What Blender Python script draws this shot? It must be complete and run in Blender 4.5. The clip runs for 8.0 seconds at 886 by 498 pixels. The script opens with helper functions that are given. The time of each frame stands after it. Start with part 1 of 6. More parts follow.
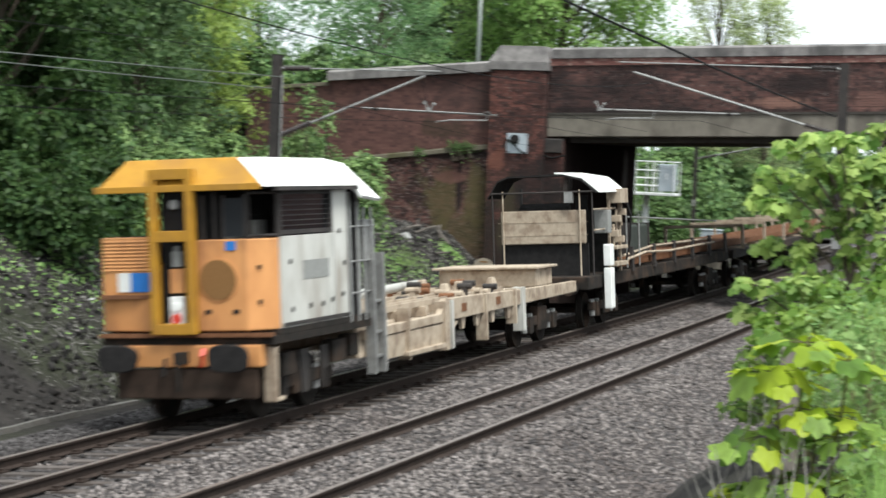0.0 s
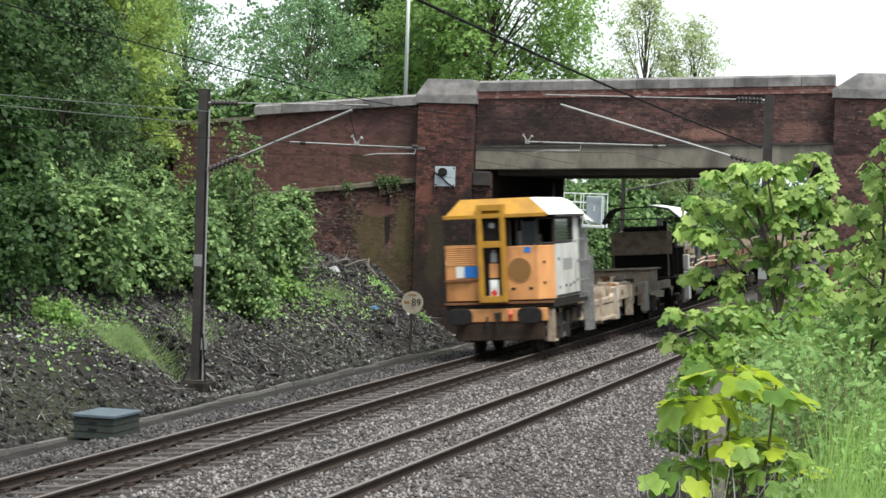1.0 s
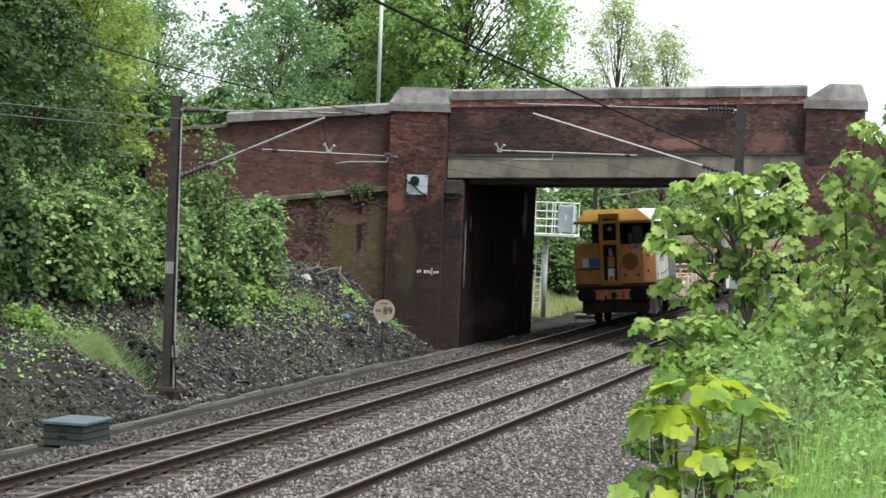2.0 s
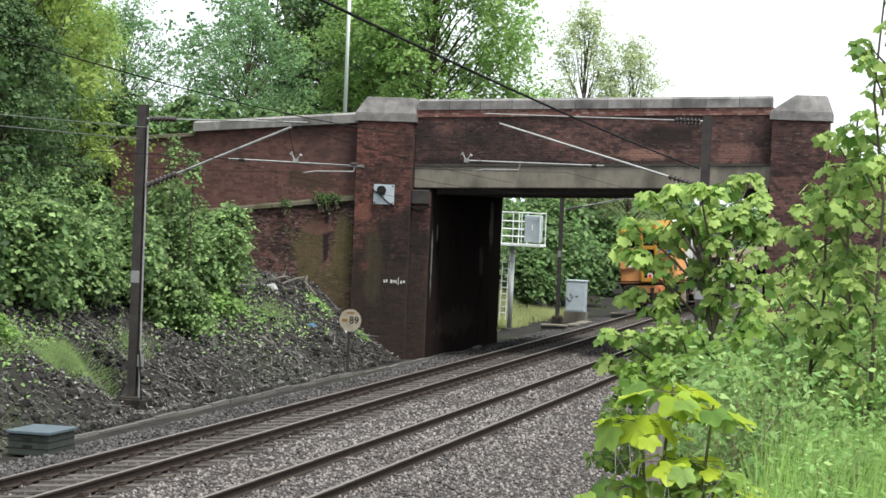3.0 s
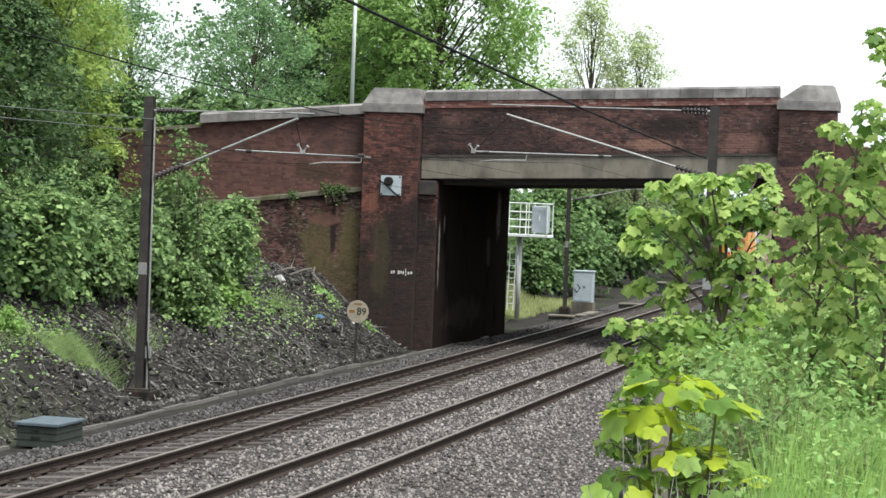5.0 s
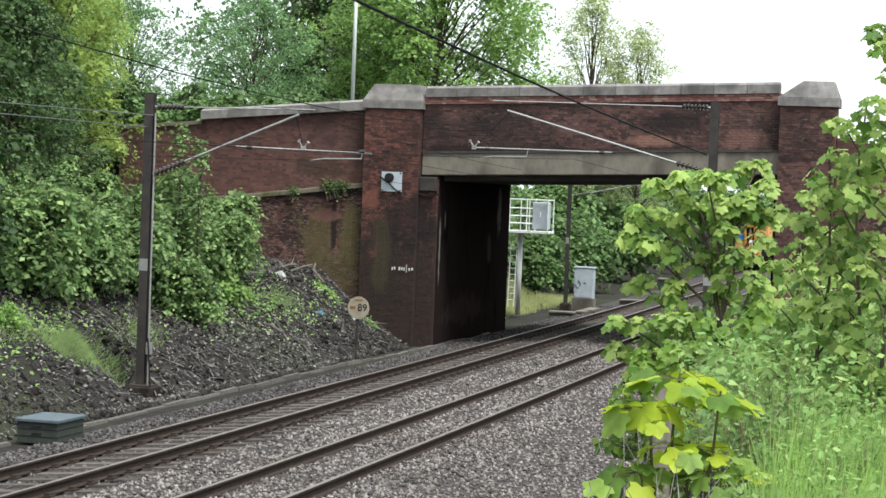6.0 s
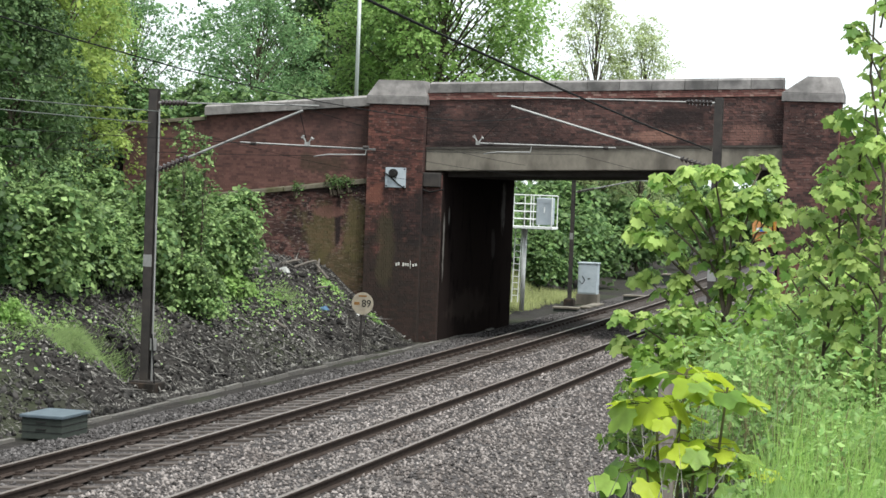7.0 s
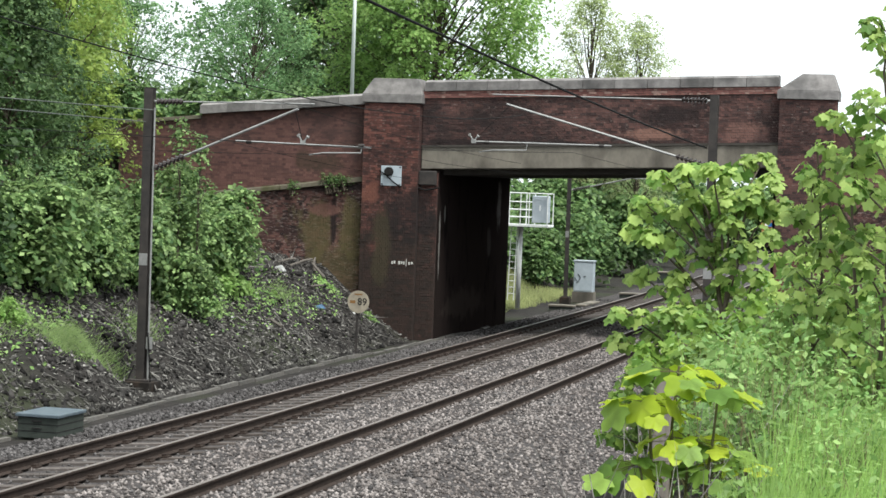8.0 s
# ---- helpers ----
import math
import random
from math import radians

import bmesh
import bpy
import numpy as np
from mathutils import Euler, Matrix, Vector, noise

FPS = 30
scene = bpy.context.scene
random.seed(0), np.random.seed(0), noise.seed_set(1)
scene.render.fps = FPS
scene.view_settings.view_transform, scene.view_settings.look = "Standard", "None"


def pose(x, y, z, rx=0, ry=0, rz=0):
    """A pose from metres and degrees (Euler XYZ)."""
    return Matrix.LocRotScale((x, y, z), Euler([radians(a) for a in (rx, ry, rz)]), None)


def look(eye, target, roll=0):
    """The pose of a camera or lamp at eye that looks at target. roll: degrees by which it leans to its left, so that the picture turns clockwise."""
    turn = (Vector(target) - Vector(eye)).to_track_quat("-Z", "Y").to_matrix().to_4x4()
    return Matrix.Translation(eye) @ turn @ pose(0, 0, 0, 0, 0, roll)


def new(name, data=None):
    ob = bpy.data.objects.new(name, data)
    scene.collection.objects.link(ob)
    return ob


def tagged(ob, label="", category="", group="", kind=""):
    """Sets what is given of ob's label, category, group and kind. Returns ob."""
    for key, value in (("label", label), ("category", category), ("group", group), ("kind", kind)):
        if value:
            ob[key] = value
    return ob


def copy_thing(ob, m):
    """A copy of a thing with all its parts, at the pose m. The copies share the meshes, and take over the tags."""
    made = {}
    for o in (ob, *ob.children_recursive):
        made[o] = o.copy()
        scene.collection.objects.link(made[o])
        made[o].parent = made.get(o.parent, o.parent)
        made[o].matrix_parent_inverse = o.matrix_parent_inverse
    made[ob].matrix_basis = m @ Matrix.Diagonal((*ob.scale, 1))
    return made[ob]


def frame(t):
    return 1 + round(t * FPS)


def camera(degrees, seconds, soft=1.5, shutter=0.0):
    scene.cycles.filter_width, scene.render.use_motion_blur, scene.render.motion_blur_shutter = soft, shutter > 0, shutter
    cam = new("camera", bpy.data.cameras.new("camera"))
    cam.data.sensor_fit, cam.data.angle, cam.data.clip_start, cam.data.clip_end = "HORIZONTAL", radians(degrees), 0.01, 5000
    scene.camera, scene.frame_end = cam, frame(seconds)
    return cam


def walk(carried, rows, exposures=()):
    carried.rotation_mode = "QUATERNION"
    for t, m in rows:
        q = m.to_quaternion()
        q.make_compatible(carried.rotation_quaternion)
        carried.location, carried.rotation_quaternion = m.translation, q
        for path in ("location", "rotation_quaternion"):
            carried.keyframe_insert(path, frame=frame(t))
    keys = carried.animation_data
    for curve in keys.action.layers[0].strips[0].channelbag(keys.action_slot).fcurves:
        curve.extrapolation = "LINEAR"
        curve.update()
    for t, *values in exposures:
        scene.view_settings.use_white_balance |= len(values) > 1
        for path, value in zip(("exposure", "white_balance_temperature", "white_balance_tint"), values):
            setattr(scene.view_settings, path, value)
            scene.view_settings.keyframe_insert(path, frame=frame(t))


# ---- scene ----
# ---- camera ----
EYE = (0.0, 0.0, 4.19)
cam = camera(24.0, 8.0, soft=1.55, shutter=0.5)
TURNS = [
    (0.0, 18.188, -2.765, 2.32), (0.1, 17.520, -2.737, 2.26), (0.2, 16.989, -2.643, 2.20),
    (0.3, 16.653, -2.518, 2.14), (0.4, 16.440, -2.391, 2.10), (0.5, 16.339, -2.222, 2.08),
    (1.0, 16.265, -1.778, 1.90), (1.5, 15.986, -1.684, 2.00), (3.0, 14.591, -1.214, 2.37),
    (3.5, 14.445, -1.263, 2.32), (4.0, 14.573, -1.318, 2.25), (4.5, 14.743, -1.405, 2.20),
    (6.0, 14.796, -1.576, 2.20), (6.5, 14.811, -1.652, 2.20), (7.0, 14.901, -1.698, 2.15),
    (7.5, 14.885, -1.743, 2.03), (8.0, 14.783, -1.744, 2.05)]


def aim(yaw, pitch, roll):
    ya, pi = radians(yaw), radians(pitch)
    way = Vector((-math.sin(ya) * math.cos(pi), math.cos(ya) * math.cos(pi), math.sin(pi)))
    return look(EYE, Vector(EYE) + way * 10, roll)


walk(cam, [(t, aim(a, b, c)) for t, a, b, c in TURNS], exposures=((0.0, 0.66, 6250, 4), (1.0, 0.66, 6280, 4), (3.0, 0.76, 6320, 4), (8.0, 0.76, 6320, 4)))

# ---- world and light: bright overcast ----
world = bpy.data.worlds.new("sky")
scene.world = world
world.use_nodes = True
wn = world.node_tree
wn.nodes.clear()
sky = wn.nodes.new("ShaderNodeTexSky")
sky.sky_type = "NISHITA"
sky.sun_disc = False
sky.sun_elevation, sky.sun_rotation = radians(64), radians(129)
sky.air_density, sky.dust_density = 1.0, 6.0
grey = wn.nodes.new("ShaderNodeHueSaturation")
grey.inputs["Saturation"].default_value = 0.12
bgn = wn.nodes.new("ShaderNodeBackground")
bgn.inputs["Strength"].default_value = 0.128
wout = wn.nodes.new("ShaderNodeOutputWorld")
wn.links.new(sky.outputs[0], grey.inputs["Color"])
cloud = wn.nodes.new("ShaderNodeMix")
cloud.data_type = "RGBA"
cloud.inputs[0].default_value = 0.8
cloud.inputs[7].default_value = (7.9, 8.2, 8.5, 1)
wn.links.new(grey.outputs[0], cloud.inputs[6])
wn.links.new(cloud.outputs[2], bgn.inputs[0])
wn.links.new(bgn.outputs[0], wout.inputs[0])
sun_data = bpy.data.lights.new("sun", "SUN")
sun_data.energy, sun_data.angle, sun_data.color = 3.5, radians(20), (1.0, 0.96, 0.9)
sun = new("sun", sun_data)
sun.matrix_world = look((7, 18, 40), (-8, 30, 0))

# ---- materials ----
MATS = {}


def mat(name, c1, c2, scale=6.0, rough=0.8, bump=0.3, c3=None, scale3=0.8, amount3=0.5, metal=0.0, dist=0.02,
        stretch=(1, 1, 1), island=0.0, rand=0.0):
    """Two-scale noise material. c3: stains of a larger size; island, rand: brightness change by piece."""
    m = bpy.data.materials.new(name)
    m.use_nodes = True
    nt = m.node_tree
    nt.nodes.clear()
    N, L = nt.nodes.new, nt.links.new
    out, bs = N("ShaderNodeOutputMaterial"), N("ShaderNodeBsdfPrincipled")
    L(bs.outputs[0], out.inputs[0])
    tc, mp = N("ShaderNodeTexCoord"), N("ShaderNodeMapping")
    mp.inputs["Scale"].default_value = stretch
    L(tc.outputs["Object"], mp.inputs[0])
    nz = N("ShaderNodeTexNoise")
    nz.inputs["Scale"].default_value, nz.inputs["Detail"].default_value = scale, 6
    nz.inputs["Roughness"].default_value = 0.65
    L(mp.outputs[0], nz.inputs["Vector"])
    rp = N("ShaderNodeValToRGB")
    rp.color_ramp.elements[0].position, rp.color_ramp.elements[1].position = 0.3, 0.7
    rp.color_ramp.elements[0].color, rp.color_ramp.elements[1].color = (*c1, 1), (*c2, 1)
    L(nz.outputs["Fac"], rp.inputs[0])
    col = rp.outputs[0]
    if c3:
        n3 = N("ShaderNodeTexNoise")
        n3.inputs["Scale"].default_value, n3.inputs["Detail"].default_value = scale3, 5
        L(mp.outputs[0], n3.inputs["Vector"])
        r3 = N("ShaderNodeValToRGB")
        r3.color_ramp.elements[0].position, r3.color_ramp.elements[1].position = 0.48, 0.66
        r3.color_ramp.elements[1].color = (amount3, amount3, amount3, 1)
        L(n3.outputs["Fac"], r3.inputs[0])
        mx = N("ShaderNodeMix")
        mx.data_type = "RGBA"
        L(r3.outputs[0], mx.inputs[0])
        L(col, mx.inputs[6])
        mx.inputs[7].default_value = (*c3, 1)
        col = mx.outputs[2]
    if island or rand:
        src = N("ShaderNodeNewGeometry").outputs["Random Per Island"] if island else N("ShaderNodeObjectInfo").outputs["Random"]
        k = island or rand
        mr = N("ShaderNodeMapRange")
        mr.inputs["To Min"].default_value, mr.inputs["To Max"].default_value = 1 - k, 1 + k
        L(src, mr.inputs[0])
        hs = N("ShaderNodeHueSaturation")
        L(mr.outputs[0], hs.inputs["Value"])
        L(col, hs.inputs["Color"])
        col = hs.outputs[0]
    L(col, bs.inputs["Base Color"])
    bs.inputs["Roughness"].default_value, bs.inputs["Metallic"].default_value = rough, metal
    bs.inputs["Specular IOR Level"].default_value = 0.12 if rough > 0.78 else 0.4
    if bump:
        bp = N("ShaderNodeBump")
        bp.inputs["Strength"].default_value, bp.inputs["Distance"].default_value = bump, dist
        L(nz.outputs["Fac"], bp.inputs["Height"])
        L(bp.outputs[0], bs.inputs["Normal"])
    MATS[name] = m
    return m


def leaf_mat(name, c1, c2, island=0.35, trans=0.35, rough=0.5):
    m = bpy.data.materials.new(name)
    m.use_nodes = True
    nt = m.node_tree
    nt.nodes.clear()
    N, L = nt.nodes.new, nt.links.new
    out, bs, tl, mxs = N("ShaderNodeOutputMaterial"), N("ShaderNodeBsdfPrincipled"), N("ShaderNodeBsdfTranslucent"), N("ShaderNodeMixShader")
    ge, oi, ad = N("ShaderNodeNewGeometry"), N("ShaderNodeObjectInfo"), N("ShaderNodeMath")
    ad.operation = "ADD"
    L(ge.outputs["Random Per Island"], ad.inputs[0])
    L(oi.outputs["Random"], ad.inputs[1])
    fr = N("ShaderNodeMath")
    fr.operation = "FRACT"
    L(ad.outputs[0], fr.inputs[0])
    mx = N("ShaderNodeMix")
    mx.data_type = "RGBA"
    mx.inputs[6].default_value, mx.inputs[7].default_value = (*c1, 1), (*c2, 1)
    L(fr.outputs[0], mx.inputs[0])
    tc, nz = N("ShaderNodeTexCoord"), N("ShaderNodeTexNoise")
    nz.inputs["Scale"].default_value, nz.inputs["Detail"].default_value = 0.9, 3
    L(tc.outputs["Object"], nz.inputs["Vector"])
    mr = N("ShaderNodeMapRange")
    mr.inputs["From Min"].default_value, mr.inputs["From Max"].default_value = 0.3, 0.7
    mr.inputs["To Min"].default_value, mr.inputs["To Max"].default_value = 1 - island, 1 + island
    L(nz.outputs["Fac"], mr.inputs[0])
    hs = N("ShaderNodeHueSaturation")
    L(mx.outputs[2], hs.inputs["Color"])
    L(mr.outputs[0], hs.inputs["Value"])
    L(hs.outputs[0], bs.inputs["Base Color"])
    L(hs.outputs[0], tl.inputs["Color"])
    bs.inputs["Roughness"].default_value = rough
    bs.inputs["Specular IOR Level"].default_value = 0.22
    mxs.inputs[0].default_value = trans
    L(bs.outputs[0], mxs.inputs[1])
    L(tl.outputs[0], mxs.inputs[2])
    L(mxs.outputs[0], out.inputs[0])
    MATS[name] = m
    return m


def brick_face(name, colours, blots, stains, rough=0.92, gloss=0.1):
    """Laid bricks: colour by piece, weather blots (scale, from, to, colour, most, stretch) and stains (centre, radii, colour, most)."""
    m = bpy.data.materials.new(name)
    m.use_nodes = True
    nt = m.node_tree
    nt.nodes.clear()
    N, L = nt.nodes.new, nt.links.new
    out, bs = N("ShaderNodeOutputMaterial"), N("ShaderNodeBsdfPrincipled")
    L(bs.outputs[0], out.inputs[0])
    ge, oi, ad, fr = N("ShaderNodeNewGeometry"), N("ShaderNodeObjectInfo"), N("ShaderNodeMath"), N("ShaderNodeMath")
    ad.operation, fr.operation = "ADD", "FRACT"
    L(ge.outputs["Random Per Island"], ad.inputs[0])
    L(oi.outputs["Random"], ad.inputs[1])
    L(ad.outputs[0], fr.inputs[0])
    rp = N("ShaderNodeValToRGB")
    el = rp.color_ramp.elements
    while len(el) < len(colours):
        el.new(0.5)
    for i, c in enumerate(colours):
        el[i].position, el[i].color = i / (len(colours) - 1), (*c, 1)
    L(fr.outputs[0], rp.inputs[0])
    col = rp.outputs[0]
    pos = ge.outputs["Position"]

    def noise_of(scale, stretch, detail=6):
        mp, nz = N("ShaderNodeMapping"), N("ShaderNodeTexNoise")
        mp.inputs["Scale"].default_value = stretch
        nz.inputs["Scale"].default_value, nz.inputs["Detail"].default_value, nz.inputs["Roughness"].default_value = scale, detail, 0.7
        L(pos, mp.inputs[0])
        L(mp.outputs[0], nz.inputs["Vector"])
        return nz.outputs["Fac"]

    def lay(col, fac, lo, hi, a, b, colour):
        mr, mx = N("ShaderNodeMapRange"), N("ShaderNodeMix")
        mr.interpolation_type = "SMOOTHSTEP"
        mr.inputs["From Min"].default_value, mr.inputs["From Max"].default_value = lo, hi
        mr.inputs["To Min"].default_value, mr.inputs["To Max"].default_value = a, b
        L(fac, mr.inputs[0])
        mx.data_type = "RGBA"
        L(mr.outputs[0], mx.inputs[0])
        L(col, mx.inputs[6])
        mx.inputs[7].default_value = (*colour, 1)
        return mx.outputs[2]

    for scale, lo, hi, colour, most, stretch in blots:
        col = lay(col, noise_of(scale, stretch), lo, hi, 0, most, colour)
    edge = noise_of(1.9, (1, 1, 0.8), 8)
    for (cx, cy, cz), (rx, ry, rz), colour, most in stains:
        mp, ln, ma, m2 = N("ShaderNodeMapping"), N("ShaderNodeVectorMath"), N("ShaderNodeMath"), N("ShaderNodeMath")
        k = [1 / r if r else 0 for r in (rx, ry, rz)]
        mp.inputs["Scale"].default_value = k
        mp.inputs["Location"].default_value = (-cx * k[0], -cy * k[1], -cz * k[2])
        L(pos, mp.inputs[0])
        ln.operation = "LENGTH"
        L(mp.outputs[0], ln.inputs[0])
        ma.operation, m2.operation = "MULTIPLY_ADD", "ADD"
        L(edge, ma.inputs[0])
        ma.inputs[1].default_value, ma.inputs[2].default_value = 2.6, -1.3
        L(ma.outputs[0], m2.inputs[0])
        L(ln.outputs["Value"], m2.inputs[1])
        col = lay(col, m2.outputs[0], 0.6, 1.15, most, 0, colour)
    L(col, bs.inputs["Base Color"])
    bs.inputs["Roughness"].default_value = rough
    bs.inputs["Specular IOR Level"].default_value = gloss
    bp = N("ShaderNodeBump")
    bp.inputs["Strength"].default_value, bp.inputs["Distance"].default_value = 0.5, 0.01
    L(noise_of(30, (1, 1, 1), 4), bp.inputs["Height"])
    L(bp.outputs[0], bs.inputs["Normal"])
    MATS[name] = m
    return m


SOOT = (0.026, 0.02, 0.02)
PALE = (0.27, 0.22, 0.2)
MOSS = (0.105, 0.088, 0.042)
LIME = (0.36, 0.34, 0.32)
brick_face("parapet_brick", ((0.0431, 0.0304, 0.0298), (0.0878, 0.0512, 0.0469), (0.108, 0.06, 0.0538), (0.136, 0.0708, 0.0627)),
           [(0.5, 0.42, 0.62, SOOT, 0.75, (1, 1, 1.6)), (2.2, 0.54, 0.72, SOOT, 0.6, (1, 1, 2)), (1.4, 0.58, 0.72, (0.189, 0.0991, 0.0799), 0.6, (1, 1, 2.5)), (7, 0.58, 0.68, PALE, 0.5, (1, 1, 3))],
           [((-14.3, 0, 5.75), (2.6, 0, 0.75), SOOT, 0.5), ((-11, 0, 5.46), (7, 0, 0.13), SOOT, 0.9), ((-9.5, 0, 5.85), (1.1, 0, 0.18), (0.248, 0.137, 0.108), 0.75), ((-6.9, 0, 6.0), (0.7, 0, 0.3), (0.215, 0.116, 0.0967), 0.55),
            ((-8.9, 0, 6.4), (1.3, 0, 0.25), SOOT, 0.75)])
brick_face("corbel_brick", ((0.131, 0.0616, 0.0556), (0.163, 0.0764, 0.0679), (0.212, 0.103, 0.0886), (0.28, 0.186, 0.159)),
           [(1.2, 0.52, 0.7, SOOT, 0.55, (1, 1, 1)), (6, 0.6, 0.7, PALE, 0.5, (1, 1, 3))], [])
brick_face("wing_brick", ((0.0793, 0.0457, 0.0421), (0.112, 0.0604, 0.0537), (0.128, 0.0679, 0.0598), (0.153, 0.08, 0.07)),
           [(0.6, 0.46, 0.68, (0.0516, 0.0366, 0.0349), 0.6, (1, 1, 1.4)), (3, 0.56, 0.74, (0.182, 0.0983, 0.0824), 0.5, (1, 1, 2)), (6, 0.64, 0.72, PALE, 0.45, (1, 1, 3))],
           [((-19.3, 0, 4.75), (0.9, 0, 0.3), (0.05, 0.04, 0.028), 0.6), ((-18.2, 0, 5.6), (0.5, 0, 0.9), (0.0527, 0.042, 0.0394), 0.45)])
brick_face("retaining_brick", ((0.0344, 0.0239, 0.0226), (0.0827, 0.0443, 0.0394), (0.124, 0.0648, 0.0566), (0.172, 0.0887, 0.0761)),
           [(0.9, 0.46, 0.62, SOOT, 0.7, (1, 1, 1.4)), (3.2, 0.52, 0.62, SOOT, 0.75, (1, 1, 1.8)), (7, 0.53, 0.62, PALE, 0.6, (1, 1, 3)), (2, 0.56, 0.66, MOSS, 0.5, (1, 1, 0.5))],
           [((-19.35, 0, 2.7), (0.5, 0, 0.8), MOSS, 0.7), ((-18.35, 0, 2.9), (0.42, 0, 1.0), MOSS, 0.75), ((-18.7, 0, 1.7), (0.9, 0, 0.8), MOSS, 0.55), ((-18.85, 0, 3.0), (0.1, 0, 0.9), SOOT, 0.9),
            ((-20, 0, 4.02), (3, 0, 0.14), SOOT, 0.85), ((-19.1, 0, 3.35), (0.6, 0, 0.16), (0.197, 0.101, 0.0848), 0.7), ((-22.2, 0, 2.9), (1.4, 0, 0.9), (0.132, 0.0684, 0.0604), 0.5)])
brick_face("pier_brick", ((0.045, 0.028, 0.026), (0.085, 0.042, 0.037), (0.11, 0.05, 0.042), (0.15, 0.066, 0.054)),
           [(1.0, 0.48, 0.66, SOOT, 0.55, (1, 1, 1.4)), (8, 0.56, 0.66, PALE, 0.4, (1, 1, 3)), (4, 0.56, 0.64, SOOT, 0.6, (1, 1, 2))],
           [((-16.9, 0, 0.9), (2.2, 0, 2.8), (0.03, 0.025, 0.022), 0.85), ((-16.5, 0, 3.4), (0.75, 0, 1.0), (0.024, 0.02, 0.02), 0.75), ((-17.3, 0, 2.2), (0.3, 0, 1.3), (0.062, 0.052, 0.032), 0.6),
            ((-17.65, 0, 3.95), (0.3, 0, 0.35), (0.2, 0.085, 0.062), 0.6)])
# abutment brick: soot plus the shade under the deck, both in these tones
brick_face("shaded_sooty_brick", ((0.008, 0.0068, 0.0067), (0.0105, 0.009, 0.0087), (0.013, 0.0105, 0.01), (0.019, 0.0145, 0.0135)),
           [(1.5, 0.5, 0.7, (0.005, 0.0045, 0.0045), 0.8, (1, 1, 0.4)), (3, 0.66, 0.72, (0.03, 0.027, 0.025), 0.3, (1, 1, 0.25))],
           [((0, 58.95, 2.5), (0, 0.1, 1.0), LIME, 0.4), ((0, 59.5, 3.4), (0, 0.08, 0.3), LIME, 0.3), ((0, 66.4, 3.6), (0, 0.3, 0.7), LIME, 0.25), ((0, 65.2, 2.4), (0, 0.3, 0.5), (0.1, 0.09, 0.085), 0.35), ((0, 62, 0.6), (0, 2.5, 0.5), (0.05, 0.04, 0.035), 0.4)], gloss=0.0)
mat("mortar", (0.07, 0.058, 0.053), (0.17, 0.14, 0.13), 5, 0.95, 0.4, (0.03, 0.024, 0.022), 1.0, 0.75)
mat("stone", (0.13, 0.12, 0.118), (0.23, 0.215, 0.21), 5, 0.9, 0.4, (0.065, 0.062, 0.062), 1.3, 0.7, rand=0.18)
mat("ledge_stone", (0.07, 0.062, 0.045), (0.13, 0.115, 0.09), 4, 0.95, 0.4, (0.05, 0.05, 0.02), 1.6, 0.7)
mat("concrete", (0.12, 0.107, 0.09), (0.2, 0.178, 0.15), 4, 0.9, 0.3, (0.05, 0.044, 0.038), 0.9, 0.8, stretch=(1, 1, 0.5))
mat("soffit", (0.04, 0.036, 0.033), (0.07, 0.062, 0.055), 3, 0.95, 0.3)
mat("ground", (0.012, 0.011, 0.0105), (0.034, 0.03, 0.028), 2.5, 0.95, 0.8, (0.03, 0.036, 0.018), 0.25, 0.6, dist=0.08)
mat("ballast", (0.026, 0.023, 0.023), (0.078, 0.07, 0.07), 14, 0.95, 1.0, (0.06, 0.05, 0.048), 0.5, 0.5, dist=0.04)
mat("stones", (0.078, 0.067, 0.063), (0.225, 0.2, 0.193), 9, 0.9, 0.2, (0.075, 0.061, 0.057), 0.4, 0.5, island=0.6)
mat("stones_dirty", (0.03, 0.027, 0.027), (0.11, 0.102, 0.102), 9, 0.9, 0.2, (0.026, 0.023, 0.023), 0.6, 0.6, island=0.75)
mat("galv_pale", (0.6, 0.61, 0.61), (0.72, 0.73, 0.73), 9, 0.55, 0.05, (0.5, 0.5, 0.49), 2, 0.4)
mat("rail_side", (0.022, 0.017, 0.015), (0.045, 0.032, 0.027), 12, 0.85, 0.2)
mat("rail_top", (0.13, 0.105, 0.095), (0.21, 0.175, 0.16), 10, 0.45, 0.05, metal=0.5, stretch=(4, 0.3, 1))
mat("sleeper", (0.055, 0.047, 0.043), (0.115, 0.1, 0.094), 8, 0.92, 0.3, (0.05, 0.038, 0.032), 1.5, 0.6, rand=0.22)
mat("trough", (0.06, 0.056, 0.052), (0.13, 0.122, 0.115), 7, 0.92, 0.3, (0.12, 0.105, 0.09), 1.2, 0.6, rand=0.2)
mat("steel_brown", (0.015, 0.013, 0.0125), (0.034, 0.028, 0.026), 8, 0.75, 0.15, (0.06, 0.048, 0.042), 1.5, 0.5)
mat("galv", (0.22, 0.215, 0.21), (0.36, 0.355, 0.345), 9, 0.5, 0.1, (0.2, 0.2, 0.2), 2, 0.4, metal=0.5)
mat("wire", (0.006, 0.006, 0.006), (0.014, 0.014, 0.014), 6, 0.9, 0)
mat("wire_grey", (0.08, 0.09, 0.08), (0.13, 0.14, 0.13), 6, 0.8, 0)
mat("insulator", (0.018, 0.013, 0.012), (0.035, 0.026, 0.024), 6, 0.25, 0)
mat("bark", (0.05, 0.04, 0.03), (0.11, 0.09, 0.07), 7, 0.9, 0.6, stretch=(1, 1, 0.3))
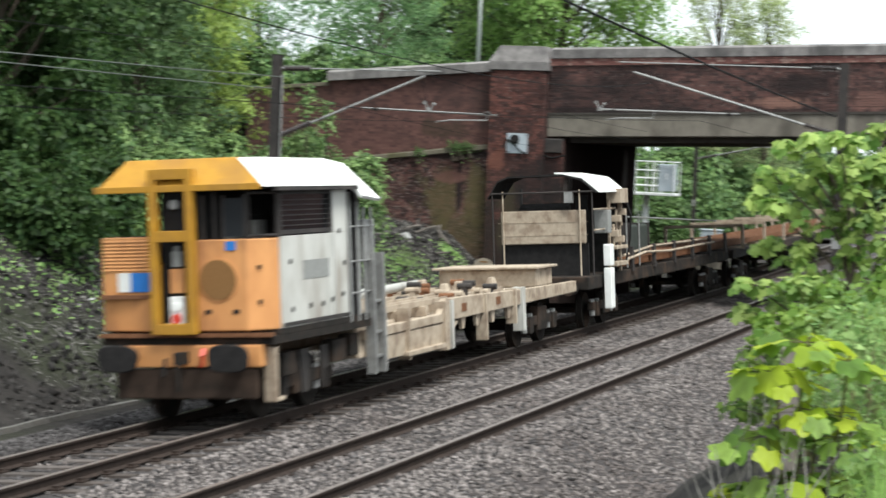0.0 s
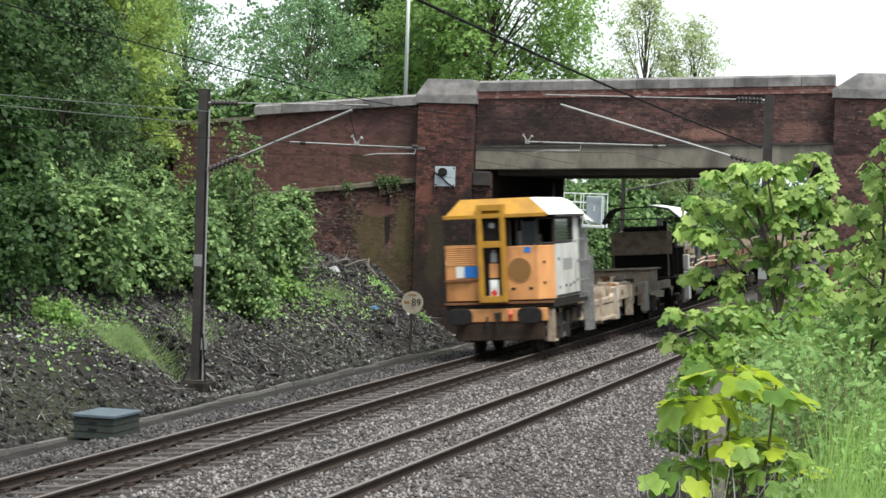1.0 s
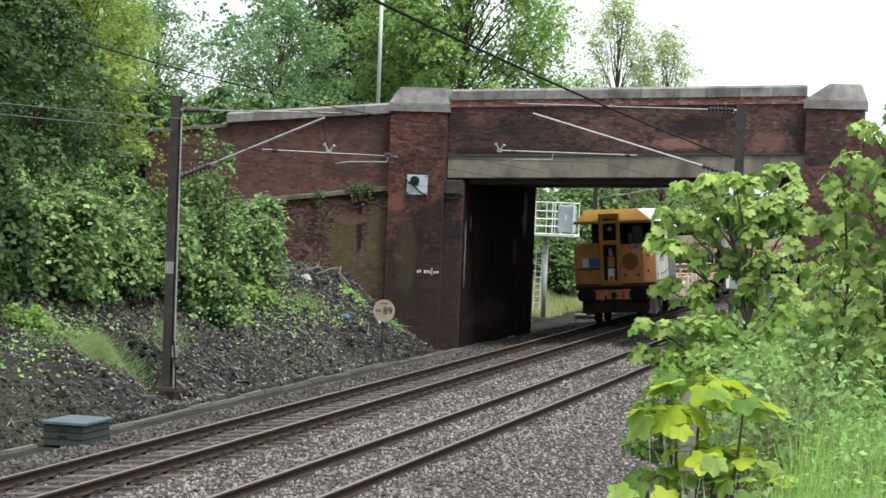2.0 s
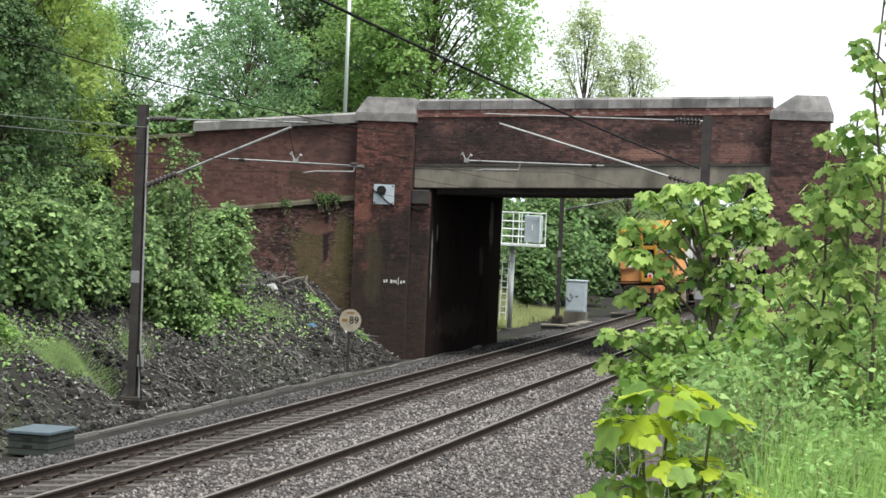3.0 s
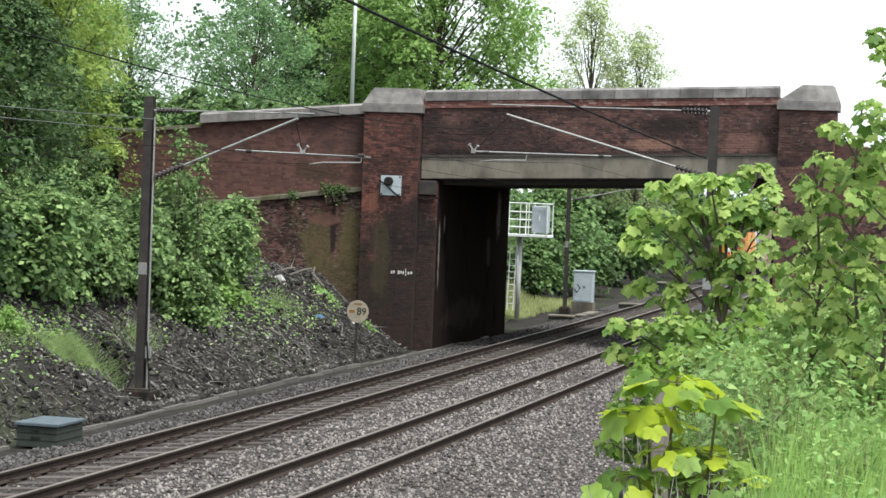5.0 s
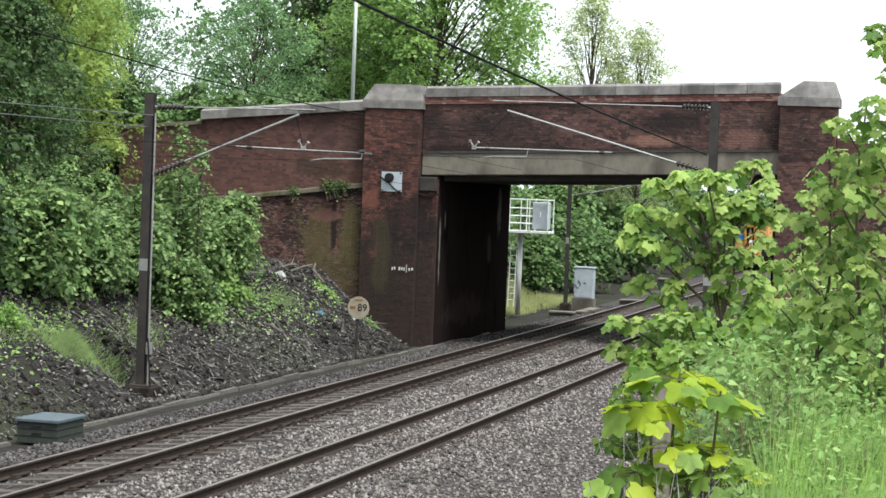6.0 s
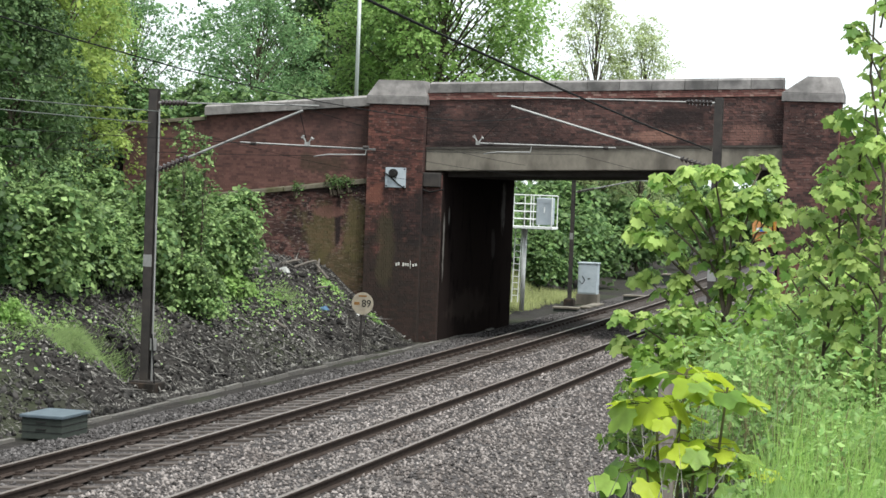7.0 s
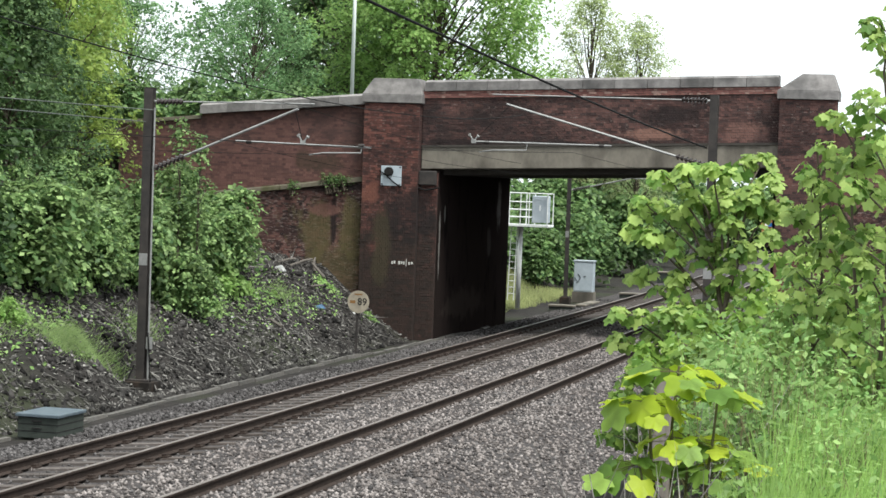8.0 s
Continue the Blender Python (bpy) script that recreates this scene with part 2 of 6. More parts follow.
mat("green_box", (0.018, 0.023, 0.019), (0.034, 0.041, 0.034), 6, 0.75, 0.15)
mat("box_lid", (0.055, 0.074, 0.092), (0.09, 0.112, 0.13), 5, 0.6, 0.1)
mat("cabinet_grey", (0.3, 0.34, 0.38), (0.4, 0.44, 0.48), 3, 0.5, 0.05)
mat("sign_cream", (0.25, 0.215, 0.165), (0.34, 0.295, 0.23), 6, 0.7, 0.05, (0.17, 0.14, 0.11), 4, 0.5)
mat("black_paint", (0.012, 0.0115, 0.0115), (0.026, 0.024, 0.024), 6, 0.82, 0.05)
mat("white_paint", (0.68, 0.68, 0.66), (0.8, 0.8, 0.78), 3, 0.5, 0.05, (0.5, 0.47, 0.43), 1.0, 0.35)
mat("dirty_white", (0.4, 0.39, 0.36), (0.55, 0.54, 0.51), 3, 0.6, 0.05, (0.2, 0.16, 0.125), 1.8, 0.65, stretch=(1, 1, 0.35))
mat("yellow", (0.32, 0.155, 0.012), (0.42, 0.215, 0.018), 4, 0.55, 0.05, (0.24, 0.12, 0.025), 1.5, 0.7)
mat("orange", (0.46, 0.2, 0.07), (0.6, 0.285, 0.105), 3, 0.6, 0.05, (0.2, 0.09, 0.045), 2.2, 0.7, stretch=(1, 1, 0.4))
mat("tan", (0.3, 0.24, 0.18), (0.42, 0.345, 0.265), 9, 0.75, 0.1, (0.14, 0.09, 0.06), 3.5, 0.6)
mat("underframe", (0.012, 0.011, 0.01), (0.03, 0.025, 0.022), 5, 0.85, 0.1, (0.08, 0.05, 0.035), 2, 0.5)
mat("plough_rust", (0.022, 0.016, 0.013), (0.06, 0.04, 0.03), 3, 0.85, 0.2, (0.012, 0.011, 0.01), 1.2, 0.6)
mat("rust", (0.11, 0.05, 0.028), (0.2, 0.095, 0.05), 6, 0.85, 0.2)
mat("grille_brown", (0.16, 0.085, 0.03), (0.23, 0.12, 0.05), 40, 0.8, 0.2)
mat("blue_notice", (0.02, 0.13, 0.42), (0.03, 0.17, 0.5), 5, 0.5, 0)
mat("blue_scrap", (0.03, 0.07, 0.13), (0.06, 0.12, 0.2), 12, 0.6, 0.2)
mat("red_lamp", (0.45, 0.03, 0.02), (0.55, 0.05, 0.03), 5, 0.4, 0)
mat("grey_panel", (0.2, 0.2, 0.19), (0.27, 0.27, 0.26), 12, 0.6, 0.05)
mat("litter", (0.28, 0.28, 0.28), (0.42, 0.42, 0.41), 5, 0.7, 0)
mat("dead_stem", (0.05, 0.046, 0.043), (0.2, 0.19, 0.178), 8, 0.9, 0.1, island=0.6)
leaf_mat("leaf_far", (0.1, 0.205, 0.085), (0.26, 0.39, 0.185), 0.4, 0.55)
leaf_mat("leaf_light", (0.175, 0.305, 0.085), (0.33, 0.465, 0.155), 0.3, 0.6)
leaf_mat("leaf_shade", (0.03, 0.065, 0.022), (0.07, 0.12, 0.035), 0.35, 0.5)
leaf_mat("leaf_dark", (0.17, 0.25, 0.06), (0.34, 0.43, 0.11), 0.35, 0.55)
leaf_mat("leaf_pale", (0.32, 0.39, 0.17), (0.42, 0.48, 0.25), 0.2, 0.5)
leaf_mat("leaf_bush", (0.05, 0.105, 0.036), (0.28, 0.39, 0.15), 0.5, 0.45)
leaf_mat("leaf_near", (0.1, 0.2, 0.037), (0.45, 0.57, 0.17), 0.35, 0.5)
leaf_mat("leaf_fresh", (0.095, 0.19, 0.03), (0.26, 0.38, 0.075), 0.4, 0.5)
leaf_mat("leaf_young", (0.27, 0.38, 0.025), (0.42, 0.5, 0.045), 0.25, 0.5)
# hedge green, lowered to take in the shade behind the signal
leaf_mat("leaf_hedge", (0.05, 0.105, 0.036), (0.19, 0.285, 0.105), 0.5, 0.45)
leaf_mat("leaf_conifer", (0.042, 0.085, 0.034), (0.13, 0.2, 0.075), 0.4, 0.4)
leaf_mat("dry_grass", (0.17, 0.2, 0.07), (0.3, 0.32, 0.14), 0.3, 0.4)
leaf_mat("grass", (0.13, 0.25, 0.045), (0.26, 0.4, 0.1), 0.3, 0.45)
leaf_mat("soft_grass", (0.15, 0.23, 0.075), (0.27, 0.36, 0.145), 0.3, 0.45)
leaf_mat("nettle", (0.13, 0.25, 0.065), (0.32, 0.45, 0.16), 0.4, 0.45)
gm = bpy.data.materials.new("glass_dark")
gm.use_nodes = True
gb = gm.node_tree.nodes["Principled BSDF"]
gb.inputs["Base Color"].default_value, gb.inputs["Roughness"].default_value = (0.02, 0.022, 0.025, 1), 0.08
MATS["glass_dark"] = gm


# ---- mesh tools ----
class Shape:
    """Collects boxes, prisms and tubes into one mesh."""

    def __init__(self):
        self.v, self.f = [], []

    def add(self, verts, faces):
        n = len(self.v)
        self.v += [tuple(p) for p in verts]
        self.f += [tuple(i + n for i in fc) for fc in faces]
        return self

    def box(self, x0, x1, y0, y1, z0, z1):
        return self.add([(x0, y0, z0), (x1, y0, z0), (x1, y1, z0), (x0, y1, z0), (x0, y0, z1), (x1, y0, z1), (x1, y1, z1), (x0, y1, z1)],
                        [(0, 3, 2, 1), (4, 5, 6, 7), (0, 1, 5, 4), (1, 2, 6, 5), (2, 3, 7, 6), (3, 0, 4, 7)])

    def prism(self, pts, axis, a, b):
        """pts: outline in the plane across the axis, counter-clockwise seen from the axis' far end."""
        def place(p, t):
            return {"x": (t, p[0], p[1]), "y": (p[0], t, p[1]), "z": (p[0], p[1], t)}[axis]
        n = len(pts)
        vs = [place(p, a) for p in pts] + [place(p, b) for p in pts]
        fs = [tuple(range(n - 1, -1, -1)), tuple(range(n, 2 * n))]
        fs += [(i, (i + 1) % n, n + (i + 1) % n, n + i) for i in range(n)]
        return self.add(vs, fs)

    def tube(self, p, q, r, r2=None, n=8):
        p, q = Vector(p), Vector(q)
        r2 = r if r2 is None else r2
        d = (q - p).normalized()
        u = d.orthogonal().normalized()
        w = d.cross(u)
        ring = [(math.cos(2 * math.pi * i / n), math.sin(2 * math.pi * i / n)) for i in range(n)]
        vs = [p + (u * c + w * s) * r for c, s in ring] + [q + (u * c + w * s) * r2 for c, s in ring]
        fs = [tuple(range(n - 1, -1, -1)), tuple(range(n, 2 * n))] + [(i, (i + 1) % n, n + (i + 1) % n, n + i) for i in range(n)]
        return self.add(vs, fs)

    def path(self, pts, r, n=6):
        """One bent tube through the points."""
        pts = [Vector(p) for p in pts]
        vs = []
        for i, p in enumerate(pts):
            d = (pts[min(i + 1, len(pts) - 1)] - pts[max(i - 1, 0)]).normalized()
            u = d.cross(Vector((0, 0, 1)) if abs(d.z) < 0.9 else Vector((1, 0, 0))).normalized()
            w = d.cross(u)
            vs += [p + (u * math.cos(2 * math.pi * k / n) + w * math.sin(2 * math.pi * k / n)) * r for k in range(n)]
        fs = [(j * n + k, j * n + (k + 1) % n, (j + 1) * n + (k + 1) % n, (j + 1) * n + k) for j in range(len(pts) - 1) for k in range(n)]
        return self.add(vs, fs + [tuple(range(n - 1, -1, -1)), tuple(range(len(vs) - n, len(vs)))])

    def hull(self, bottom, top):
        n = len(bottom)
        return self.add(list(bottom) + list(top), [tuple(range(n - 1, -1, -1)), tuple(range(n, 2 * n))] +
                        [(i, (i + 1) % n, n + (i + 1) % n, n + i) for i in range(n)])

    def mesh(self, name):
        me = bpy.data.meshes.new(name)
        me.from_pydata(self.v, [], self.f)
        bm = bmesh.new()
        bm.from_mesh(me)
        bmesh.ops.recalc_face_normals(bm, faces=bm.faces)
        bm.to_mesh(me)
        bm.free()
        return me


def big_mesh(name, verts, faces):
    """Mesh from arrays: verts (n, 3), faces (m, k)."""
    me = bpy.data.meshes.new(name)
    k = faces.shape[1]
    me.vertices.add(len(verts))
    me.vertices.foreach_set("co", np.ascontiguousarray(verts, dtype=np.float32).ravel())
    me.loops.add(faces.size)
    me.loops.foreach_set("vertex_index", np.ascontiguousarray(faces, dtype=np.int32).ravel())
    me.polygons.add(len(faces))
    me.polygons.foreach_set("loop_start", np.arange(0, faces.size, k, dtype=np.int32))
    me.update(calc_edges=True)
    return me


def part(name, shape, material, parent=None, label="", bevel=0.0, smooth=False):
    me = shape.mesh(name) if isinstance(shape, Shape) else shape
    if not me.materials:
        me.materials.append(MATS[material])
    ob = new(name, me)
    if parent:
        ob.parent = parent
    if label:
        ob["label"] = label
    if bevel:
        md = ob.modifiers.new("bevel", "BEVEL")
        md.width, md.segments, md.limit_method = bevel, 2, "ANGLE"
    if smooth:
        for p in me.polygons:
            p.use_smooth = True
    return ob


def empty(name, label, category, group="", kind="", at=(0, 0, 0)):
    ob = new(name)
    ob.location = at
    return tagged(ob, label, category, group, kind)


# ---- the line: two canted tracks ----
CANT = 0.1115
LEAN = math.degrees(math.asin(CANT / 1.505))
SPACING = 3.39
RISE = 0.079


def rail_x(y):
    """Offset of the far track's outer rail."""
    return -13.533 - 0.0001933 * (y - 35) ** 2


def swing(y):
    """Turn of the line there, in degrees."""
    return math.degrees(math.atan(0.0003866 * (y - 35)))


# ---- ground ----
def step(a, b, t):
    t = np.clip((t - a) / (b - a), 0, 1)
    return t * t * (3 - 2 * t)


def ground_z(x, y):
    x, y = np.asarray(x, float), np.asarray(y, float)
    s = x - (-0.0001933 * (np.clip(y, -40, 260) - 35) ** 2)
    bed = -0.34 + (s + 13.53) * 0.043
    shoulder = np.where(s > -7.7, -(s + 7.7) * 0.3, 0)
    bed = np.where(s < -15.2, -0.36, bed + shoulder)
    wide = 2.6 * step(64, 70, y)
    steep = 0.62
    d = -16.35 - wide - s
    near = step(47, 56, y)
    left = np.minimum(d * steep * (1 - near) + near * np.minimum(0.75 * d, 1.95 + 0.27 * (d - 2.6)), 4.6)
    left = np.where(s < -16.35 - wide, left - 0.36, -9)
    right = np.minimum(-0.45 + (s + 5.8) * 0.72, 2.5 + 0.02 * np.clip(s + 1.5, 0, 30))
    z = np.maximum(np.maximum(bed, left), np.where(s > -5.8, right, -9))
    fill = step(59.0, 59.28, y) * (1 - step(68.0, 71.5, y))
    outside = np.where((s < -17.0) | (s > -4.9), 1.0, 0.0)
    z = np.where(outside * fill > 0, np.maximum(z, z + (5.6 - z) * fill), z)
    pit = 1 - step(0.45, 1.5, np.hypot(x + 17.16, y - 40.5))
    z = z * (1 - pit) - 0.36 * pit
    bump = np.array([noise.noise((float(a) * 0.7, float(b) * 0.7, 0.0)) for a, b in zip(x.ravel(), y.ravel())]).reshape(x.shape)
    rough = np.where((s < -16.4) | (s > -5.6), 0.16, 0.02)
    return z + bump * rough


BED = ([-15.5, -15.0, -14.3, -13.53, -11.65, -11.35, -10.95, -10.14, -7.95, -7.6, -7.2, -6.3, -5.7],
       [-0.37, -0.31, -0.26, -0.222, -0.083, -0.06, -0.15, -0.105, 0.06, 0.06, -0.03, -0.34, -0.5])


def build_ground():
    xs = np.unique(np.concatenate([np.linspace(-900, -60, 12), np.arange(-60, -28, 2.0), np.arange(-28, 4, 0.3), np.arange(4, 40, 3.0), np.linspace(40, 900, 12)]))
    ys = np.unique(np.concatenate([np.linspace(-300, -10, 8), np.arange(-10, 100, 0.6), [58.6, 58.75, 58.98, 59.28], np.arange(100, 300, 5.0), np.linspace(300, 1500, 10)]))
    X, Y = np.meshgrid(xs, ys)
    Z = ground_z(X, Y)
    n, m = len(xs), len(ys)
    i, j = np.meshgrid(np.arange(n - 1), np.arange(m - 1))
    a = (j * n + i).ravel()
    me = big_mesh("ground", np.stack([X.ravel(), Y.ravel(), Z.ravel()], 1), np.stack([a, a + 1, a + n + 1, a + n], 1))
    g = part("ground", me, "ground", smooth=True)
    tagged(g, "dark earth cutting with sparse grass on both banks", "ground", kind="structure")
    # ballast bed, a skin over the formation
    ys2 = np.arange(6, 190, 1.0)
    prof = list(zip(*BED))
    vs, fs = [], []
    for y in ys2:
        dx = rail_x(y) + 13.533
        vs += [(x + dx, y, z + 0.02) for x, z in prof]
    k = len(prof)
    for r in range(len(ys2) - 1):
        fs += [(r * k + c, r * k + c + 1, (r + 1) * k + c + 1, (r + 1) * k + c) for c in range(k - 1)]
    b = part("ballast_bed", big_mesh("ballast_bed", np.array(vs), np.array(fs)), "ballast")
    tagged(b, "grey-brown crushed stone ballast bed under the tracks", "ballast", kind="structure")


build_ground()
def build_stones():
    """Loose stones of the ballast, each a small uneven eight-sided piece."""
    rng = np.random.default_rng(5)
    n = 104000
    y = 19 + 66 * rng.random(n) ** 1.5
    s = -15.35 + 9.6 * rng.random(n)
    keep = np.ones(n, bool)
    for r in (-13.53, -12.03, -10.14, -8.64):
        keep &= np.abs(s - r) > 0.09
    mid = (np.abs(s + 12.78) < 1.25) | (np.abs(s + 9.39) < 1.25)
    keep &= ~mid | (rng.random(n) < np.where(s < -11, 0.17, 0.7))
    s, y, mid = s[keep], y[keep], mid[keep]
    n = len(s)
    z = np.interp(s, BED[0], BED[1]) + 0.02
    x = s - 0.0001933 * (y - 35) ** 2
    r = 0.019 + 0.027 * rng.random(n)
    base = np.array([(1, 0, 0), (0, 1, 0), (-1, 0, 0), (0, -1, 0), (0, 0, 1), (0, 0, -1)], float)
    tri = np.array([(0, 1, 4), (1, 2, 4), (2, 3, 4), (3, 0, 4), (1, 0, 5), (2, 1, 5), (3, 2, 5), (0, 3, 5)])
    v = base[None] * (0.6 + 0.7 * rng.random((n, 6, 1))) * r[:, None, None] + rng.normal(0, 0.25, (n, 6, 3)) * r[:, None, None]
    a = rng.random(n) * 6.28
    ca, sa = np.cos(a)[:, None], np.sin(a)[:, None]
    v = np.stack([v[..., 0] * ca - v[..., 1] * sa, v[..., 0] * sa + v[..., 1] * ca, v[..., 2] * 0.8], -1)
    v += np.stack([x, y, z + r * 0.2], 1)[:, None]
    f = (np.arange(n) * 6)[:, None, None] + tri[None]
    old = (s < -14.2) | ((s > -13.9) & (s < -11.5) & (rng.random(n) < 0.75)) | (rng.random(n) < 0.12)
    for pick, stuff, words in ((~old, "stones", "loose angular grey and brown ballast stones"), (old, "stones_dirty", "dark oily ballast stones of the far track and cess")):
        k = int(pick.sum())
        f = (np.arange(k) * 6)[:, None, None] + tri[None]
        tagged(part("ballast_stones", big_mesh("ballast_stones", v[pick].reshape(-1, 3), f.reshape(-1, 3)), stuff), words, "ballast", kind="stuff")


build_stones()

RAIL = [(-0.07, -0.159), (0.07, -0.159), (0.07, -0.148), (0.012, -0.128), (0.01, -0.045), (0.035, -0.035), (0.035, -0.008),
        (-0.035, -0.008), (-0.035, -0.035), (-0.01, -0.045), (-0.012, -0.128), (-0.07, -0.148)]
HEAD = [(-0.034, -0.008), (0.034, -0.008), (0.033, -0.002), (0.026, 0.0), (-0.026, 0.0), (-0.033, -0.002)]


def sweep(profile, xoff, zoff, y0, y1, dy):
    ys = np.arange(y0, y1 + dy / 2, dy)
    k = len(profile)
    vs = [(rail_x(y) + xoff + p, y, zoff + q) for y in ys for p, q in profile]
    fs = [(r * k + c, (r + 1) * k + c, (r + 1) * k + (c + 1) % k, r * k + (c + 1) % k) for r in range(len(ys) - 1) for c in range(k)]
    return Shape().add(vs, fs)


def build_track(name, off, rise, label):
    tr = empty(name, label, "railway track", "tracks", "structure")
    for dx, dz in ((0, 0), (1.505, CANT)):
        r = part("rail", sweep(RAIL, off + dx, rise + dz, -20, 330, 5), "rail_side", tr, "rusty brown rail with a worn bright head")
        part("running_surface", sweep(HEAD, off + dx, rise + dz, -20, 330, 5), "rail_top", r)
    return tr


tracks = [build_track("railway_track", 0.0, 0.0, "rusty steel rails on concrete sleepers in ballast"),
          build_track("railway_track", SPACING, RISE, "rusty steel rails on half-buried sleepers in ballast")]

# ---- bridge ----
BY = 58.59          # face of the bridge
GRADE = 0.036       # the road climbs towards the near side


def build_bridge():
    br = empty("bridge", "red brick road bridge with concrete girder and stone coping over the railway", "bridge", kind="structure")
    def up(x, z):
        return z + (x + 15.7) * GRADE

    def band(x0, x1, z0, z1, y0, y1):
        """A level-course band that follows the road's climb."""
        return Shape().add([(x0, y0, up(x0, z0)), (x1, y0, up(x1, z0)), (x1, y1, up(x1, z0)), (x0, y1, up(x0, z0)),
                            (x0, y0, up(x0, z1)), (x1, y0, up(x1, z1)), (x1, y1, up(x1, z1)), (x0, y1, up(x0, z1))],
                           [(0, 3, 2, 1), (4, 5, 6, 7), (0, 1, 5, 4), (1, 2, 6, 5), (2, 3, 7, 6), (3, 0, 4, 7)])
    f = BY
    part("girder", band(-16.22, -5.9, 4.66, 5.32, f + 0.02, f + 0.6), "concrete", br, "weathered grey concrete edge girder", 0.03)
    part("soffit", band(-15.75, -5.9, 4.5, 4.7, f + 0.6, f + 9.3), "soffit", br, "dark concrete deck underside")
    part("parapet", band(-16.22, -5.9, 5.324, 6.716, f + 0.05, f + 0.45), "mortar", br, "sooty red brick parapet")
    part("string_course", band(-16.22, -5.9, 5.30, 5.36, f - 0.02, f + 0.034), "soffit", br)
    part("corbel", band(-16.22, -5.9, 6.72, 6.93, f + 0.0, f + 0.44), "mortar", br)
    part("far_parapet", band(-16.22, -5.9, 4.7, 6.9, f + 9.0, f + 9.35), "parapet_brick", br)
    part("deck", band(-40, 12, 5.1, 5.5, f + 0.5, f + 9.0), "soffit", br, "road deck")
    x = -16.15
    while x < -5.95:
        w = min(0.93, -5.95 - x)
        part("coping_stone", Shape().add(*coping(x, x + w - 0.012, up(x, 6.934), up(x + w, 6.934), f - 0.06, f + 0.52)), "stone", br)
        x += 0.93
    for x0, x1 in ((-17.92, -16.24), (-5.9, -4.36)):
        z = up((x0 + x1) / 2, 6.54) if x0 > -10 else 6.54
        k = 0.6 if x0 > -10 else 0.22
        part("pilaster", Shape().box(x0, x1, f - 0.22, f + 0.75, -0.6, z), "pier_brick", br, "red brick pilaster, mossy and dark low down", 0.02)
        part("pilaster_cap", Shape().box(x0 - 0.07, x1 + 0.07, f - 0.3, f + 0.8, z + 0.003, z + 0.24)
             .hull([(x0 - 0.07, f - 0.3, z + 0.24), (x1 + 0.07, f - 0.3, z + 0.24), (x1 + 0.07, f + 0.8, z + 0.24), (x0 - 0.07, f + 0.8, z + 0.24)],
                   [(x0 + k, f - 0.12, z + 0.72), (x1 - 0.1, f - 0.12, z + 0.72), (x1 - 0.1, f + 0.6, z + 0.72), (x0 + k, f + 0.6, z + 0.72)]), "stone", br, "weathered stone cap", 0.015)
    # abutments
    # their near-black colour holds soot and the deck's shade
    part("abutment", Shape().box(-17.0, -15.68, f + 0.1, f + 9.3, -0.7, 4.62), "shaded_sooty_brick", br, "sooty brick abutment wall, under-deck shade in its near-black colour")
    part("abutment_nib", Shape().box(-16.238, -15.70, f - 0.02, f + 0.096, -0.7, 4.55), "pier_brick", br)
    part("abutment", Shape().box(-6.0, -4.9, f + 0.1, f + 9.3, -0.7, 4.95), "shaded_sooty_brick", br, "sooty brick abutment wall, under-deck shade in its near-black colour")
    # wing walls
    def wing(x0, x1, zt0, zt1, zl0, zl1, y):
        lo = Shape().hull([(x0, y, -1), (x1, y, -1), (x1, y + 0.6, -1), (x0, y + 0.6, -1)],
                          [(x0, y, zl0), (x1, y, zl1), (x1, y + 0.6, zl1), (x0, y + 0.6, zl0)])
        hi = Shape().hull([(x0, y + 0.1, zl0 + 0.004), (x1, y + 0.1, zl1 + 0.004), (x1, y + 0.5, zl1 + 0.004), (x0, y + 0.5, zl0 + 0.004)],
                          [(x0, y + 0.1, zt0), (x1, y + 0.1, zt1), (x1, y + 0.5, zt1), (x0, y + 0.5, zt0)])
        return lo, hi
    lo, hi = wing(-23.15, -17.93, 6.08, 6.5, 3.537, 4.2, f + 0.1)
    part("wing_wall", lo, "retaining_brick", br, "mossy dark brick retaining wall")
    part("wing_parapet", hi, "wing_brick", br, "red brick wing parapet")
    lo, hi = wing(-25.8, -23.154, 5.7, 5.93, 3.2, 3.536, f + 0.1)
    part("wing_wall", lo, "retaining_brick", br, "dark brick retaining wall")
    part("wing_parapet", hi, "wing_brick", br, "red brick wing parapet")
    for i in range(6):
        xa, xb = -25.8 + 7.87 * i / 6, -25.8 + 7.87 * (i + 1) / 6 - 0.012
        za, zb = 3.22 + i / 6, 3.22 + (i + 1) / 6
        part("ledge_stone", Shape().hull([(xa, f - 0.02, za), (xb, f - 0.02, zb), (xb, f + 0.3, zb), (xa, f + 0.3, za)],
                                         [(xa, f + 0.0, za + 0.12), (xb, f + 0.0, zb + 0.12), (xb, f + 0.3, zb + 0.19), (xa, f + 0.3, za + 0.19)]), "ledge_stone", br, "thin mossy stone ledge", 0.012)
    n = 6
    for i in range(n):
        xa, xb = -23.15 + 5.22 * i / n, -23.15 + 5.22 * (i + 1) / n - 0.012
        za, zb = 6.08 + 0.424 * i / n, 6.08 + 0.424 * (i + 1) / n
        part("coping_stone", Shape().add(*coping(xa, xb, za, zb, f + 0.02, f + 0.68)), "stone", br)
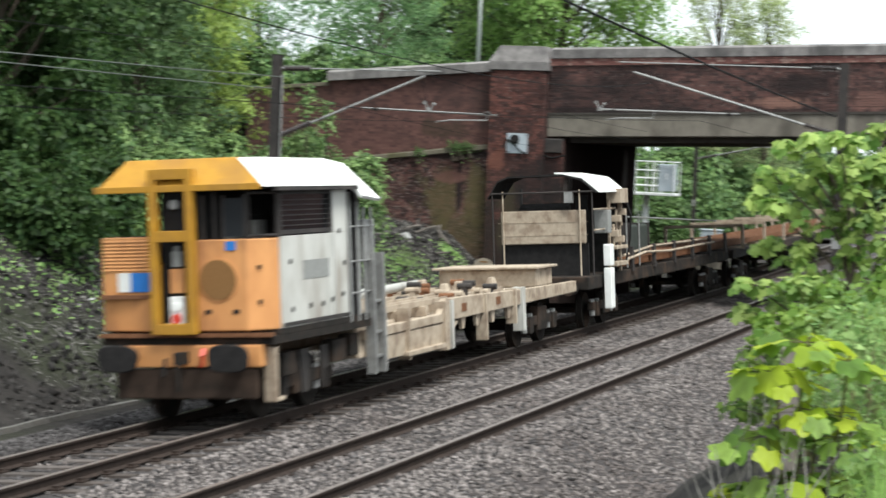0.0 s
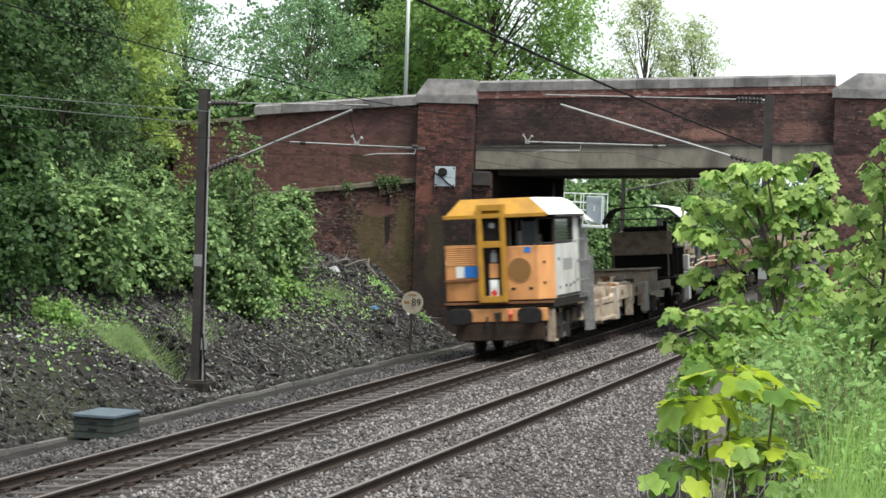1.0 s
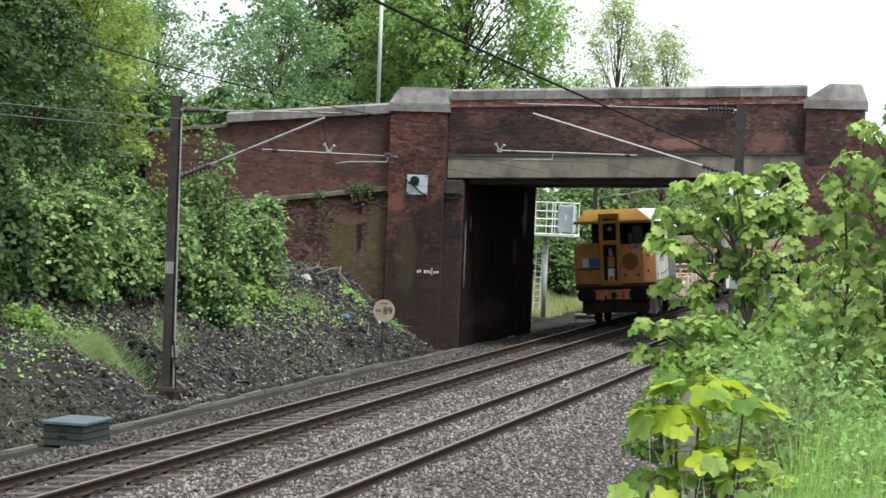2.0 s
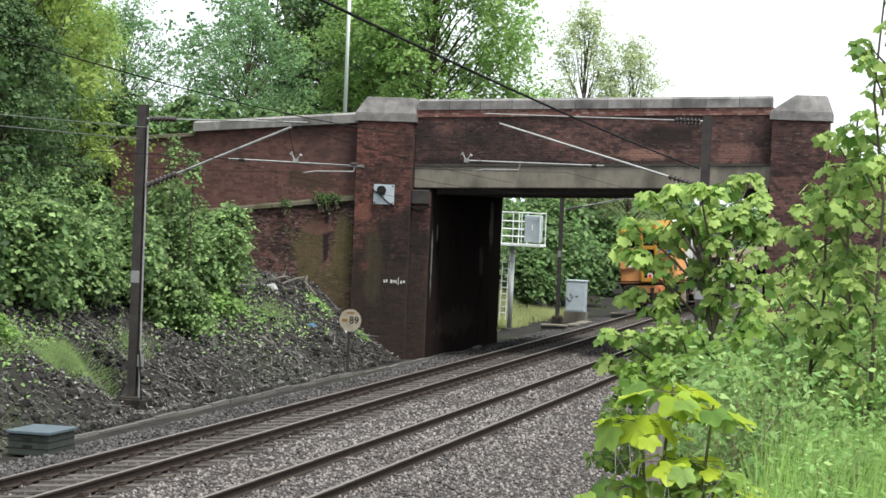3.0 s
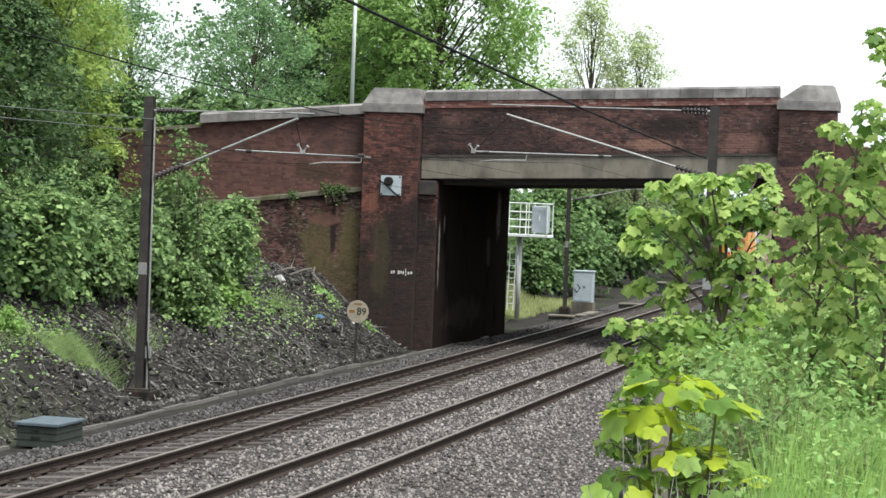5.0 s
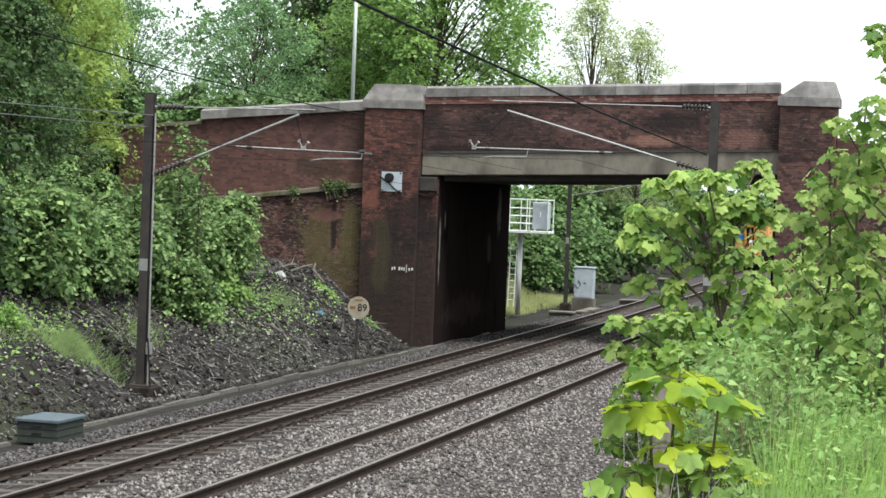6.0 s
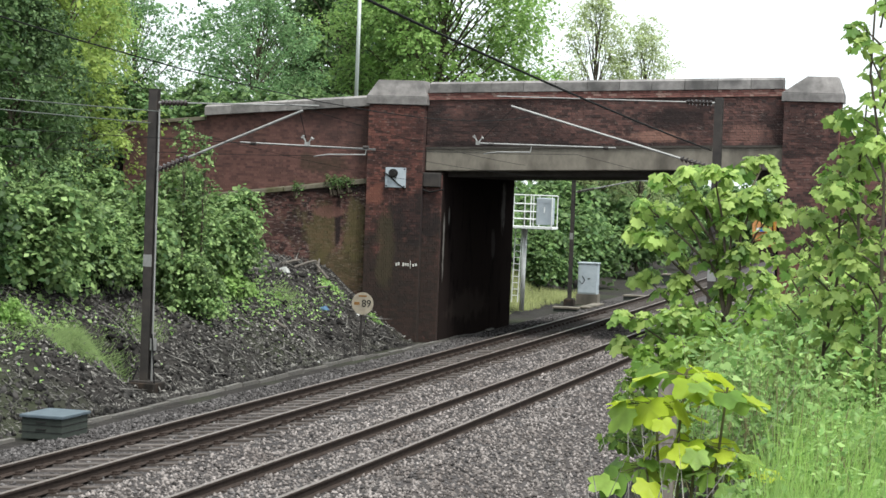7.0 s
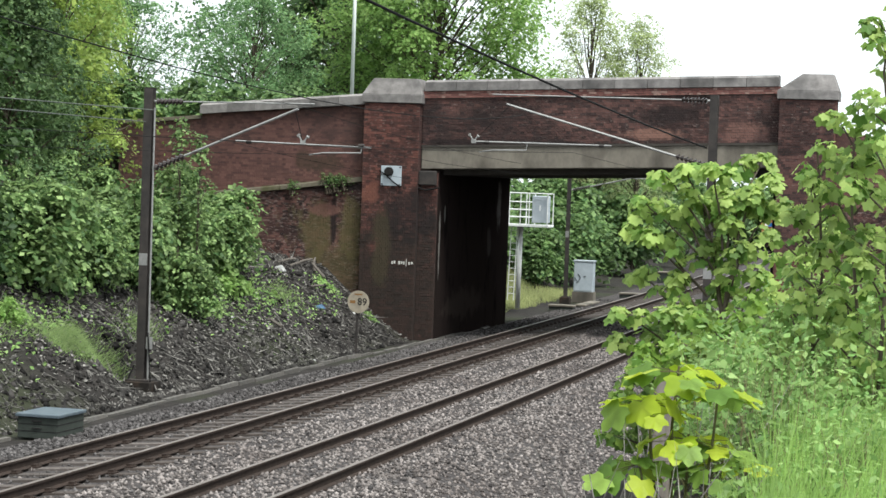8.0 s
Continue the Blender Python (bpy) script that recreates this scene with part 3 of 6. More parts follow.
    part("low_coping", Shape().hull([(-25.85, f + 0.12, 5.703), (-23.16, f + 0.12, 5.933), (-23.16, f + 0.68, 5.933), (-25.85, f + 0.68, 5.703)],
                                    [(-25.85, f + 0.14, 5.82), (-23.16, f + 0.14, 6.05), (-23.16, f + 0.66, 6.05), (-25.85, f + 0.66, 5.82)]), "ledge_stone", br, "thin dark low coping", 0.015)
    lo, hi = wing(-4.35, 9, 6.1, 4.2, 4.0, 2.2, f + 0.1)
    part("wing_wall", lo, "retaining_brick", br, "dark brick retaining wall")
    part("wing_parapet", hi, "wing_brick", br, "red brick wing parapet")
    return br


def coping(xa, xb, za, zb, y0, y1):
    h1, h2 = 0.25, 0.32
    ym = (y0 + y1) / 2
    pr = [(y0, 0), (y1, 0), (y1, h1), (ym + 0.12, h2), (ym - 0.12, h2), (y0, h1)]
    vs = [(xa, y, za + z) for y, z in pr] + [(xb, y, zb + z) for y, z in pr]
    n = 6
    return vs, [tuple(range(n)), tuple(range(2 * n - 1, n - 1, -1))] + [(i, n + i, n + (i + 1) % n, (i + 1) % n) for i in range(n)]


bridge = build_bridge()


# ---- electric line: masts, arms, wires ----
def insulator(sh, p, q, r=0.075, n=7):
    p, q = Vector(p), Vector(q)
    for i in range(n):
        c = p.lerp(q, (i + 0.5) / n)
        d = (q - p) / n
        sh.tube(c - d * 0.28, c + d * 0.28, r, r * 0.55, 10)
    sh.tube(p, q, r * 0.35, n=6)
    return sh


def build_mast(x, y, z0, z1, side, label, reach, strut_z, tip_z, tie_z, reg, reg_z, clamp_x=None, w=0.092):
    """side: +1 when the arm reaches to +x. reg: start and end of the registration tube."""
    cx = (reg[0] + reg[1]) / 2 if clamp_x is None else clamp_x
    m = empty("catenary_mast", label, "catenary mast", "catenary masts", at=(x, y, 0))
    part("flange", Shape().box(-w, w, -0.1, -0.085, z0, z1), "steel_brown", m)
    part("flange", Shape().box(-w, w, 0.085, 0.1, z0, z1), "steel_brown", m)
    part("web", Shape().box(-0.012, 0.012, -0.085, 0.085, z0, z1), "steel_brown", m)
    h = 0.32 if w > 0.08 else 0.2
    part("footing", Shape().box(-h, h, -h, h, z0 - 0.4, z0 + 0.2), "underframe", m, "dark concrete footing", 0.02)
    part("base_plate", Shape().box(0.06 - h, h - 0.06, 0.08 - h, h - 0.08, z0 + 0.203, z0 + 0.24), "steel_brown", m)
    part("number_band", Shape().box(-w - 0.004, w + 0.004, -0.106, -0.101, 2.3, 2.55), "galv", m)
    s = side
    ins = Shape()
    insulator(ins, (s * 0.16, 0, tie_z), (s * 0.75, 0, tie_z + 0.01))
    part("insulator", ins, "insulator", m)
    ins = Shape()
    d = Vector((reach - 0.16, 0, tip_z - strut_z))
    a0 = Vector((s * 0.16, 0, strut_z))
    dv = Vector((s * d.x, 0, d.z)).normalized()
    insulator(ins, a0, a0 + dv * 0.7)
    part("insulator", ins, "insulator", m)
    part("tie_tube", Shape().tube((s * 0.1, 0, tie_z), (s * 0.16, 0, tie_z), 0.03).tube((s * 0.75, 0, tie_z + 0.01), (s * (reach + 0.35), 0, tie_z + 0.03), 0.015), "galv", m, "galvanised top tube")
    part("strut_tube", Shape().tube((s * 0.1, 0, strut_z), a0, 0.035).tube(a0 + dv * 0.7, (s * reach, 0, tip_z), 0.026), "galv", m, "galvanised diagonal strut")
    part("registration_tube", Shape().tube((reg[0], 0, reg_z[0]), (reg[1], 0, reg_z[1]), 0.019), "galv", m)
    part("drop_wire", Shape().tube((s * reach * 0.98, 0, tip_z), (cx, 0, reg_z[0]), 0.008), "wire", m)
    part("clamp", Shape().box(cx - 0.05, cx + 0.05, -0.03, 0.03, reg_z[0] - 0.04, reg_z[0] + 0.05).tube((cx - 0.1, 0, reg_z[0] + 0.16), (cx, 0, reg_z[0]), 0.016)
         .tube((cx + 0.1, 0, reg_z[0] + 0.13), (cx, 0, reg_z[0]), 0.016).tube((cx - 0.12, 0, reg_z[0] + 0.13), (cx - 0.08, 0, reg_z[0] + 0.18), 0.024).tube((cx + 0.08, 0, reg_z[0] + 0.14), (cx + 0.13, 0, reg_z[0] + 0.11), 0.024), "galv", m)
    part("steady_arm", Shape().tube((cx + 0.15, 0, reg_z[0] - 0.24), (cx + 0.45, 0, reg_z[0] - 0.19), 0.014).tube((cx + 0.45, 0, reg_z[0] - 0.19), (cx + 1.25, 0, reg_z[0] - 0.17), 0.014)
         .tube((cx + 1.25, 0, reg_z[0] - 0.17), (cx + 1.28, 0, reg_z[0]), 0.012), "galv", m)
    for k in (0.1, 0.93):
        ex = reg[0] + (reg[1] - reg[0]) * k
        part("end_clamp", Shape().tube((ex - 0.06, 0, reg_z[0] - 0.02), (ex + 0.06, 0, reg_z[0] - 0.02), 0.034), "steel_brown", m)
    return m


mast_a = build_mast(-17.16, 40.6, -0.33, 6.02, 1, "brown steel catenary mast with a galvanised arm beside the cess", 3.27, 4.34, 5.65, 5.73, (1.93, 4.86), (4.96, 4.9))
part("conduit", Shape().tube((0.15, -0.03, -0.3), (0.13, -0.03, 5.6), 0.022), "galv", mast_a)
part("earth_cable", Shape().tube((-0.3, -0.2, -0.3), (-0.12, -0.12, 0.2), 0.015).tube((0.3, -0.2, -0.3), (0.16, -0.1, 0.9), 0.015), "wire", mast_a)
part("junction_box", Shape().box(0.12, 0.22, -0.1, 0.02, 0.55, 0.8), "galv", mast_a)
mast_b = build_mast(-6.2, 47.0, -0.3, 6.44, -1, "brown steel catenary mast with a galvanised arm reaching over the track", 4.8, 4.86, 6.12, 6.31, (-5.57, -2.32), (5.24, 5.23), -5.56)
mast_c = build_mast(-16.5, 82.0, -0.3, 5.6, 1, "dark steel catenary mast beyond the bridge", 3.2, 4.2, 4.9, 5.2, (1.9, 4.6), (4.75, 4.72), None, 0.068)


def build_wires():
    runs = [((-10.9, -30, 6.2), (-13.6, 40.6, 5.72), 0.005), ((-13.0, 40.6, 5.0), (-12.6, 58, 4.6), 0.005), ((-11.5, -30, 5.0), (-13.0, 40.6, 4.74), 0.005),
            ((-17.5, -30, 6.6), (-17.2, 40.6, 5.3), 0.011), ((-17.0, -30, 6.2), (-17.05, 40.6, 5.55), 0.011), ((-17.2, 40.6, 5.35), (-16.5, 58.4, 4.35), 0.005),
            ((-6.9, -10, 8.0), (-6.35, 47.0, 5.25), 0.017), ((-13.9, 40.6, 5.72), (-13.2, 58.4, 4.9), 0.005),
            ((-9.4, -30, 5.0), (-9.4, 47, 5.05), 0.005), ((-9.4, 47, 5.05), (-9.5, 140, 4.75), 0.005), ((-12.6, 58, 4.6), (-12.9, 84, 4.6), 0.005), ((-12.9, 84, 4.6), (-14.5, 140, 4.7), 0.005)]
    for p, q, r in runs:
        p, q = Vector(p), Vector(q)
        sag = (q - p).length * 0.006
        sh = Shape().path([p.lerp(q, i / 12) - Vector((0, 0, sag * 4 * (i / 12) * (1 - i / 12))) for i in range(13)], r)
        tagged(part("overhead_wire", sh, "wire_grey" if p.x < -16 and p.y < 0 else "wire"), "thin dark overhead line wire", "wire", "overhead wires")

    sh = Shape().path([(-9.0, -30, 6.4), (-9.4, 14.6, 5.9)] + [(-9.4 - 0.0012 * (y - 15) ** 2, y, 5.36 + 0.002 * (y - 31) ** 2) for y in range(17, 48, 3)], 0.008)
    tagged(part("overhead_wire", sh, "wire"), "thin dark sagging catenary wire", "wire", "overhead wires")


build_wires()


# ---- leaves, trees and shrubs ----
def leaves_mesh(name, centres, radii, count, size, seed, flat=0.75, shell=0.55, spray=11):
    """Leaves in flat sprays on the outer shells of ellipsoid clumps; each a folded diamond."""
    rng = np.random.default_rng(seed)
    centres, radii = np.asarray(centres, float), np.asarray(radii, float)
    vol = radii.prod(1) ** (2 / 3)
    ns = max(1, count // spray)
    pick = rng.choice(len(centres), ns, p=vol / vol.sum())
    d = rng.normal(0, 1, (ns, 3))
    d /= np.linalg.norm(d, axis=1)[:, None]
    rr = shell + (1.15 - shell) * rng.random(ns) ** 0.6
    hub = centres[pick] + d * radii[pick] * rr[:, None]
    i = np.repeat(np.arange(ns), spray)
    count = len(i)
    lay = d * 0.45 + np.array([0, 0, 0.8]) + rng.normal(0, 0.25, (ns, 3))
    lay /= np.linalg.norm(lay, axis=1)[:, None]
    off = rng.normal(0, 1, (count, 3)) * size * 1.25
    off -= lay[i] * (off * lay[i]).sum(1)[:, None] * 0.7
    pos = hub[i] + off - np.array([0, 0, 0.25]) * (off ** 2).sum(1)[:, None] / size
    nrm = lay[i] + off / size * 0.25 + rng.normal(0, 0.38, (count, 3))
    nrm /= np.linalg.norm(nrm, axis=1)[:, None]
    u = np.cross(nrm, rng.normal(0, 1, (count, 3)))
    u /= np.linalg.norm(u, axis=1)[:, None]
    w = np.cross(nrm, u)
    sz = size * (0.6 + 0.8 * rng.random(count))[:, None]
    a, b = pos - u * sz * 0.5, pos + u * sz * 0.5
    c, e = pos + w * sz * flat * 0.5 + nrm * sz * 0.12, pos - w * sz * flat * 0.5 + nrm * sz * 0.12
    v = np.stack([a, e, b, c], 1).reshape(-1, 3)
    k = np.arange(count)[:, None] * 4
    f = np.concatenate([k + np.array([0, 1, 2]), k + np.array([0, 2, 3])], 1).reshape(-1, 3)
    return big_mesh(name, v, f)


def limb(sh, p, q, r0, r1, rng, n=5, wob=0.08):
    p, q = Vector(p), Vector(q)
    last, L = p, (q - p).length
    for i in range(1, n + 1):
        t = i / n
        c = p.lerp(q, t) + Vector((rng.uniform(-1, 1), rng.uniform(-1, 1), 0)) * L * wob * (t if t < 1 else 0.5)
        sh.tube(last, c, r0 + (r1 - r0) * (i - 1) / n, r0 + (r1 - r0) * t, 7)
        last = c
    return last


def make_tree(label, height, spread, leaf, count, size, seed, first=0.25, clumps=26, material_trunk="bark", name="tree", category="tree", group="trees", tall=1.0, fat=1.0, shell=0.55, thick=1.0):
    rng = random.Random(seed)
    t = empty(name, label, category, group)
    sh = Shape()
    top = limb(sh, (0, 0, -0.6), (0, 0, height * 0.72), height * 0.022 * thick, height * 0.006 * thick, rng, 7, 0.02)
    cs, rs = [], []
    for i in range(clumps):
        f = first + (1 - first) * (i + 0.5) / clumps
        prof = math.sin(math.pi * min(1, 0.12 + 0.88 * (f - first) / (1 - first)) ** 0.8) ** 0.7
        a = i * 2.4 + rng.uniform(-0.5, 0.5)
        r = spread * prof * rng.uniform(0.45, 1.0)
        c = Vector((math.cos(a) * r, math.sin(a) * r, height * f * 0.97))
        limb(sh, (0, 0, max(0.1, height * f * 0.72 - r * 0.4)), c, height * 0.007 * thick, height * 0.0015 * thick, rng, 4)
        cs.append(c)
        q = spread * rng.uniform(0.15, 0.3) * fat
        rs.append((q, q, q * rng.uniform(0.6, 0.9) * tall))
    part("trunk", sh, material_trunk, t, "brown trunk with limbs")
    part("crown", leaves_mesh("crown", cs, rs, count, size, seed, shell=shell), leaf, t, "uneven leafy crown")
    return t


def plant(tree, spots):
    """Set the thing at the first spot and copies at the others: x, y, z, turn, scale."""
    for i, (x, y, z, r, s) in enumerate(spots):
        m = pose(x, y, z, 0, 0, r)
        if i == 0:
            tree.matrix_basis = m
            tree.scale = (1, 1, 1)
        else:
            c = copy_thing(tree, m)
            c.scale = (s, s, s)


tree_a = make_tree("mature broadleaf tree in full green leaf behind the bridge", 15, 5.0, "leaf_far", 17000, 0.2, 11, clumps=56, fat=1.15, thick=0.6)
plant(tree_a, [(-30.5, 88, 4.2, 0, 1), (-41.5, 84, 4, 10, 0.8), (-27.5, 75, 4.2, 60, 0.5), (-33, 76, 4.2, 160, 0.5)])
tree_b = make_tree("bright green spreading maple tree behind the bridge parapet", 13, 4.4, "leaf_light", 54000, 0.155, 12, first=0.18, clumps=95, fat=1.2, shell=0.3, thick=0.55)
plant(tree_b, [(-21.6, 80, 4.0, 40, 1), (-33.5, 68, 4.6, 200, 0.75)])
tree_g = make_tree("dark leafy tree standing among the lighter trees", 11, 3.4, "leaf_conifer", 14000, 0.2, 16, clumps=40)
plant(tree_g, [(-26.6, 84, 4.0, 0, 1), (-29.2, 94, 4.0, 80, 1.1)])
tree_d = make_tree("tall broadleaf tree with airy yellow-green leaves above the cutting", 13, 4.6, "leaf_dark", 13000, 0.2, 13, first=0.14, clumps=44)
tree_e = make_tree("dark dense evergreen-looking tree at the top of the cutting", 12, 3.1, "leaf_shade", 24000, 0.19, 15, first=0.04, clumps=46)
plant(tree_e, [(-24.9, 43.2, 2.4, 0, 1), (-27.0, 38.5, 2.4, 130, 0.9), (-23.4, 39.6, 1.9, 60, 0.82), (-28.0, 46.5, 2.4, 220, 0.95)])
tree_f = make_tree("feathery green conifer at the top of the cutting slope", 6.2, 2.2, "leaf_conifer", 26000, 0.11, 17, first=0.02, clumps=52, fat=1.3)
plant(tree_f, [(-24.35, 48.4, 2.7, 0, 1), (-26.6, 51.5, 3.0, 120, 1.15)])
plant(tree_d, [(-29.5, 55, 4.0, 45, 1), (-34.5, 60, 4.2, 90, 0.8), (-27.2, 57.0, 3.0, 145, 0.6), (-27.6, 54.6, 3.0, 245, 0.5)])
tree_p = make_tree("pale thin-leaved young tree against the sky", 14.2, 3.0, "leaf_pale", 15000, 0.125, 14, clumps=64, fat=1.35, shell=0.0, thick=0.4)
plant(tree_p, [(-21.2, 110, 1.2, 0, 1), (-18.9, 112, 0.6, 120, 0.93)])


# ---- train ----
def hip(sh, x0, x1, y0, y1, z0, X0, X1, Y0, Y1, z1):
    return sh.hull([(x0, y0, z0), (x1, y0, z0), (x1, y1, z0), (x0, y1, z0)], [(X0, Y0, z1), (X1, Y0, z1), (X1, Y1, z1), (X0, Y1, z1)])


def disc(sh, c, axis, r, w, n=24):
    d = Vector(axis) * (w / 2)
    return sh.tube(Vector(c) - d, Vector(c) + d, r, n=n)


def wheelset(parent, y, s=0.42):
    for x in (-0.75, 0.75):
        part("wheel", disc(disc(Shape(), (x, y, s), (1, 0, 0), s, 0.12), (x - math.copysign(0.07, x), y, s), (1, 0, 0), s + 0.03, 0.03), "underframe", parent, "dark steel wheel")
    part("axle", Shape().tube((-0.75, y, s), (0.75, y, s), 0.07), "underframe", parent)


def bogie(parent, y):
    for dy in (-0.9, 0.9):
        wheelset(parent, y + dy)
    for x in (-1.02, 1.02):
        part("bogie_frame", Shape().box(x - 0.08, x + 0.08, y - 1.25, y + 1.25, 0.42, 0.62).box(x - 0.1, x + 0.1, y - 0.35, y + 0.35, 0.3, 0.8), "underframe", parent, "dark bogie side frame", 0.02)
        for dy in (-0.9, 0.9):
            part("axlebox", Shape().box(x - 0.12, x + 0.12, y + dy - 0.14, y + dy + 0.14, 0.28, 0.62), "underframe", parent, "", 0.02)
            for k in (-0.22, 0.22):
                part("spring", Shape().tube((x, y + dy + k, 0.3), (x, y + dy + k, 0.68), 0.07, n=8), "galv", parent)


def build_cab_wagon():
    """End wagon: y runs away from the end that faces back along the line."""
    w = empty("chute_wagon", "rail train end wagon with orange and yellow cab and white roof", "rail wagon", "train")
    # cab
    part("nose_panel", Shape().hull([(-1.36, 0.12, 1.34), (-0.42, 0.0, 1.34), (-0.42, 0.12, 1.34), (-1.36, 0.3, 1.34)],
                                    [(-1.36, 0.12, 2.72), (-0.42, 0.0, 2.72), (-0.42, 0.12, 2.72), (-1.36, 0.3, 2.72)]), "orange", w, "faded orange cab panel", 0.02)
    pr = part("nose_panel", Shape().hull([(0.22, 0.0, 1.34), (1.0, 0.0, 1.34), (1.36, 0.35, 1.34), (1.3, 0.42, 1.34), (0.22, 0.14, 1.34)],
                                         [(0.22, 0.0, 2.66), (1.0, 0.0, 2.66), (1.36, 0.35, 2.66), (1.3, 0.42, 2.66), (0.22, 0.14, 2.66)]), "orange", w, "faded orange cab panel with a round grille", 0.02)
    part("round_grille", disc(Shape(), (0.55, -0.012, 2.08), (0, 1, 0), 0.29, 0.02, 32), "grille_brown", pr, "brown round mesh grille")
    part("grille_rim", disc(Shape(), (0.55, -0.004, 2.08), (0, 1, 0), 0.32, 0.014, 32), "orange", pr)
    for x, z in ((0.38, 1.62), (0.82, 1.62), (1.12, 1.75), (1.12, 2.25)):
        part("slot", Shape().box(x - 0.05, x + 0.05, -0.01 + max(0, x - 1.0), 0.02 + max(0, x - 1.0), z - 0.03, z + 0.03), "black_paint", w)
    part("blue_label", Shape().box(0.68, 0.84, -0.012, 0.002, 2.5, 2.63), "blue_notice", pr, "small blue notice")
    for i in range(9):
        z = 2.68 - i * 0.052
        part("louvre", Shape().hull([(-1.34, 0.10, z - 0.03), (-0.5, -0.01, z - 0.03), (-0.5, 0.03, z), (-1.34, 0.14, z)],
                                    [(-1.34, 0.11, z - 0.01), (-0.5, 0.0, z - 0.01), (-0.5, 0.03, z + 0.008), (-1.34, 0.14, z + 0.008)]), "orange", w)
    part("notice", Shape().hull([(-0.86, 0.035, 1.92), (-0.5, -0.012, 1.92), (-0.5, 0.0, 1.92), (-0.86, 0.05, 1.92)],
                                [(-0.86, 0.035, 2.2), (-0.5, -0.012, 2.2), (-0.5, 0.0, 2.2), (-0.86, 0.05, 2.2)]), "blue_notice", w, "blue and white notice plate")
    part("notice", Shape().hull([(-1.08, 0.065, 1.92), (-0.865, 0.036, 1.92), (-0.865, 0.05, 1.92), (-1.08, 0.08, 1.92)],
                                [(-1.08, 0.065, 2.2), (-0.865, 0.036, 2.2), (-0.865, 0.05, 2.2), (-1.08, 0.08, 2.2)]), "white_paint", w, "white notice plate")
    part("step_rail", Shape().box(-1.36, -0.45, 0.0, 0.12, 1.82, 1.88), "rust", w)
    # gangway door frame
    for x in (-0.46, 0.12):
        part("door_post", Shape().box(x, x + 0.12, -0.16, -0.01, 1.30, 3.70), "yellow", w, "yellow door post", 0.015)
    for z in (1.30, 2.64, 3.54):
        part("door_rail", Shape().box(-0.34, 0.12, -0.15, -0.02, z, z + (0.22 if z == 2.62 else 0.16)), "yellow", w, "", 0.01)
    part("door_leaf", Shape().box(-0.34, 0.13, 0.06, 0.1, 1.3, 3.4), "black_paint", w, "dark doorway")
    part("tail_lamp", disc(Shape().box(-0.2, 0.02, -0.06, 0.05, 1.42, 1.85), (-0.09, -0.07, 1.7), (0, 1, 0), 0.07, 0.03), "white_paint", w, "white tail lamp housing", 0.01)
    part("tail_lamp_lens", disc(Shape(), (-0.09, -0.075, 1.53), (0, 1, 0), 0.075, 0.03), "red_lamp", w, "red lens")
    part("warning_plate", Shape().box(-0.2, 0.02, -0.02, 0.05, 1.9, 2.25), "orange", w)
    part("hand_lamp", Shape().box(-0.16, -0.02, -0.02, 0.05, 2.28, 2.5).tube((-0.09, 0, 2.5), (-0.09, 0, 2.58), 0.04), "grey_panel", w)
    part("headlight", disc(Shape(), (-0.12, 0.03, 3.18), (0, 1, 0), 0.07, 0.08), "galv", w, "round headlight")
    # windows: bars and dark room
    part("cab_back", Shape().box(-1.3, 1.14, 3.06, 3.12, 1.34, 3.4), "black_paint", w)
    part("cab_floor", Shape().box(-1.36, 1.36, 0.3, 4.0, 1.26, 1.345), "underframe", w)
    part("seat", Shape().box(0.3, 0.75, 1.0, 1.45, 2.2, 2.35).box(0.3, 0.75, 1.4, 1.5, 2.35, 3.0), "black_paint", w, "black driver's seat", 0.03)
    part("desk", Shape().box(-1.2, -0.5, 0.5, 1.0, 2.3, 2.72), "black_paint", w, "", 0.02)
    wf = part("window_frame", Shape().box(0.3, 0.34, 0.02, 0.06, 2.66, 3.3).box(0.62, 0.66, 0.02, 0.06, 2.66, 3.3).box(0.96, 1.0, 0.02, 0.06, 2.66, 3.3), "steel_brown", w)
    part("pane", Shape().box(0.66, 0.96, 0.035, 0.045, 2.7, 3.25), "glass_dark", wf)
    part("corner_frame", Shape().box(0.98, 1.03, 0.06, 0.11, 2.66, 3.34).box(1.31, 1.36, 0.36, 0.41, 2.66, 3.34).tube((1.0, 0.08, 3.32), (1.34, 0.39, 3.32), 0.025).tube((1.0, 0.08, 2.7), (1.34, 0.39, 2.7), 0.025), "steel_brown", w, "dark corner window frame")
    part("lever", Shape().tube((-0.7, 0.5, 2.7), (-0.66, 0.45, 3.2), 0.02).box(-0.74, -0.6, 0.4, 0.5, 3.18, 3.24), "steel_brown", w)
    part("inner_box", Shape().box(0.42, 0.62, 0.5, 0.8, 2.5, 3.02).box(0.74, 0.94, 0.6, 0.9, 2.5, 2.92), "grey_panel", w, "grey control boxes behind the window", 0.015)
    part("grab_rail", Shape().tube((0.5, 0.05, 2.66), (0.5, 0.05, 3.35), 0.022), "steel_brown", w)
    # side
    sd = part("side_panel", Shape().box(1.30, 1.36, 0.42, 3.12, 1.34, 2.68).box(1.30, 1.36, 2.5, 3.12, 2.68, 3.34), "dirty_white", w, "off-white cab side panel", 0.01)
    part("side_panel", Shape().box(-1.36, -1.30, 0.3, 3.12, 1.34, 2.68), "dirty_white", w, "off-white cab side panel", 0.01)
    part("panel_joint", Shape().box(1.361, 1.364, 2.49, 2.51, 1.36, 3.3), "grey_panel", sd)
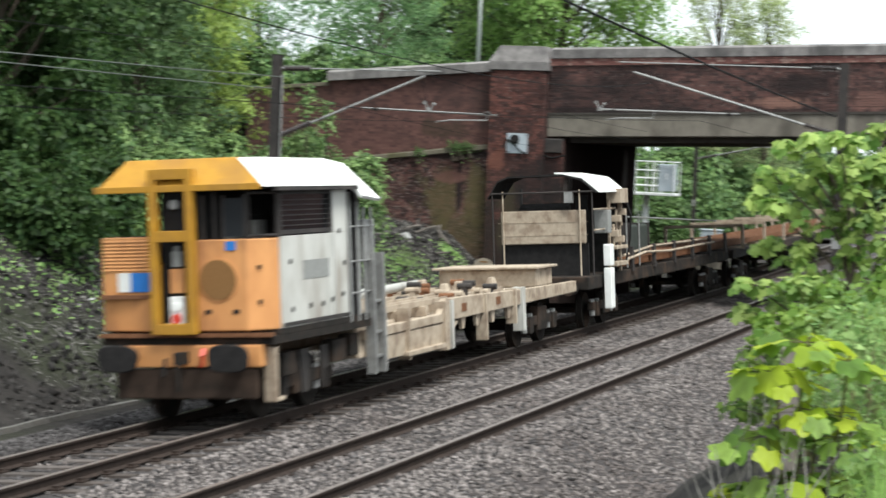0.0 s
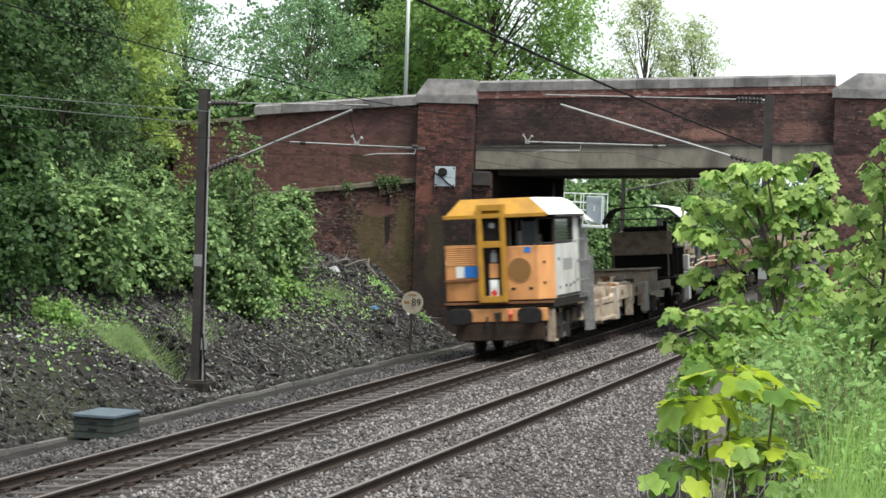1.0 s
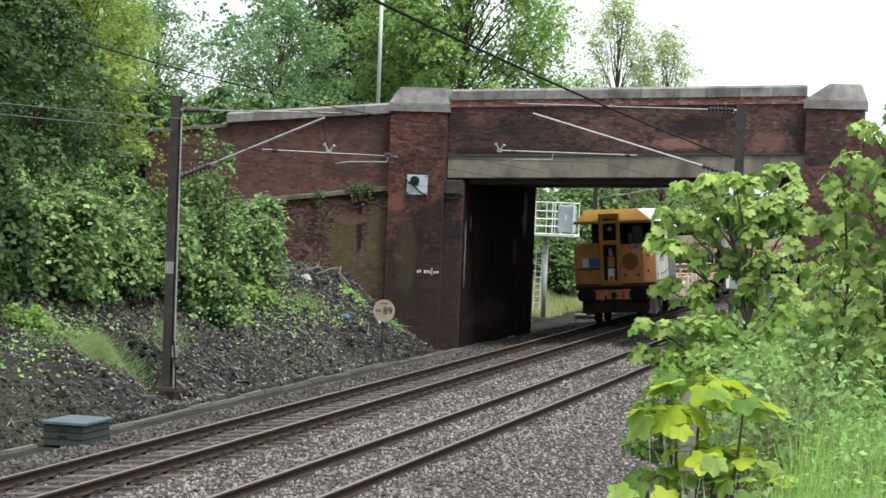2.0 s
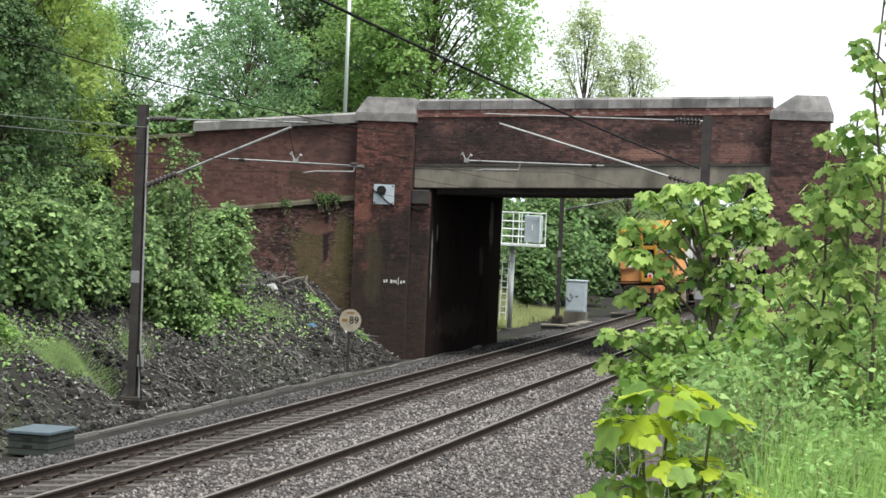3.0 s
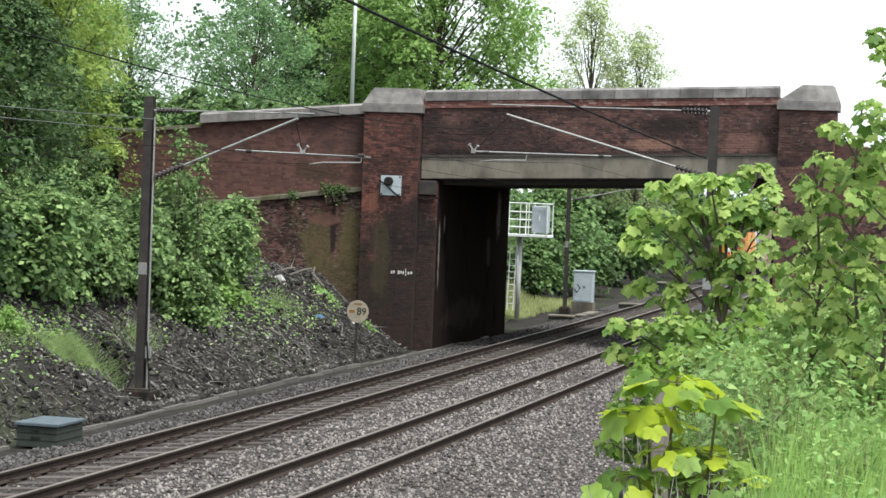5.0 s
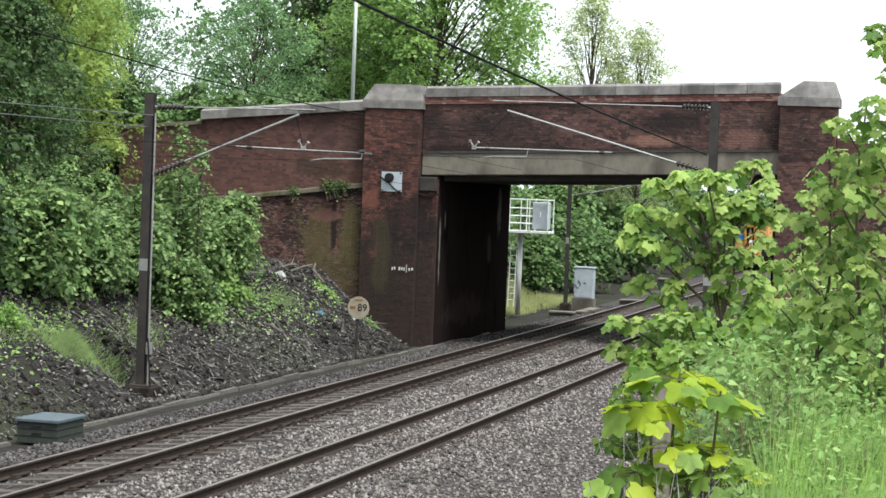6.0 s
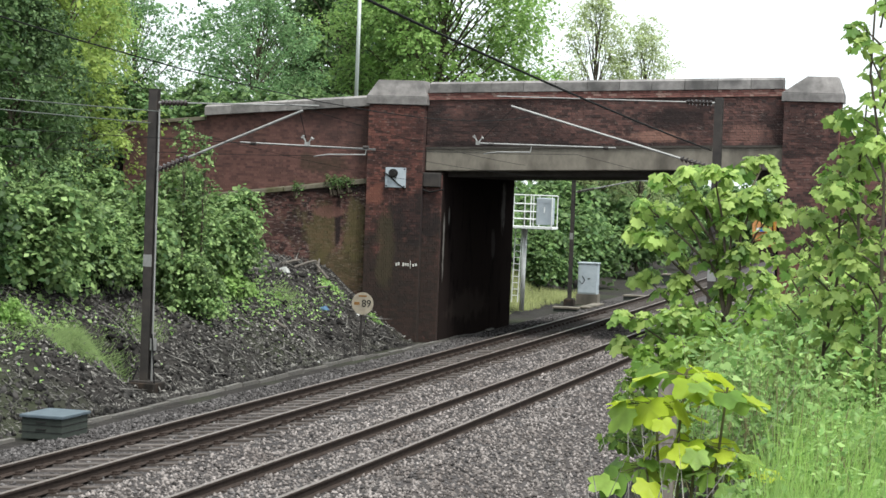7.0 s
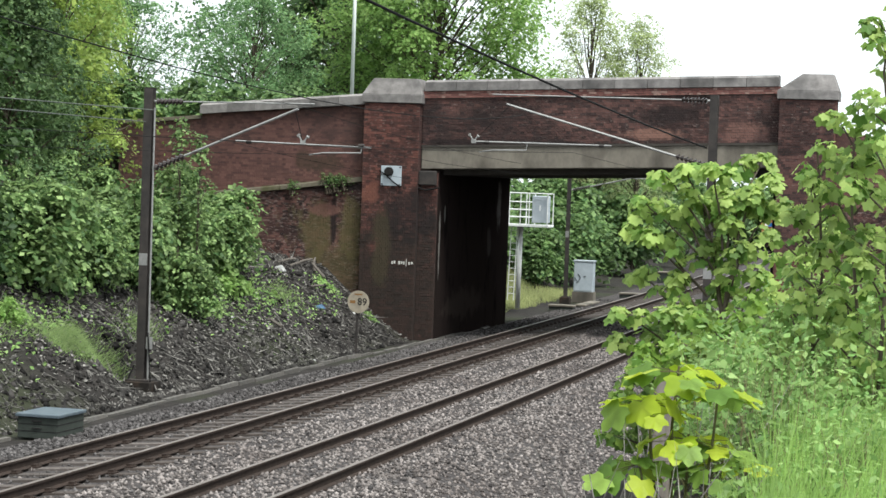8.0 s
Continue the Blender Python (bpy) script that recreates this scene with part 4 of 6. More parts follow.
    part("sill_strip", Shape().box(1.362, 1.372, 0.44, 3.1, 1.36, 1.42), "steel_brown", sd, "dark rusty sill strip")
    part("data_panel", Shape().box(1.361, 1.366, 1.25, 2.3, 2.02, 2.3), "grey_panel", sd, "grey worn data panel")
    for y, z in ((0.75, 2.3), (0.8, 1.6), (1.5, 1.62), (2.0, 1.62), (2.4, 1.66), (2.85, 1.72), (2.75, 2.7), (2.95, 2.2)):
        part("bolt", disc(Shape(), (1.368, y, z), (1, 0, 0), 0.04, 0.02, 8), "black_paint", sd)
    lf = part("louvre_frame", Shape().box(1.30, 1.37, 0.4, 0.46, 2.7, 3.34).box(1.30, 1.37, 2.4, 2.46, 2.7, 3.34).box(1.30, 1.37, 0.46, 2.4, 3.28, 3.34).box(1.30, 1.37, 0.46, 2.4, 2.7, 2.76), "steel_brown", w, "dark side window frame with louvres")
    for i in range(6):
        part("slat", Shape().box(1.31, 1.345, 0.46, 2.4, 2.82 + i * 0.075, 2.832 + i * 0.075), "steel_brown", lf)
    part("pane", Shape().box(1.30, 1.308, 0.46, 2.4, 2.76, 3.28), "glass_dark", lf, "dark window glass")
    part("side_grille", Shape().box(1.2, 1.34, 4.0, 4.4, 2.2, 2.85), "galv", w, "small pale grille box", 0.01)
    for z in (1.7, 2.2, 2.75):
        part("handrail", Shape().tube((1.34, 3.2, z), (1.34, 4.4, z), 0.016), "galv", w)
    rd = part("rear_doorway", Shape().box(1.15, 1.28, 3.14, 3.85, 1.34, 3.4), "black_paint", w, "dark rear doorway")
    part("door_edge", Shape().box(1.28, 1.33, 3.3, 3.36, 1.34, 3.3).box(1.28, 1.33, 3.7, 3.76, 1.34, 3.3), "grey_panel", rd)
    for y in (3.2, 3.55, 3.85, 4.2):
        part("handrail", Shape().tube((1.36, y, 1.25), (1.36, y, 3.05), 0.022), "galv", w)
    # roof
    part("roof_front", hip(Shape(), -1.3, 1.36, -0.14, 0.6, 3.4, -0.95, 0.8, 0.22, 0.6, 3.84), "yellow", w, "yellow front of the roof", 0.015)
    part("front_fascia", Shape().box(-1.32, 1.3, -0.15, -0.1, 3.36, 3.46), "yellow", w, "yellow roof lip", 0.01)
    part("roof", hip(Shape(), -1.3, 1.5, 0.604, 3.3, 3.4, -0.95, 0.95, 0.604, 3.3, 3.84).hull(
        [(1.364, -0.15, 3.4), (1.5, -0.05, 3.4), (1.5, 0.6, 3.4), (0.8, 0.6, 3.4)], [(0.82, 0.2, 3.83), (0.95, 0.25, 3.83), (0.95, 0.6, 3.83), (0.81, 0.6, 3.83)]),
         "white_paint", w, "white painted roof", 0.01)
    part("roof_lip", Shape().box(1.44, 1.51, 0.0, 3.3, 3.34, 3.4), "steel_brown", w, "dark gutter edge")
    part("rear_canopy", Shape().hull([(0.95, 3.304, 3.72), (1.54, 3.304, 3.2), (1.54, 4.1, 3.14), (0.95, 4.1, 3.66)],
                                     [(0.95, 3.304, 3.83), (1.58, 3.304, 3.24), (1.58, 4.1, 3.18), (0.95, 4.1, 3.77)])
         .hull([(-1.3, 3.304, 3.66), (0.946, 3.304, 3.72), (0.946, 4.1, 3.66), (-1.3, 4.1, 3.6)], [(-1.2, 3.304, 3.8), (0.946, 3.304, 3.83), (0.946, 4.1, 3.77), (-1.2, 4.1, 3.74)]), "white_paint", w, "white roof flap")
    # buffer beam
    part("sole_bar", Shape().box(-1.36, 1.36, 0.06, 4.1, 1.14, 1.255), "underframe", w, "dark frame under the cab")
    part("beam_edge", Shape().box(-1.37, 1.37, -0.03, 0.055, 1.255, 1.31), "rust", w, "rusty edge under the cab panels")
    part("buffer_beam", Shape().box(-1.2, 1.2, -0.02, 0.2, 0.82, 1.14), "orange", w, "orange buffer beam", 0.02)
    for x in (-0.87, 0.87):
        b = part("buffer", Shape().tube((x, -0.02, 0.98), (x, -0.42, 0.98), 0.13, n=14), "underframe", w, "black buffer")
        part("buffer_head", Shape().prism([(x + 0.31 * math.copysign(abs(math.cos(k * 0.3927)) ** 0.6, math.cos(k * 0.3927)), 0.98 + 0.2 * math.copysign(abs(math.sin(k * 0.3927)) ** 0.6, math.sin(k * 0.3927))) for k in range(16)], "y", -0.5, -0.42), "black_paint", b, "broad rounded black buffer plate", 0.02)
    part("coupling_hook", Shape().box(-0.06, 0.06, -0.3, 0, 0.88, 1.05).tube((0, -0.28, 0.92), (0, -0.28, 0.5), 0.035), "underframe", w)
    part("air_pipe", Shape().tube((0.3, -0.05, 1.08), (0.32, -0.13, 0.98), 0.04).tube((0.32, -0.13, 0.98), (0.3, -0.1, 0.84), 0.03), "red_lamp", w, "red brake pipe")
    part("air_pipe", Shape().tube((-0.3, -0.05, 0.95), (-0.3, -0.14, 0.7), 0.03), "black_paint", w)
    part("plough", Shape().box(-1.12, 1.12, 0.0, 0.08, 0.36, 0.8), "plough_rust", w, "dark rusty guard plate under the beam", 0.02)
    part("step", Shape().box(1.14, 1.34, 0.16, 0.26, 0.3, 1.1).box(1.14, 1.34, 0.26, 0.5, 0.3, 0.36), "tan", w, "", 0.02)
    # flat frame
    for x in (-1.25, 1.13):
        part("frame_beam", Shape().prism([(4.1, 0.9), (17.6, 0.98), (17.6, 1.22), (14.5, 1.24), (9.5, 1.32), (8.3, 1.34), (8.0, 1.08), (4.1, 1.06)], "x", x, x + 0.12), "tan", w, "dusty tan side beam", 0.015)
        part("side_plate", Shape().prism([(4.75, 0.5), (8.2, 0.5), (9.0, 0.85), (9.0, 0.895), (4.75, 0.895)], "x", x + 0.02, x + 0.1), "tan", w, "dusty tan skirt plate", 0.01)
        for i, y in enumerate((4.9, 6.1, 8.1, 8.5, 10.6, 12.6, 13.1)):
            part("rib", Shape().box(x - 0.05, x + 0.17, y, y + (0.22 if i in (2, 6) else 0.09), 0.42 if i != 5 else 0.6, 1.3), "tan" if i % 3 else "dirty_white", w)
        part("foot_step", Shape().box(x - 0.08, x + 0.2, 6.0, 8.0, 0.48, 0.56), "tan", w, "", 0.01)
        for y in (9.2, 11.4):
            part("bracket", Shape().box(x, x + 0.13, y, y + 0.3, 1.05, 1.2), "rust", w)
    part("deck", Shape().box(-1.13, 1.13, 4.11, 17.6, 0.95, 1.05), "tan", w, "dusty tan deck")
    part("ladder", Shape().box(1.24, 1.4, 4.15, 4.24, 0.35, 2.3).box(1.24, 1.4, 4.6, 4.69, 0.35, 2.3).box(1.28, 1.36, 4.24, 4.6, 0.6, 0.64).box(1.28, 1.36, 4.24, 4.6, 1.0, 1.04)
         .box(1.28, 1.36, 4.24, 4.6, 1.5, 1.54), "galv", w, "pale access ladder")
    part("pipe", Shape().tube((-0.75, 4.2, 1.36), (-0.75, 12.5, 1.42), 0.09, n=12), "dirty_white", w, "tan pipe along the deck", smooth=True)
    for x in (-0.1, 0.35, 0.7, 0.95):
        part("guide_rail", Shape().box(x - 0.03, x + 0.03, 4.3, 12.8, 1.24, 1.34), "tan", w, "narrow tan guide rail")
    rr = random.Random(77)
    for i in range(8):
        y = 9.2 + i * 0.55
        for x in (-0.95, -0.45, 0.1, 0.5, 0.95):
            if rr.random() < 0.25:
                continue
            z = 1.05 + rr.uniform(0.15, 0.42)
            part("roller_stand", Shape().box(x - 0.05, x + 0.05, y, y + 0.1, 1.05, z).tube((x - 0.14, y + 0.05, z), (x + 0.14, y + 0.05, z), 0.06, n=10), rr.choice(("tan", "rust", "steel_brown")), w, "worn rail guide roller")
    for i in range(4):
        part("cross_member", Shape().box(-1.1, 1.1, 4.8 + i * 1.4, 4.95 + i * 1.4, 1.06, 1.24), "tan", w, "", 0.01)
    part("well_plate", Shape().hull([(0.55, 3.9, 0.62), (1.22, 3.9, 0.62), (1.22, 6.0, 0.62), (0.55, 6.0, 0.62)], [(0.75, 3.95, 1.12), (1.1, 3.95, 1.12), (1.1, 5.9, 1.12), (0.75, 5.9, 1.12)]), "tan", w, "sloping tan chute plate", 0.02)
    for x, y, h in ((0.75, 10.4, 0.5), (0.2, 11.2, 0.42), (-0.5, 11.9, 0.48), (-0.9, 12.8, 0.4), (0.55, 13.2, 0.45)):
        part("guide_arm", Shape().hull([(x - 0.16, y, 1.05), (x + 0.16, y, 1.05), (x + 0.16, y + 0.5, 1.05), (x - 0.16, y + 0.5, 1.05)],
                                       [(x - 0.05, y + 0.1, 1.05 + h), (x + 0.05, y + 0.1, 1.05 + h), (x + 0.05, y + 0.3, 1.05 + h), (x - 0.05, y + 0.3, 1.05 + h)]), "tan", w, "tapered tan guide bracket", 0.015)
    part("guide_block", Shape().box(-1.08, 1.08, 14.9, 16.2, 1.22, 1.6), "tan", w, "tan steel guide block", 0.03)
    part("block_top", Shape().box(-1.18, 1.18, 14.75, 16.3, 1.604, 1.65), "tan", w, "tan top plate", 0.01)
    for y, z, l in ((0.75, 0.62, 0.5), (2.75, 0.66, 0.55), (3.5, 0.7, 0.35)):
        part("brake_gear", Shape().box(1.0, 1.22, y, y + l, z, z + 0.34).tube((1.1, y - 0.2, z + 0.1), (1.1, y + l + 0.3, z + 0.05), 0.035), "underframe", w, "dark brake gear", 0.02)
    for y in (0.9, 1.75, 2.6):
        part("axle_guard", Shape().prism([(y - 0.2, 0.95), (y + 0.2, 0.95), (y + 0.12, 0.3), (y - 0.12, 0.3)], "x", 1.1, 1.14), "steel_brown", w)
    for y in (9.3, 10.2, 11.2, 12.3):
        part("hanging_bracket", Shape().prism([(y, 0.98), (y + 0.3, 0.98), (y + 0.2, 0.72), (y + 0.06, 0.72)], "x", 1.14, 1.2), "tan", w)
    bogie(w, 1.75)
    bogie(w, 15.2)
    return w


def build_gantry_wagon():
    w = empty("gantry_wagon", "rail train wagon with a tan operator's shelter under an arched canopy", "rail wagon", "train")
    part("sole_bar", Shape().box(-1.25, 1.25, 0.1, 18.2, 0.95, 1.25), "underframe", w, "dark rusty frame", 0.02)
    for x in (-0.87, 0.87):
        part("buffer", Shape().tube((x, 0.1, 0.98), (x, -0.3, 0.98), 0.14, n=12), "underframe", w)
    sh = Shape().box(-1.02, 1.02, 0.9, 0.98, 2.0, 2.78)
    sp = part("shelter_front", sh, "tan", w, "dusty tan steel front panel", 0.02)
    for z in (2.2, 2.5):
        part("seam", Shape().box(-1.08, 1.08, 0.893, 0.9, z, z + 0.012), "tan", sp)
    for x in (-1.2, -0.95, 0.9, 1.2):
        part("canopy_post", Shape().tube((x, 0.85, 1.25), (x, 0.85, 3.25), 0.022), "steel_brown" if abs(x) > 1 else "tan", w, "thin post")
    part("canopy_rail", Shape().tube((-1.25, 0.82, 3.2), (1.25, 0.82, 3.2), 0.022), "steel_brown", w)
    part("lower_front", Shape().box(-1.05, 1.05, 1.0, 1.06, 1.25, 2.0), "black_paint", w)
    arch = [(-1.3, 3.12), (-1.05, 3.5), (-0.8, 3.6), (0.5, 3.62), (0.95, 3.5), (1.3, 3.2)]
    pr = arch + [(x, z - 0.04) for x, z in reversed(arch)]
    part("canopy", Shape().prism(pr, "y", 0.8, 2.2), "black_paint", w, "black arched canopy")
    ar2 = [(0.3, 3.66), (0.95, 3.54), (1.36, 3.2)]
    part("canopy_side", Shape().prism(ar2 + [(x, z - 0.03) for x, z in reversed(ar2)], "y", 0.9, 3.6), "white_paint", w, "white canopy side sheet")
    part("shelter_back", Shape().box(-1.2, 1.2, 3.2, 3.26, 1.25, 2.72).box(-1.2, -1.14, 3.2, 3.26, 2.72, 3.3).box(1.14, 1.2, 3.2, 3.26, 2.72, 3.3).box(0.2, 0.5, 3.2, 3.26, 2.72, 3.1), "black_paint", w, "dark low back wall with posts")
    part("side_rail", Shape().tube((1.2, 0.85, 2.78), (1.2, 3.2, 2.78), 0.02).tube((1.2, 0.85, 2.3), (1.2, 3.2, 2.3), 0.02), "tan", w, "thin tan side rails")
    part("switch_box", Shape().box(0.95, 1.3, 2.0, 2.35, 2.2, 2.75), "grey_panel", w, "grey switch box", 0.02)
    part("hose", Shape().path([Vector((1.35, 3.5, 3.1)), Vector((1.5, 3.55, 2.6)), Vector((1.45, 3.6, 2.0)), Vector((1.3, 3.8, 1.5))], 0.025), "black_paint", w, "hanging black hose")
    part("control_desk", Shape().hull([(-0.7, 1.3, 2.0), (0.5, 1.3, 2.0), (0.5, 1.8, 2.0), (-0.7, 1.8, 2.0)], [(-0.7, 1.35, 2.85), (0.5, 1.35, 2.85), (0.5, 1.6, 2.95), (-0.7, 1.6, 2.95)]), "black_paint", w, "dark control desk", 0.02)
    part("lamp_box", Shape().box(0.55, 0.75, 0.78, 0.9, 2.95, 3.2), "galv", w, "small grey lamp box")
    part("outrigger", Shape().box(1.3, 1.48, 1.4, 1.75, 1.45, 1.95).box(1.3, 1.48, 1.4, 1.75, 0.45, 1.4), "white_paint", w, "white stabiliser leg", 0.02)
    part("valve_rack", Shape().box(1.15, 1.4, 2.4, 3.6, 1.4, 1.5).box(1.15, 1.4, 2.4, 3.6, 1.8, 1.88).box(1.18, 1.24, 2.4, 2.5, 1.25, 3.0).box(1.18, 1.24, 3.5, 3.6, 1.25, 3.2).box(1.1, 1.45, 2.7, 3.5, 2.9, 3.25), "tan", w, "tan valve rack", 0.01)
    for i in range(14):
        x = -1.1 + i * 0.169
        part("long_rail", Shape().box(x - 0.035, x + 0.035, 3.8, 18.6, 1.30 + 0.05 * (i % 2), 1.46 + 0.05 * (i % 2)), "rust", w, "long rusty welded rail")
    for i in range(6):
        y = 4.5 + i * 2.6
        part("bolster", Shape().box(-1.3, 1.3, y, y + 0.25, 1.2, 1.29), "steel_brown", w)
        for x in (-1.3, 1.22):
            part("stanchion", Shape().box(x, x + 0.08, y, y + 0.2, 1.25, 1.8), "steel_brown", w, "brown stanchion")
    for y in (3.9, 5.3):
        part("handrail", Shape().tube((1.3, y, 1.3), (1.3, y, 2.6), 0.02), "galv", w)
    part("handrail", Shape().tube((1.3, 3.9, 2.55), (1.3, 16, 2.2), 0.02), "galv", w)
    part("tank", Shape().box(-0.85, 0.85, 6.2, 8.4, 1.55, 2.3), "green_box", w, "dark green hydraulic tank", 0.06)
    for y in (6.1, 7.2, 8.4):
        part("tank_strap", Shape().box(-0.88, 0.88, y, y + 0.07, 1.52, 2.33), "steel_brown", w)
    for y, z in ((2.45, 2.1), (2.75, 2.45), (3.05, 1.95), (3.3, 2.6)):
        part("valve", Shape().box(1.2, 1.42, y, y + 0.14, z, z + 0.16).tube((1.3, y + 0.07, z - 0.25), (1.3, y + 0.07, z + 0.3), 0.03), "tan", w, "tan valve", 0.01)
    part("pipe_run", Shape().path([(1.28, 3.9, 1.5), (1.32, 6.0, 1.62), (1.3, 9.0, 1.55), (1.3, 15.5, 1.58)], 0.035).path([(1.2, 3.9, 1.6), (1.24, 7.0, 1.74), (1.22, 15.5, 1.7)], 0.03), "tan", w, "thin tan pipes along the deck edge")
    bogie(w, 2.4)
    bogie(w, 15.9)
    return w


def build_rail_wagon():
    w = empty("rail_wagon", "flat rail wagon loaded with long rusty welded rails", "rail wagon", "train")
    part("sole_bar", Shape().box(-1.25, 1.25, 0.1, 18.2, 0.95, 1.22), "underframe", w, "dark rusty frame", 0.02)
    for x in (-0.87, 0.87):
        part("buffer", Shape().tube((x, 0.1, 0.98), (x, -0.3, 0.98), 0.14, n=12), "underframe", w)
    for i in range(12):
        x = -1.0 + i * 0.18
        part("long_rail", Shape().box(x - 0.035, x + 0.035, -0.3, 18.7, 1.30 + 0.05 * (i % 2), 1.46 + 0.05 * (i % 2)), "rust", w, "long rusty welded rail")
    for i in range(4):
        y = 1.8 + i * 4.6
        part("bolster", Shape().box(-1.3, 1.3, y, y + 0.25, 1.2, 1.29), "tan", w)
        for x in (-1.3, 1.22):
            part("stanchion", Shape().box(x, x + 0.08, y, y + 0.2, 1.25, 1.95), "tan", w, "tan stanchion")
        part("crossbar", Shape().box(-1.3, 1.3, y, y + 0.1, 1.9, 2.0), "tan", w)
    bogie(w, 2.4)
    bogie(w, 15.9)
    return w


wagon_1, wagon_2, wagon_3 = build_cab_wagon(), build_gantry_wagon(), build_rail_wagon()
wagon_4 = copy_thing(wagon_3, Matrix())


def rides(y):
    """Pose of a wagon whose near end is at y on the far track."""
    mid = Matrix.Translation((rail_x(y + 9) + 0.7525, y + 9, CANT / 2)) @ pose(0, 0, 0, 0, -LEAN, swing(y + 9))
    return mid @ Matrix.Translation((0, -9, 0))


def station(t):
    u = min(t, 3.5)
    return 27.4 + 23.0 * u - 1.13 * u * u + 15.09 * (t - u)


# ---- small things by the line ----
def text_part(name, words, size, m, material, parent):
    cu = bpy.data.curves.new(name, "FONT")
    cu.body, cu.size, cu.extrude, cu.align_x, cu.align_y = words, size, 0.003, "CENTER", "CENTER"
    tmp = bpy.data.objects.new(name, cu)
    scene.collection.objects.link(tmp)
    me = bpy.data.meshes.new_from_object(tmp.evaluated_get(bpy.context.evaluated_depsgraph_get()))
    bpy.data.objects.remove(tmp)
    me.materials.clear()
    ob = part(name, me, material, parent)
    ob.matrix_basis = m
    return ob


def build_equipment_box():
    b = empty("equipment_box", "dark green lineside equipment box with a dull blue-grey lid", "equipment box", at=(-15.43, 32.65, -0.32))
    part("body", Shape().box(-0.37, 0.37, -0.52, 0.52, 0, 0.36), "green_box", b, "", 0.015)
    for z in (0.12, 0.24):
        part("groove", Shape().box(-0.375, 0.375, -0.525, 0.525, z, z + 0.012), "black_paint", b)
    part("lid", Shape().box(-0.40, 0.40, -0.56, 0.56, 0.364, 0.42), "box_lid", b, "dull blue-grey flat lid", 0.012)
    part("handle", Shape().box(-0.1, 0.08, -0.545, -0.525, 0.29, 0.31).box(-0.1, 0.08, -0.545, -0.525, 0.17, 0.185), "black_paint", b)


def build_disc_sign():
    s = empty("disc_sign", "round cream sign with black number on a thin dark post", "sign", at=(-16.27, 52.96, 0.0))
    part("post", Shape().box(-0.035, 0.035, -0.02, 0.02, -0.4, 0.75), "steel_brown", s, "thin dark post")
    d = part("plate", disc(Shape(), (0.03, -0.03, 1.02), (0, 1, 0), 0.3, 0.02, 32), "sign_cream", s, "cream round plate")
    text_part("number", "89", 0.27, pose(0.14, -0.045, 1.02, 90, 0, 0), "black_paint", d)
    part("faded_bar", Shape().box(-0.2, -0.05, -0.043, -0.04, 0.98, 1.06), "grille_brown", d)
    part("faded_bar", Shape().box(-0.08, 0.14, -0.043, -0.04, 1.2, 1.24), "grille_brown", d)


def build_signal():
    s = empty("signal", "galvanised railway signal with a caged platform, ladder and grey head", "railway signal", at=(-16.7, 74.2, -0.2))
    part("post", Shape().tube((0, 0, 0), (0.02, 0, 3.1), 0.09, n=12), "galv_pale", s, "galvanised round post", smooth=True)
    for x in (-0.2, 0.03):
        part("ladder_rail", Shape().tube((x - 0.16, -0.12, 0.3), (x - 0.1, -0.12, 3.0), 0.022, n=6), "galv_pale", s)
    for i in range(11):
        z = 0.55 + i * 0.23
        x = -0.36 + (z - 0.4) * 0.022
        part("rung", Shape().tube((x, -0.12, z), (x + 0.23, -0.12, z), 0.014, n=5), "galv_pale", s)
    c = part("platform", Shape().box(-0.56, 1.14, -0.5, 0.5, 3.0, 3.09), "galv_pale", s, "galvanised platform", 0.01)
    for y in (-0.5, 0.5):
        for x in (-0.54, 0.1, 0.42, 1.1):
            part("rail_post", Shape().tube((x, y, 3.09), (x, y, 4.22), 0.02, n=6), "galv_pale", c)
        for z in (3.35, 3.62, 3.9, 4.22):
            part("guard_rail", Shape().tube((-0.54, y, z), (1.1 if z > 4 else 0.5, y, z), 0.02, n=6), "galv_pale", c)
    for x in (-0.54, 1.1):
        part("guard_rail", Shape().tube((x, -0.5, 4.22), (x, 0.5, 4.22), 0.02, n=6), "galv_pale", c)
    h = part("signal_head", Shape().box(0.5, 1.12, -0.4, -0.1, 3.16, 4.14), "cabinet_grey", s, "pale grey signal head back", 0.03)
    part("hinge", Shape().box(0.78, 0.82, -0.42, -0.401, 3.6, 3.8), "galv_pale", h)


def build_cabinet():
    c = empty("lineside_cabinet", "pale grey steel lineside cabinet standing on a concrete base", "cabinet", at=(-15.98, 83.2, 0.0))
    c.scale = (0.87, 0.87, 0.87)
    part("body", Shape().box(-0.45, 0.45, -0.3, 0.3, 0.1, 1.5), "cabinet_grey", c, "", 0.015)
    part("lid", Shape().box(-0.49, 0.49, -0.34, 0.34, 1.5, 1.57), "cabinet_grey", c, "", 0.015)
    d = part("door", Shape().box(-0.41, 0.41, -0.315, -0.301, 0.16, 1.46), "cabinet_grey", c, "", 0.006)
    part("handle", Shape().box(0.02, 0.12, -0.335, -0.316, 0.8, 0.84), "steel_brown", d)
    part("base", Shape().box(-0.5, 0.5, -0.35, 0.35, -0.4, 0.1), "concrete", c)
    part("cable_loop", Shape().tube((-0.4, -0.33, 0.75), (-0.25, -0.33, 0.55), 0.012).tube((-0.25, -0.33, 0.55), (-0.12, -0.33, 0.75), 0.012).tube((-0.12, -0.33, 0.75), (-0.25, -0.33, 0.95), 0.012), "wire", c)


